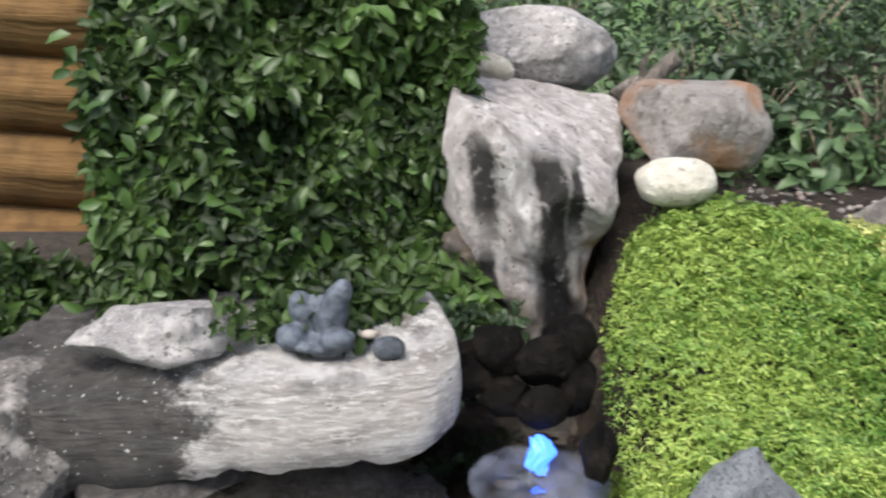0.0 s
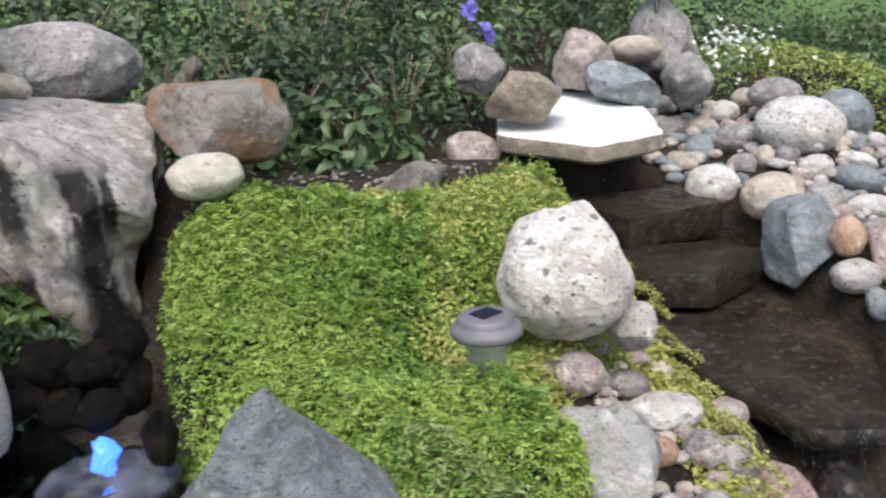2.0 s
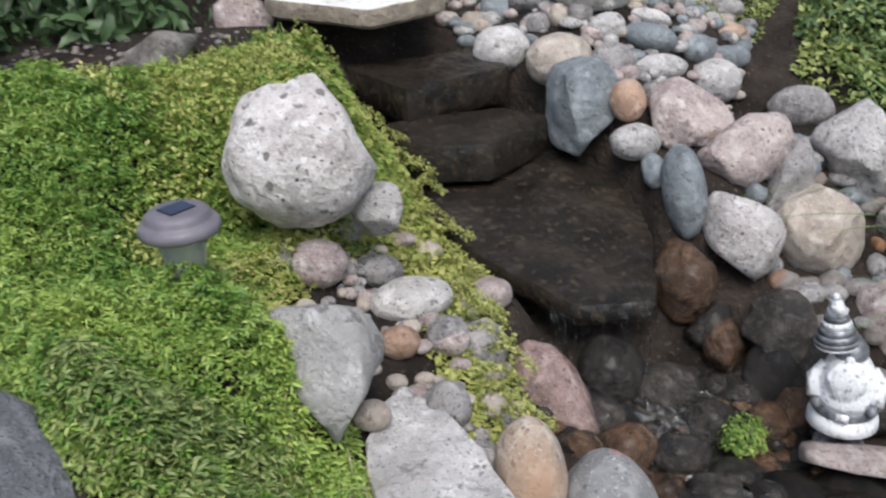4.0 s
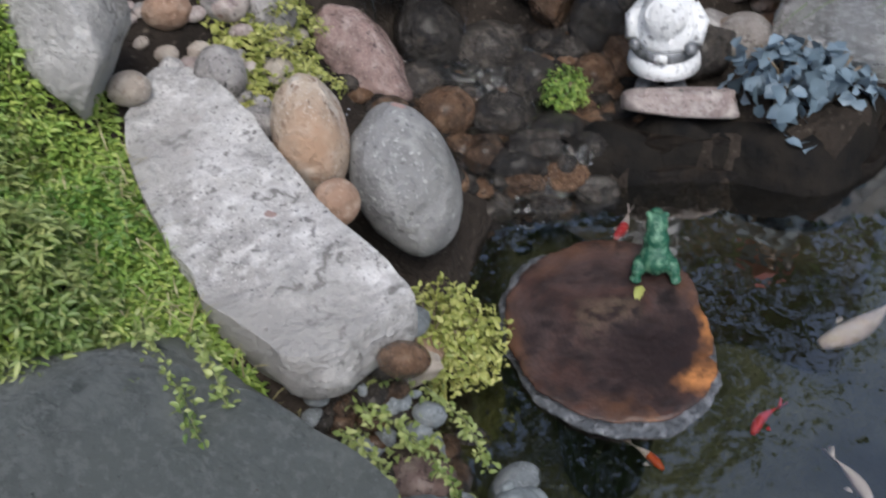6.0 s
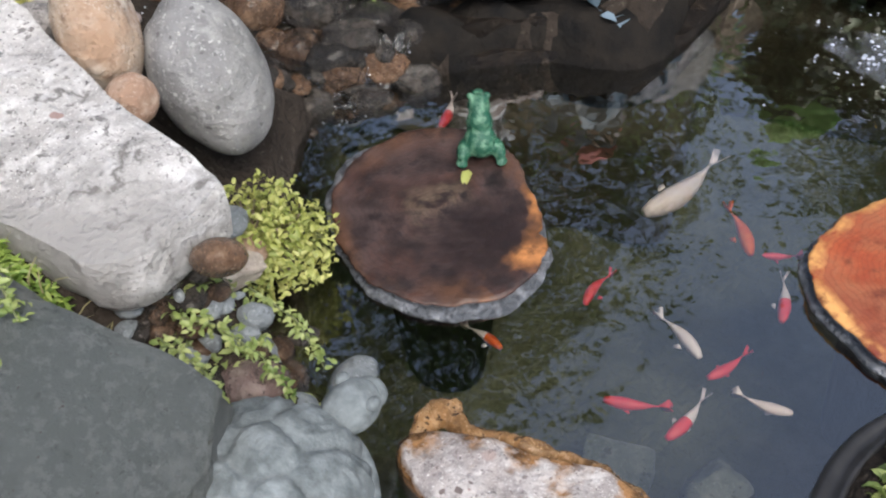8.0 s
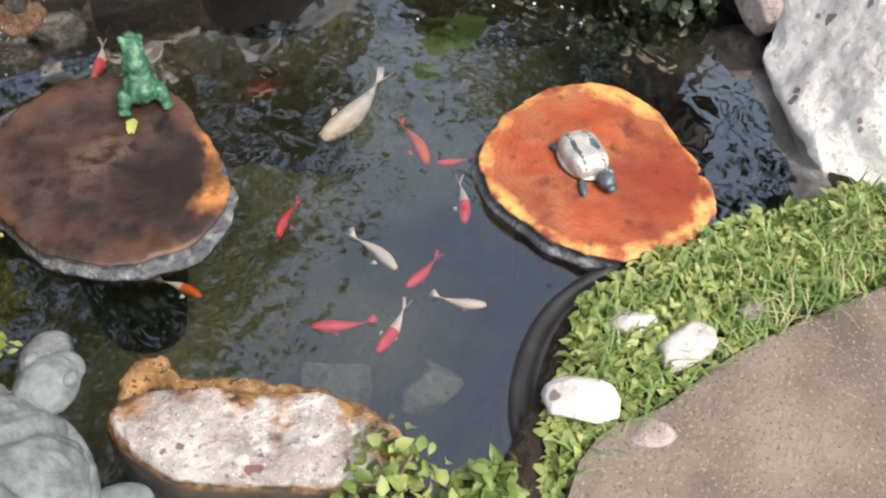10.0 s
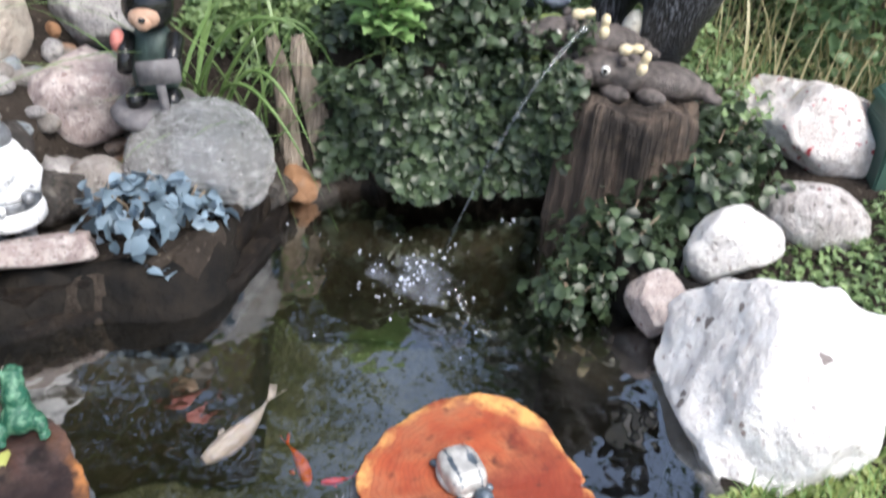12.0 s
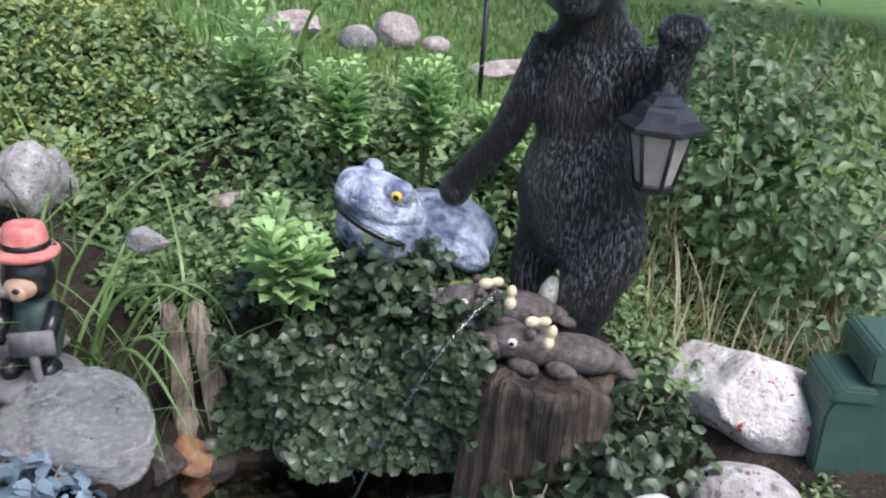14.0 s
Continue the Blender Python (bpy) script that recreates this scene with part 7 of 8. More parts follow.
for k in range(110):
    u = r.random()
    p = np.array([1.95 + .16 * r.normal() * .8, 1.38 - .42 * u])
    s = r.uniform(.002, .006)
    ball(bm, (p[0], p[1], float(max(ground_z(p[0], p[1]), 0)) + r.uniform(.0, .03)), (s, s * 1.4, s * .6), segs=6)
tagged(new("foam", bm_mesh("foam", bm, FOAM)), "white drops and foam in the cascade", "foam", kind="stuff")

# small wet pebbles of the cascade and among the stones


def gravel(name, ring, count, lo, hi, mats, label, lift=.3):
    """Loose pebbles lying on the ground inside a ring, each with its own shape."""
    v, f = sphere_rows(2)
    p = on_ground(spread(ring, count))
    for n, mat in enumerate(mats):
        mine = p[n :: len(mats)]
        verts, faces = [], []
        for k, q in enumerate(mine):
            s = rng.uniform(lo, hi) * np.array([1, rng.uniform(.6, 1), rng.uniform(.45, .75)])
            w = v * (1 + .10 * lumps(v * 1.5 + k, 7, 2))[:, None] * s / 2
            c, sn = math.cos(k * 2.4), math.sin(k * 2.4)
            w = np.column_stack([w[:, 0] * c - w[:, 1] * sn, w[:, 0] * sn + w[:, 1] * c, w[:, 2]])
            start = len(verts)
            faces += [[i + start for i in tri] for tri in f]
            verts += list(w + q + [0, 0, s[2] * lift])
        tagged(new(name, mesh_of(name, verts, faces, mat)), label, "pebbles", kind="stuff")


gravel("wet_pebbles", [(1.72, 1.48), (2.2, 1.45), (2.42, 1.2), (2.3, 1.0), (1.95, 1.02), (1.72, 1.1)], 700, .025, .085, [WD, WB, WD, WD], "small wet dark pebbles in the cascade")
gravel("pebbles", [(2.35, 2.4), (2.3, 3.0), (2.6, 3.3), (3.2, 2.9), (3.5, 2.5), (3.0, 2.1), (2.6, 2.0)], 420, .03, .09, [GR, TN, WH, BL, PK], "rounded mixed pebbles beside the stream")
gravel("pebbles", [(1.2, 1.55), (1.45, 1.9), (1.7, 1.8), (1.66, 1.3), (1.5, 1.05), (1.35, 1.1), (1.35, 1.4)], 150, .025, .06, [GR, TN, PK], "small rounded pebbles in the bank")
gravel("pebbles", [(1.12, .56), (1.25, .68), (1.45, .78), (1.5, .6), (1.4, .42), (1.22, .42)], 190, .02, .065, [WD, BL, WB], "small wet pebbles at the pond edge")
gravel("crumbs", [(.7, 2.5), (1.1, 2.4), (1.5, 2.6), (1.5, 2.95), (.9, 2.95)], 140, .008, .028, [SL, BR], "small crumbs of stone on bare soil")
gravel("pebbles", [(2.5, 1.2), (2.6, 1.9), (3.1, 1.9), (3.1, 1.2), (2.8, 1.0)], 160, .04, .1, [GR, BL, BR], "pebbles filling gaps between large stones")


def stream_sheet():
    """Thin water running over the cascade stones into the pond."""
    ring = [(1.78, 1.50), (2.16, 1.42), (2.20, 1.24), (2.14, 1.06), (2.10, .96), (1.88, .98), (1.80, 1.15), (1.74, 1.32)]
    xs, ys = np.arange(1.7, 2.26, .02), np.arange(.9, 1.56, .02)
    X, Y = np.meshgrid(xs, ys, indexing="ij")
    x, y = X.ravel(), Y.ravel()
    z = np.maximum(ground_z(x, y) + .045, .026) + .012 * lumps(np.column_stack([x * 14, y * 9, 0 * x]), 12, 3)
    keep = inside(x, y, ring) < 0
    ids = np.arange(len(x)).reshape(X.shape)
    quads = np.stack([ids[:-1, :-1], ids[1:, :-1], ids[1:, 1:], ids[:-1, 1:]], -1).reshape(-1, 4)
    quads = quads[keep[quads].all(1)]
    used = np.unique(quads)
    where = np.full(len(x), -1)
    where[used] = np.arange(len(used))
    tagged(new("water_stream", mesh_of("water_stream", np.column_stack([x, y, z])[used], where[quads], STREAM_WATER)), "thin rippling water running over dark stones", "water", kind="structure")


stream_sheet()

xs = np.linspace(-1, 1, 41)
X, Y = (q.ravel() for q in np.meshgrid(xs, xs, indexing="ij"))
R = np.hypot(X, Y) * (1 + .25 * lumps(np.column_stack([X * 2, Y * 2, 0 * X]), 5, 2))
Z = .021 + np.clip(1 - R, 0, 1) * (.010 + .022 * np.abs(lumps(np.column_stack([X * 7, Y * 7, 0 * X]), 9, 3)))
ids = np.arange(41 * 41).reshape(41, 41)
quads = np.stack([ids[:-1, :-1], ids[1:, :-1], ids[1:, 1:], ids[:-1, 1:]], -1).reshape(-1, 4)
quads = quads[(R[quads] < 1).all(1)]
tagged(new("boil", mesh_of("boil", np.column_stack([2.83 + .10 * X, .26 + .12 * Y, .021 + .55 * (Z - .021)]), quads, SPRAY)), "churned bluish water where the jet lands", "splash", kind="stuff")

# ---- plants ----


def cushion(name, ring, count, size, mat, label, category, height=.05, lump=9.0, wide=.55, seed=1, upward=1.3):
    """A low cover of small leaves over the ground inside a ring, in soft lumps."""
    p = spread(ring, count)
    base = on_ground(p)
    swell = .55 + .45 * lumps(base * lump * np.array([1, 1, .3]), seed, 3)
    edge = np.clip(-inside(p[:, 0], p[:, 1], ring) / .10, .15, 1)
    z = rng.uniform(.25, 1, len(p)) ** .6 * height * np.clip(swell, .15, 1.2) * edge
    at = base + np.column_stack([0 * z, 0 * z, z])
    normal = rng.normal(size=at.shape) * .75 + np.array([0, 0, upward])
    return stuff(name, leaf_mesh(name, at, normal, size * rng.uniform(.6, 1.3, len(at)), mat, wide), label, category)


MOUND = [(.345, 1.60), (.355, 1.85), (.365, 2.12), (.42, 2.24), (.66, 2.46), (1.0, 2.38), (1.3, 2.46), (1.62, 2.62), (1.80, 2.50), (1.80, 2.2), (1.74, 1.95), (1.58, 1.88), (1.40, 1.76), (1.24, 1.66), (1.14, 1.58), (1.09, 1.42), (1.09, 1.2), (1.145, 1.0), (1.14, .80), (1.10, .68), (.86, .64), (.70, .95), (.58, 1.35)]
cushion("moss", MOUND, 80000, .013, MOSS, "bright yellow-green moss covering a mound", "moss", .085, 11.0)


def whorls(name, ring, count, size, mat, label, category, height, lump, leaves=6, seed=1, rise=.55, wide=.42):
    """Upright shoots seen as little stars: rings of narrow leaves at the tips, in soft lumps."""
    p = spread(ring, count)
    base = on_ground(p)
    swell = .55 + .5 * lumps(base * lump * np.array([1, 1, .3]), seed, 3)
    edge = np.clip(-inside(p[:, 0], p[:, 1], ring) / .08, .1, 1)
    lift = height * np.clip(swell, .12, 1.3) * edge * rng.uniform(.75, 1.1, len(p))
    tip = base + np.column_stack([0 * lift, 0 * lift, lift]) + rng.normal(size=base.shape) * [.006, .006, .004]
    axis = rng.normal(size=tip.shape) * .35 + [0, 0, 1]
    turn = rng.uniform(0, 6.28, len(p))
    at, ways, ups = [], [], []
    for k in range(leaves):
        a = turn + 2 * np.pi * k / leaves
        way = np.column_stack([np.cos(a), np.sin(a), 0 * a + rise * (1.0 if k % 2 else .4)])
        at.append(tip - axis * (size * .35 * (k % 2))), ways.append(way), ups.append(axis + .15 * way)
    at, ways, ups = (np.concatenate(q) for q in (at, ways, ups))
    return stuff(name, leaf_mesh(name, at, ups, size * rng.uniform(.7, 1.3, len(at)), mat, wide, .15, ways), label, category)


whorls("moss_shoots", MOUND, 15500, .0135, MOSS, "small star-shaped shoots of bright moss", "moss", .10, 11.0)
whorls("moss_shoots", [(1.15, 1.9), (1.35, 2.45), (1.62, 2.62), (1.80, 2.50), (1.80, 2.2), (1.74, 1.95), (1.56, 1.84), (1.40, 1.74), (1.24, 1.62), (1.1, 1.45), (1.0, 1.7)], 3600, .0145, YELLOW, "yellow-green star-shaped shoots near the stream", "moss", .105, 11.0)
whorls("stonecrop", [(.62, 1.3), (.8, 1.25), (1.06, 1.2), (1.06, .82), (1.0, .66), (.86, .64), (.70, .95)], 1900, .019, CLOVER, "taller green shoots at the mound's near edge", "plant", .12, 9.0, 7, 5, .8, .36)
cushion("creeper", [(1.45, 1.98), (1.75, 2.45), (1.95, 2.45), (1.86, 2.1), (1.86, 1.85), (1.76, 1.70), (1.56, 1.78)], 6500, .022, YELLOW, "yellow-green creeper hanging over the stream edge", "creeper", .07)
cushion("creeper", [(1.38, 1.15), (1.50, 1.62), (1.66, 1.72), (1.74, 1.55), (1.60, 1.30), (1.50, 1.12)], 2200, .022, YELLOW, "yellow-green creeper growing between river stones", "creeper", .05)
cushion("trailing_plant", [(.95, .72), (1.06, .78), (1.12, .62), (1.22, .52), (1.2, .46), (1.05, .58)], 1300, .024, CLOVER, "trailing green plant over the slate", "plant", .08)
cushion("clover", [(1.46, -.36), (1.70, -.27), (1.95, -.235), (2.10, -.30), (2.24, -.40), (2.45, -.56), (2.75, -.86), (2.5, -.90), (2.2, -.66), (1.98, -.50), (1.72, -.40)], 6200, .024, CLOVER, "green clover along the pond's edge", "clover", .05)
cushion("clover", [(1.20, -.10), (1.28, .02), (1.45, -.02), (1.62, -.20), (1.50, -.32), (1.30, -.25)], 1800, .019, CLOVER, "green clover behind the pond rock", "clover", .07)
cushion("weeds", [(2.95, -.62), (3.3, -.50), (3.7, -.75), (3.4, -1.0), (2.9, -.95)], 1500, .025, COVER, "low weeds between white boulders", "weeds", .07)
cushion("ground_cover", [(3.35, .75), (3.6, 2.4), (4.6, 2.9), (5.0, 1.0), (4.6, .1), (3.95, .1), (3.6, .55)], 15000, .046, COVER, "dense green ground cover in the flower bed", "ground cover", .14, 5.0)
cushion("ground_cover", [(3.5, 1.6), (3.4, 2.2), (4.3, 3.0), (5.0, 3.2), (4.8, 2.0), (4.2, 1.6)], 7000, .034, BEDLEAF, "yellow-green ground cover behind the stones", "ground cover", .16, 5.0)
cushion("ground_cover", [(2.9, 2.7), (3.1, 3.6), (4.2, 3.8), (4.0, 2.8), (3.4, 2.4)], 9000, .02, BEDLEAF, "bright green ground cover behind the pebbles", "ground cover", .10, 6.0)
cushion("ground_cover", [(3.75, -.1), (4.1, .2), (5.0, .1), (5.0, -1.2), (4.2, -.6), (3.8, -.4)], 6000, .03, COVER, "straggling green plants beside the bear", "ground cover", .14, 5.0)


def curtain(name, a, b, low, high, count, size, mat, label, category, depth=.10, wide=.75, lean=0.0, seed=2, front=None):
    """Leaves hanging before a bank, from a to b on the plan, facing out to its right side."""
    a, b = np.array(a), np.array(b)
    u, w = rng.uniform(0, 1, count), rng.uniform(0, 1, count)
    p = a + u[:, None] * (b - a)
    way = (b - a) / np.linalg.norm(b - a)
    out = np.array([way[1], -way[0]])
    z = low + w * (high * np.clip(.93 + .14 * lumps(np.column_stack([p * 5, 0 * u]), seed + 4, 2), .7, 1.05) - low)
    rough = np.column_stack([p * 6, z * 6])
    d = depth * (.5 + .8 * lumps(rough, seed, 2)) - rng.uniform(0, .05, count) - lean * w
    at = np.column_stack([p + out * d[:, None], z])
    normal = rng.normal(size=at.shape) * .75 + np.array([out[0], out[1], .7])
    along = rng.normal(size=at.shape) * .9 + np.array([out[0] * .4, out[1] * .4, -.45])
    return leaf_mesh(name, at, normal, size * rng.uniform(.6, 1.25, count), mat, wide, along=along, blunt=mat is AJUGA)


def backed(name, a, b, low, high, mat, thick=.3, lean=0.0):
    """A plain soil-coloured block behind a curtain of leaves; it closes the gaps."""
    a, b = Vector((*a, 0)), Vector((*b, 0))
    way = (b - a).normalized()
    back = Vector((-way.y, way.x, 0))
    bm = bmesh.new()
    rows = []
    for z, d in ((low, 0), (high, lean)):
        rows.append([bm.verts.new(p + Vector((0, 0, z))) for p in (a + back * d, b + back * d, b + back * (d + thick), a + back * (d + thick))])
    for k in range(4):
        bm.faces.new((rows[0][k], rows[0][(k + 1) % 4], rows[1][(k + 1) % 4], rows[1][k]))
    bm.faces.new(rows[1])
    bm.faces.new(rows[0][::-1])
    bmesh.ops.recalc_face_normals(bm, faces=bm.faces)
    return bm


# the hedge over the upper basin
hedge = thing("hedge", (-.6, 2.2, .9), "dense dark green leafy hedge hanging over a ledge", "hedge")
hedge.location = (0, 0, 0)
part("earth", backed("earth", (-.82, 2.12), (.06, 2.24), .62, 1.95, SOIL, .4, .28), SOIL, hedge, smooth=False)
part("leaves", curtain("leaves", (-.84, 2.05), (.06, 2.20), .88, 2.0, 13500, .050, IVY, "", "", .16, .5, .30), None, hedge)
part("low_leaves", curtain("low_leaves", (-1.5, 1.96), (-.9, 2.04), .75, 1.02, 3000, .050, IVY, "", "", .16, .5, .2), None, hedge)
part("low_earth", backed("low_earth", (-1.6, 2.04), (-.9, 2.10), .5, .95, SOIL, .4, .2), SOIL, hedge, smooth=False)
part("young_leaves", curtain("young_leaves", (-.86, 2.0), (.04, 2.16), .92, 1.98, 420, .052, YOUNG, "", "", .17, .52, .28), None, hedge, "lighter young leaves")
part("trailing_leaves", curtain("trailing_leaves", (-.15, 1.95), (.08, 2.16), .72, 1.05, 700, .03, DEEP, "", "", .1, .5), None, hedge)
part("drooping_leaves", curtain("drooping_leaves", (-.62, 1.84), (-.08, 1.92), .90, 1.12, 700, .045, IVY, "", "", .10, .5), None, hedge)
part("hanging_leaves", curtain("hanging_leaves", (-.50, 1.72), (-.16, 1.74), .955, 1.08, 90, .042, IVY, "", "", .03, .5), None, hedge)

# the leafy bank at the back of the pond
bank = thing("leafy_bank", (0, 0, 0), "dark round-leaved plants hanging over the pond's back", "hedge")
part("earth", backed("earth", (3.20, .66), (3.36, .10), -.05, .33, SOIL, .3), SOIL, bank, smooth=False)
part("leaves", curtain("leaves", (3.14, .68), (3.34, .05), .085, .45, 4600, .033, AJUGA, "", "", .16, .95), None, bank)
p = spread([(3.15, .75), (3.35, .05), (3.62, .12), (3.55, .75)], 2200)
part("crown_leaves", leaf_mesh("crown_leaves", np.column_stack([p, .40 + rng.uniform(0, .1, len(p)) + .03 * lumps(np.column_stack([p * 8, p[:, 0]]), 4)]), rng.normal(size=(len(p), 3)) * .6 + [0, 0, 1.1], .036 * rng.uniform(.6, 1.2, len(p)), AJUGA, .8), None, bank)


def clump(name, at, radius, height, count, size, mat, label, category, wide=.7, seed=1, stems=6):
    """A loose bush: leaves in a rounded, uneven crown on thin stems."""
    bush = thing(name, at, label, category)
    d = rng.normal(size=(count, 3))
    d /= np.linalg.norm(d, axis=1, keepdims=True)
    d[:, 2] = np.abs(d[:, 2])
    r = rng.uniform(.35, 1, count) ** .5 * np.clip(1 + .55 * lumps(d * 2.6, seed, 3), .5, 1.2)
    pts = d * r[:, None] * np.array([radius, radius, height])
    part("leaves", leaf_mesh("leaves", pts, d + rng.normal(size=d.shape) * .6 + [0, 0, .4], size * rng.uniform(.6, 1.3, count), mat, wide), None, bush)
    for k in range(stems):
        bm = bmesh.new()
        a = 2 * math.pi * k / stems + seed
        q = (radius * .5 * math.cos(a), radius * .5 * math.sin(a), height * .8)
        tube(bm, [(0.1 * q[0], .1 * q[1], -.05), (.4 * q[0], .4 * q[1], height * .45), q], [.006, .004, .002], 5)
        part("branch", bm, TWIG, bush)
    return bush


clump("grey_leaved_plant", (2.51, .82, .18), .12, .12, 120, .048, BLUE, "blue-grey fleshy plant hanging over the pond", "plant", .75, 1)
clump("grey_leaved_plant", (2.61, .76, .15), .10, .10, 90, .046, BLUE, "blue-grey fleshy plant beside the silver rock", "plant", .75, 2)
clump("ivy", (3.10, -.17, .04), .17, .20, 420, .036, AJUGA, "dark ivy at the foot of a stump", "ivy", .8, 3)
clump("ivy", (3.36, -.30, .12), .20, .24, 520, .04, AJUGA, "dark ivy beside a weathered stump", "ivy", .8, 4)
clump("ivy", (2.93, -.12, .0), .12, .14, 220, .034, AJUGA, "dark ivy overhanging the water", "ivy", .8, 5)
clump("shrub", (4.7, -.30, .45), .5, .75, 2300, .050, SHRUB, "loose green shrub with serrated leaves", "shrub", .6, 6, 14)
clump("shrub", (4.35, -.65, .3), .35, .45, 900, .046, SHRUB, "low green shrub beside the bear", "shrub", .6, 7, 10)
for k, (x, y, z, r, h) in enumerate([(.2, 4.3, 1.0, .9, .9), (1.3, 4.2, 1.0, .7, .75), (2.3, 4.9, 1.1, .9, .8), (-.9, 3.9, 1.0, .8, 1.2), (3.6, 4.9, 1.1, 1.0, .7), (-.3, 5.6, 1.2, 1.2, 1.3), (1.2, 5.7, 1.2, 1.2, 1.2), (2.6, 6.0, 1.25, 1.1, 1.1)]):
    clump("background_plant", (x, y, z), r, h, int(2300 * r), (.06, .045, .075)[k % 3], DEEP, "dark green leafy plants behind the rocks", "plant", (.45, .6, .35)[k % 3], 20 + k, 14)
for k, (x, y, z, r, h, n) in enumerate([(1.0, 3.45, .95, .36, .40, 620), (.72, 3.08, 1.0, .26, .30, 420), (1.42, 3.25, .98, .30, .44, 520), (1.18, 3.1, .97, .22, .26, 300), (.9, 3.7, 1.0, .3, .5, 420)]):
    clump("bed_weed", (x, y, z), r, h, n, (.075, .055, .045)[k % 3], (DEEP, SHADE_WEED)[k % 2], "loose dark green weeds over bare soil", "plant", (.5, .62, .34)[k % 3], 70 + k, 9)
clump("white_flower_plant", (2.95, 3.25, 1.05), .16, .2, 500, .03, GRASS, "small plant dotted with white flowers", "flower", .3, 30)
p = rng.normal(size=(160, 3)) * [.10, .10, .06] + [2.95, 3.22, 1.24]
stuff("white_flowers", leaf_mesh("white_flowers", p, rng.normal(size=p.shape) + [0, -.5, 1], .022, PETAL, .9), "small white blossoms", "flower")


def sedum(at, height, stems, seed):
    """A fleshy plant: upright stems with whorls of broad leaves."""
    r = np.random.default_rng(seed)
    plant = thing("sedum", at, "bright light green fleshy-leaved plant", "plant", "sedum plants")
    places, normals, ways, sizes = [], [], [], []
    for s in range(stems):
        a, lean = 6.28 * s / stems + r.uniform(-.4, .4), r.uniform(.08, .34)
        top = Vector((math.cos(a) * lean * height, math.sin(a) * lean * height, height * r.uniform(.70, 1.1)))
        bm = bmesh.new()
        tube(bm, [(0, 0, -.06), top * .5 + Vector((0, 0, .01)), top], [.005, .004, .003], 6)
        part("stem", bm, STEM, plant)
        for k in range(8):
            u = .30 + .70 * k / 7
            for j in range(4):
                b = j * 1.571 + k * .785 + a
                rise = .25 + 1.5 * max(0, u - .45) + r.uniform(-.12, .12)
                places.append(np.array(top * u))
                ways.append(np.array([math.cos(b), math.sin(b), rise]))
                normals.append(np.array([-math.cos(b) * rise, -math.sin(b) * rise, 1.0]))
                sizes.append(.088 * r.uniform(.8, 1.15) * (1 - .45 * max(0, u - .7) / .3))
    part("leaves", leaf_mesh("leaves", np.array(places), np.array(normals), np.array(sizes), SEDUM, .50, .12, np.array(ways), blunt=True), None, plant)


sedum((3.218, 0.548, 0.398), .27, 6, 1)
sedum((3.98, .86, .58), .32, 7, 2)
sedum((4.08, .62, .60), .32, 7, 3)
sedum((4.15, 1.35, .62), .36, 6, 4)
sedum((4.2, .42, .6), .2, 5, 5)

# reeds beside the little bear, and tufts of grass
for (x, y, z, n, h, w) in [(3.0, 1.02, .22, 10, .66, .013), (3.12, 1.25, .30, 9, .7, .012), (2.96, .90, .14, 9, .5, .008), (3.05, .86, .16, 8, .55, .008), (2.93, .80, .10, 8, .62, .012), (2.90, .98, .20, 7, .75, .010), (3.10, 1.42, .35, 10, .75, .009), (3.35, 1.55, .42, 9, .6, .008), (3.30, .98, .32, 8, .5, .009), (4.9, 1.75, .65, 16, .5, .03), (5.0, 1.1, .62, 14, .35, .028)]:
    at = np.array([x, y, z - .08]) + rng.normal(size=(n, 3)) * [.04, .04, 0]
    stuff("reeds", blades_mesh("reeds", at, h * rng.uniform(.6, 1.15, n), w, REED, 1.1, 9), "tuft of long arching green reeds", "reeds")
p = spread([(3.9, -.9), (3.75, -.1), (4.2, .2), (4.9, -.6), (4.4, -1.1)], 420)
stuff("dry_grass", blades_mesh("dry_grass", on_ground(p), rng.uniform(.15, .42, len(p)), .006, STRAW, .6, 5), "straggling dry grass beside the bear", "grass")
p = spread([(1.0, .65), (1.1, 1.0), (1.0, 1.2), (.8, .9)], 160)
stuff("grass_tufts", blades_mesh("grass_tufts", on_ground(p), rng.uniform(.04, .10, len(p)), .004, GRASS, .9, 4), "thin grass among the moss", "grass")
p = spread([(2.3, -.52), (2.45, -.58), (2.9, -.85), (2.6, -.95), (2.3, -.7)], 500)
stuff("grass_tufts", blades_mesh("grass_tufts", on_ground(p), rng.uniform(.03, .08, len(p)), .004, GRASS, .7, 4), "fresh grass at the foot of the white boulder", "grass")
p = spread([(4.9, -2.5), (4.9, 4.2), (9.0, 5.5), (9.5, -3.5)], 26000)
stuff("lawn", blades_mesh("lawn", on_ground(p, -.01), rng.uniform(.04, .09, len(p)), .012, GRASS, .5, 2), "mown green lawn behind the flower bed", "lawn")


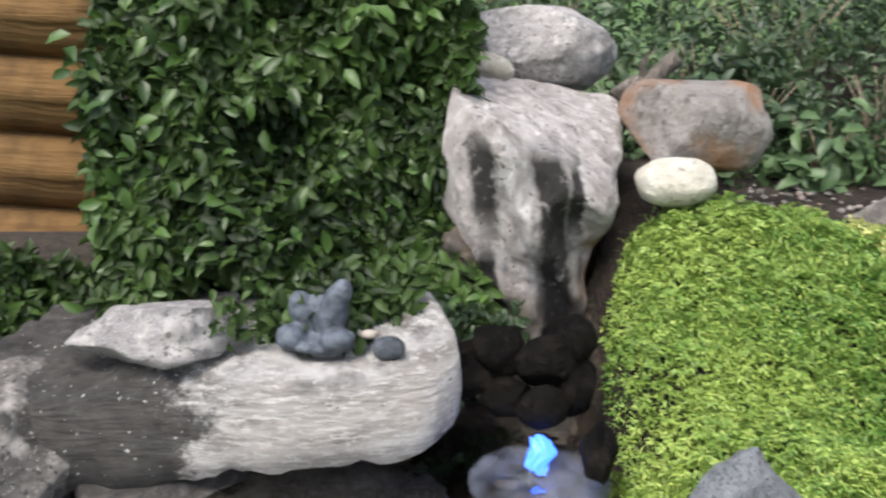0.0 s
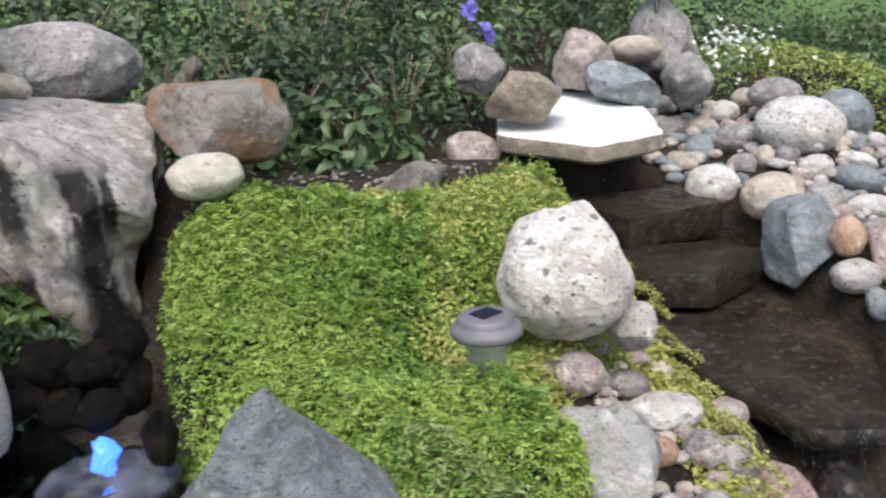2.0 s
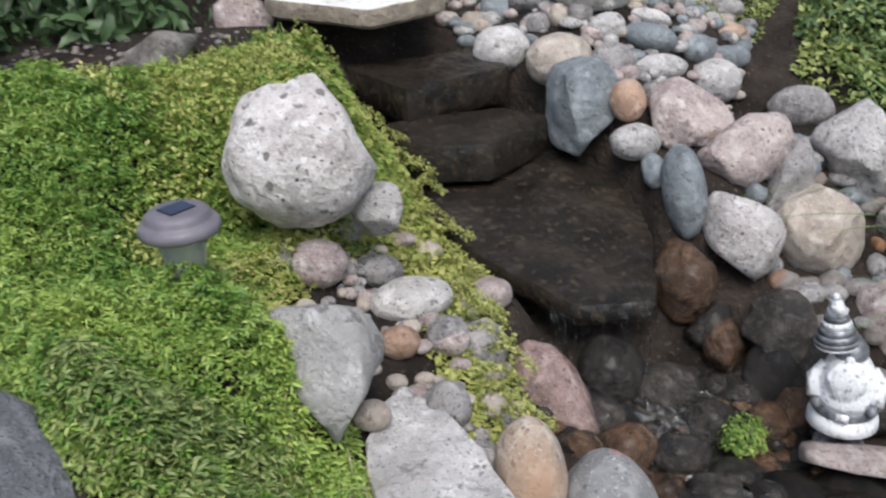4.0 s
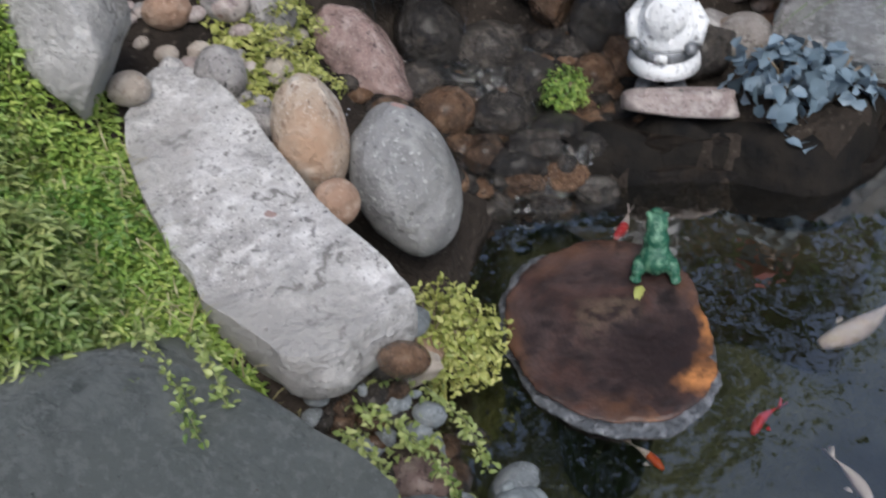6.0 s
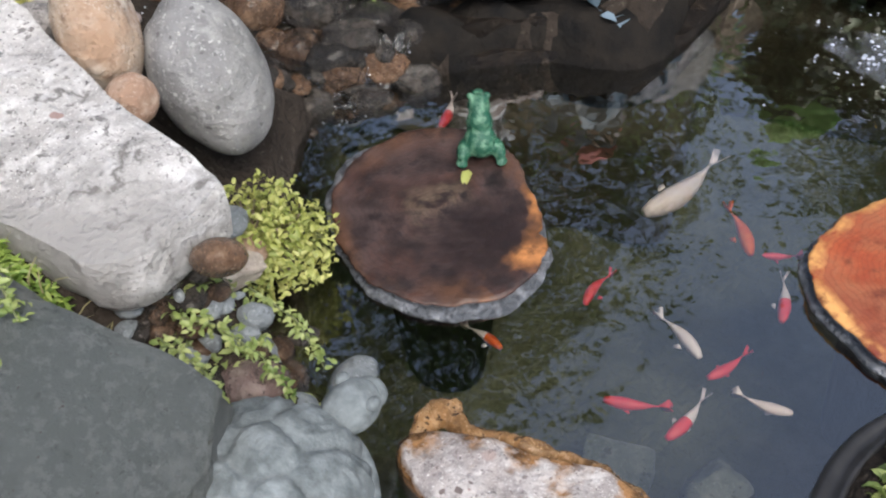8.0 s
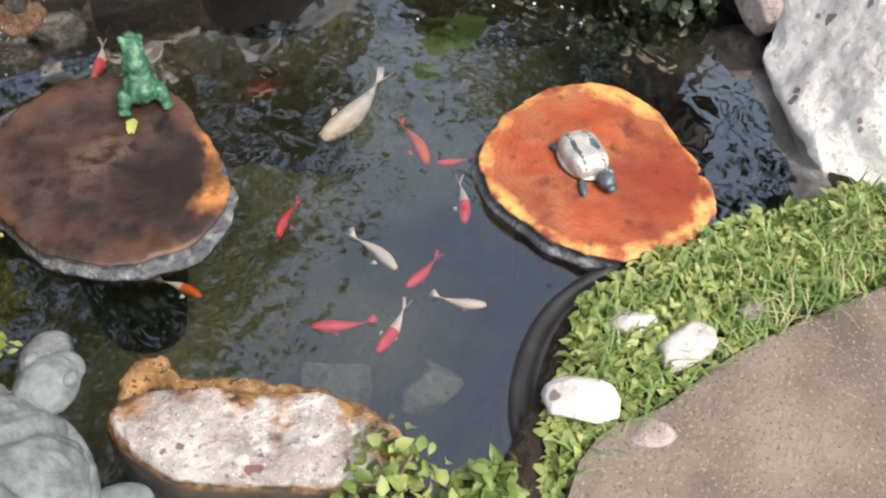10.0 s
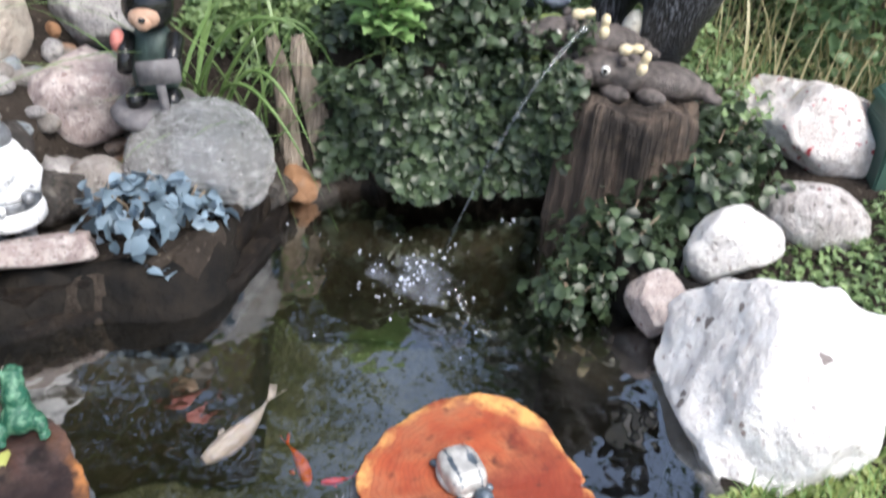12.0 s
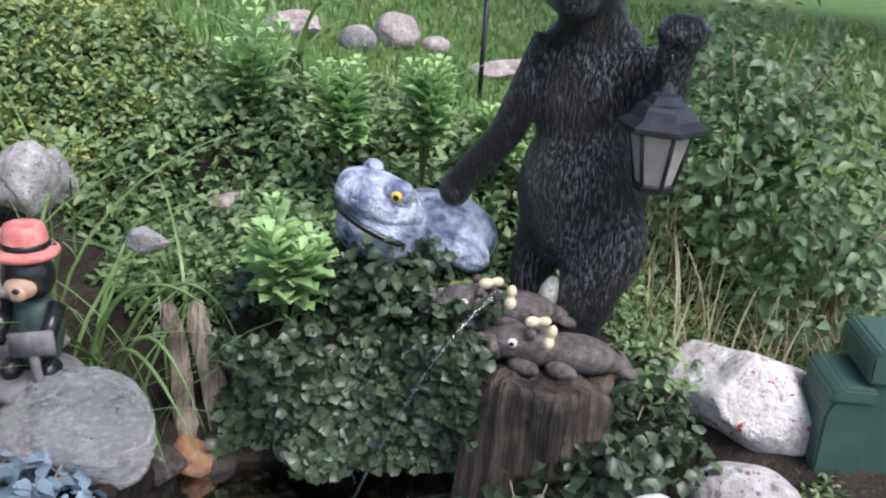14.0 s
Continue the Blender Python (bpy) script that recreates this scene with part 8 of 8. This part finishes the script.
def tree(at, height, crown, seed):
    t = thing("tree", at, "tall leafy tree standing beyond the lawn", "tree", "trees")
    r = np.random.default_rng(seed)
    bm = bmesh.new()
    tube(bm, [(0, 0, -.3), (.1, .05, height * .35), (.0, .15, height * .8)], [.22, .16, .05], 10)
    tips = []
    for k in range(12):
        a, z = r.uniform(0, 6.28), r.uniform(.35, .8) * height
        tip = np.array([math.cos(a) * crown * r.uniform(.5, .9), math.sin(a) * crown * r.uniform(.5, .9), z + r.uniform(.2, 1.0)])
        tips.append(tip)
        tube(bm, [(0.05, .1, z - .3), tuple(tip * [.5, .5, 1] - [0, 0, .2]), tuple(tip)], [.06, .04, .015], 6)
    part("trunk", bm, TWIG, t)
    tips = np.array(tips)
    p = tips[r.integers(0, len(tips), 3800)] + r.normal(size=(3800, 3)) * [.5, .5, .42]
    part("crown", leaf_mesh("crown", p, r.normal(size=p.shape) + [0, 0, .8], .2 * r.uniform(.6, 1.2, 3800), TREE, .6), None, t)


for k, (x, y, h, c) in enumerate([(8.5, 6.5, 6.5, 2.0), (10.5, 1.8, 5.5, 1.8), (6.9, 4.9, 8.2, 2.5), (4.2, 6.4, 9.5, 3.0), (8.0, -2.5, 6.0, 1.8), (5.0, 8.5, 6.5, 2.0), (-3.5, 7, 7, 2)]):
    tree((x, y, .7), h, c, 50 + k)
cushion("ground_cover", [(3.0, 3.3), (3.0, 4.3), (5.5, 4.6), (5.6, 3.0), (4.4, 3.0), (3.6, 2.8)], 9000, .04, BEDLEAF, "low green cover behind the pebbles", "ground cover", .10, 4.0)
for k, (x, y, z, r, h) in enumerate([(3.4, 4.0, 1.0, .35, .4), (4.3, 3.9, .95, .45, .4), (1.9, 3.75, 1.05, .3, .4), (.55, 3.6, 1.05, .3, .4), (1.75, 3.45, 1.02, .25, .5)]):
    clump("bed_plant", (x, y, z), r, h, int(2600 * r), .05, SHRUB, "fresh green leafy plant in the bed", "plant", .5, 60 + k, 9)
for x, y, z in ((1.62, 3.0, 1.50), (1.72, 3.06, 1.42)):
    p = rng.normal(size=(14, 3)) * .012 + [x, y, z]
    stuff("violet_flower", leaf_mesh("violet_flower", p, rng.normal(size=p.shape) + [0, -1, .3], .035, VIOLET, .9), "violet bell flower on a thin stem", "flower")
p = spread([(1.80, -.36), (2.1, -.40), (2.6, -.80), (2.3, -.75), (1.9, -.46)], 110)
stuff("dry_blades", blades_mesh("dry_blades", on_ground(p, .03), rng.uniform(.02, .06, len(p)), .003, STRAW, 1.2, 4), "dry blades of grass in the clover", "grass")
cushion("clover", [(1.28, -.12), (1.40, .0), (1.55, -.04), (1.66, -.14), (1.60, -.27), (1.38, -.26)], 1500, .03, CLOVER, "broad clover leaves in front of the pond rock", "clover", .14)
cushion("moss", [(2.12, 1.12), (2.18, 1.22), (2.26, 1.22), (2.27, 1.12), (2.2, 1.06)], 1500, .012, MOSS, "soft green moss tuft in the cascade", "moss", .07)
cushion("ground_cover", [(3.2, .75), (3.3, 1.3), (3.7, 1.5), (3.8, .9), (3.5, .7)], 3000, .035, COVER, "green leaves between the stakes and the stones", "ground cover", .12, 5.0)
clump("grey_leaved_plant", (2.47, .77, .09), .08, .06, 40, .042, BLUE, "blue-grey fleshy shoots drooping to the water", "plant", .75, 8)
clump("ivy", (3.50, .42, .45), .20, .15, 520, .036, AJUGA, "dark leaves in front of the frog statue", "ivy", .8, 10)
clump("ivy", (3.46, .20, .40), .10, .10, 160, .04, CLOVER, "light green leaves beside the hippo", "ivy", .8, 11)
cushion("trailing_plant", [(1.2, .62), (1.36, .62), (1.42, .5), (1.36, .4), (1.26, .45)], 700, .02, CLOVER, "trailing green plant between slate and pond", "plant", .07)
p = spread([(1.62, -.32), (1.95, -.27), (2.24, -.46), (2.5, -.82), (2.2, -.66), (1.9, -.46)], 900)
stuff("grass_tufts", blades_mesh("grass_tufts", on_ground(p, .01), rng.uniform(.02, .06, len(p)), .004, GRASS, 1.0, 4), "short grass growing through the clover", "grass")

# sprigs that stand out of the moss, yellower towards the stream
p = spread(MOUND, 3000)
stuff("moss_sprigs", blades_mesh("moss_sprigs", on_ground(p, .035), rng.uniform(.012, .03, len(p)), .004, MOSS, 1.1, 3), "thin green sprigs rising from the moss", "moss")
p = spread([(1.0, 2.3), (1.75, 2.6), (1.80, 2.1), (1.5, 1.8), (1.2, 1.65), (1.0, 1.5), (.8, 1.9)], 9000)
p = p[lumps(np.column_stack([p * 5, 0 * p[:, 0]]), 31, 2) > .05]
at = on_ground(p, .05) + np.column_stack([0 * p, rng.uniform(0, .035, len(p))])
stuff("creeper_tips", leaf_mesh("creeper_tips", at, rng.normal(size=at.shape) * .7 + [0, 0, 1], .014 * rng.uniform(.6, 1.3, len(at)), YELLOW, .6), "yellow tips of creeper among the moss", "creeper")
clump("ivy", (3.52, -.16, .20), .16, .14, 300, .04, AJUGA, "green leaves behind the stump", "ivy", .75, 12)
clump("ivy", (3.62, -.30, .12), .18, .16, 340, .04, AJUGA, "green leaves between stump and boulder", "ivy", .75, 13)
clump("ivy", (3.78, -.22, .22), .18, .14, 260, .034, COVER, "green leaves at the bear's feet", "ivy", .6, 14)

clump("creeper", (1.525, .715, .06), .095, .16, 1700, .0145, YELLOW, "bushy yellow-green creeper leaning over the pond edge", "creeper", .55, 33, 12)
clump("creeper", (1.47, .72, .10), .07, .15, 700, .014, YELLOW, "yellow-green creeper beside the tan stone", "creeper", .55, 34, 8)
clump("clover", (1.50, -.115, .06), .085, .05, 170, .026, CLOVER, "clover creeping up the front of the pond rock", "clover", .7, 35, 5)
clump("moss_tuft", (2.15, 1.14, .15), .055, .075, 900, .012, MOSS, "soft bright green moss on a cascade stone", "moss", .5, 15, 3)


def sprig(points, label, mat=CLOVER, size=.014):
    """A trailing shoot: a bent stem with small leaves in pairs."""
    pts = [Vector(p) for p in points]
    plant = thing("trailing_shoot", tuple(pts[0]), label, "plant", "trailing shoots")
    bm = bmesh.new()
    tube(bm, [p - pts[0] for p in pts], [.0022 - .0004 * k for k in range(len(pts))], 5)
    part("stem", bm, STEM, plant)
    at = []
    for a, b in zip(pts, pts[1:]):
        at += [np.array(a.lerp(b, u) - pts[0]) for u in np.linspace(0, 1, 12, endpoint=False) for _ in range(4)]
    at = np.array(at) + rng.normal(size=(len(at), 3)) * .006
    part("leaves", leaf_mesh("leaves", at, rng.normal(size=at.shape) * .6 + [0, 0, 1], size * rng.uniform(.6, 1.2, len(at)), mat, .55), None, plant)


for run in ([(.99, .80, .47), (.985, .72, .475), (.983, .63, .465)], [(1.04, .75, .47), (1.025, .68, .475), (1.03, .59, .46), (1.02, .53, .435)],
            [(1.09, .70, .45), (1.08, .60, .46), (1.07, .55, .445)], [(.88, .82, .43), (.86, .77, .43), (.845, .71, .415)]):
    sprig(run, "trailing green shoot hanging over the slate")
edge_line = [(1.78, 2.42), (1.83, 2.25), (1.83, 2.08), (1.80, 1.92), (1.76, 1.78), (1.68, 1.70), (1.66, 1.55), (1.62, 1.42), (1.56, 1.28), (1.52, 1.16)]
for k in range(22):
    u = (k + .5) / 22 * (len(edge_line) - 1)
    i = int(u)
    x, y = (edge_line[i][d] + (u - i) * (edge_line[i + 1][d] - edge_line[i][d]) for d in (0, 1))
    x, y, z = x - .05 + .02 * math.sin(k * 2.3), y + .015 * math.cos(k * 1.7), float(ground_z(x - .05, y)) + .05
    out, drop = .05 + .035 * math.sin(k * 3.1) ** 2, .02 + .03 * math.cos(k * 1.3) ** 2
    sprig([(x, y, z), (x + .5 * out, y - .3 * out, z + .012), (x + out, y - .75 * out, z - drop * .4), (x + 1.25 * out, y - 1.1 * out, z - drop)], "yellow-green creeper shoot hanging over the stream bank", YELLOW, .013)
for run in ([(1.26, .60, .24), (1.30, .56, .22), (1.33, .50, .17), (1.34, .45, .11)], [(1.22, .56, .26), (1.24, .50, .22), (1.235, .44, .16)], [(1.40, .62, .17), (1.43, .55, .12), (1.42, .48, .07)]):
    sprig(run, "trailing green shoot among the wet stones", CLOVER, .016)

# ---- shoots between the mound and the slab ----
VERGE = [(1.0, 1.34), (1.12, 1.36), (1.19, 1.27), (1.17, 1.12), (1.13, .95), (1.135, .75), (1.18, .60), (1.27, .55), (1.25, .47), (1.12, .52), (1.02, .66), (1.0, .9)]
whorls("moss_shoots", VERGE, 2300, .017, MOSS, "green shoots leaning against the granite slab", "moss", .10, 9.0, 6, 8, .7, .40)
p = spread(VERGE, 220)
stuff("grass_tufts", blades_mesh("grass_tufts", on_ground(p, .03), rng.uniform(.02, .06, len(p)), .003, STRAW, 1.3, 4), "dry pale stalks beside the granite slab", "grass")
boulder(BR, (3.045, 0.715, .055), (10, 5, 30), (.17, .13, .12), facets=3, label=L["brown"])

# long blades that arch over the silver rock towards the water
for pts in (((3.0, .98, .12), (2.99, .92, .46), (2.93, .72, .40), (2.88, .50, .05)), ((3.05, 1.0, .18), (3.10, .86, .62), (3.19, .72, .52), (3.19, .64, .18)), ((2.96, 1.0, .18), (2.94, .92, .58), (3.02, .72, .60), (3.07, .62, .40)), ((2.92, .95, .15), (2.88, .86, .44), (2.86, .70, .36), (2.84, .60, .06)), ((2.98, .94, .12), (3.0, .86, .50), (2.99, .74, .44), (2.94, .56, .12))):
    p, q, v, w = (np.array(k) for k in pts)
    run = [tuple((1 - u) ** 3 * p + 3 * u * (1 - u) ** 2 * q + 3 * u * u * (1 - u) * v + u ** 3 * w) for u in np.linspace(0, 1, 16)]
    bm = bmesh.new()
    tube(bm, run, [.0035 + .0025 * math.sin(math.pi * min(1, .25 + k / 18)) - .0045 * max(0, (k - 10) / 5) for k in range(16)], 5)
    tagged(new("reed", bm_mesh("reed", bm, REED)), "long green reed blade bending to the water", "reeds", "arching reeds")
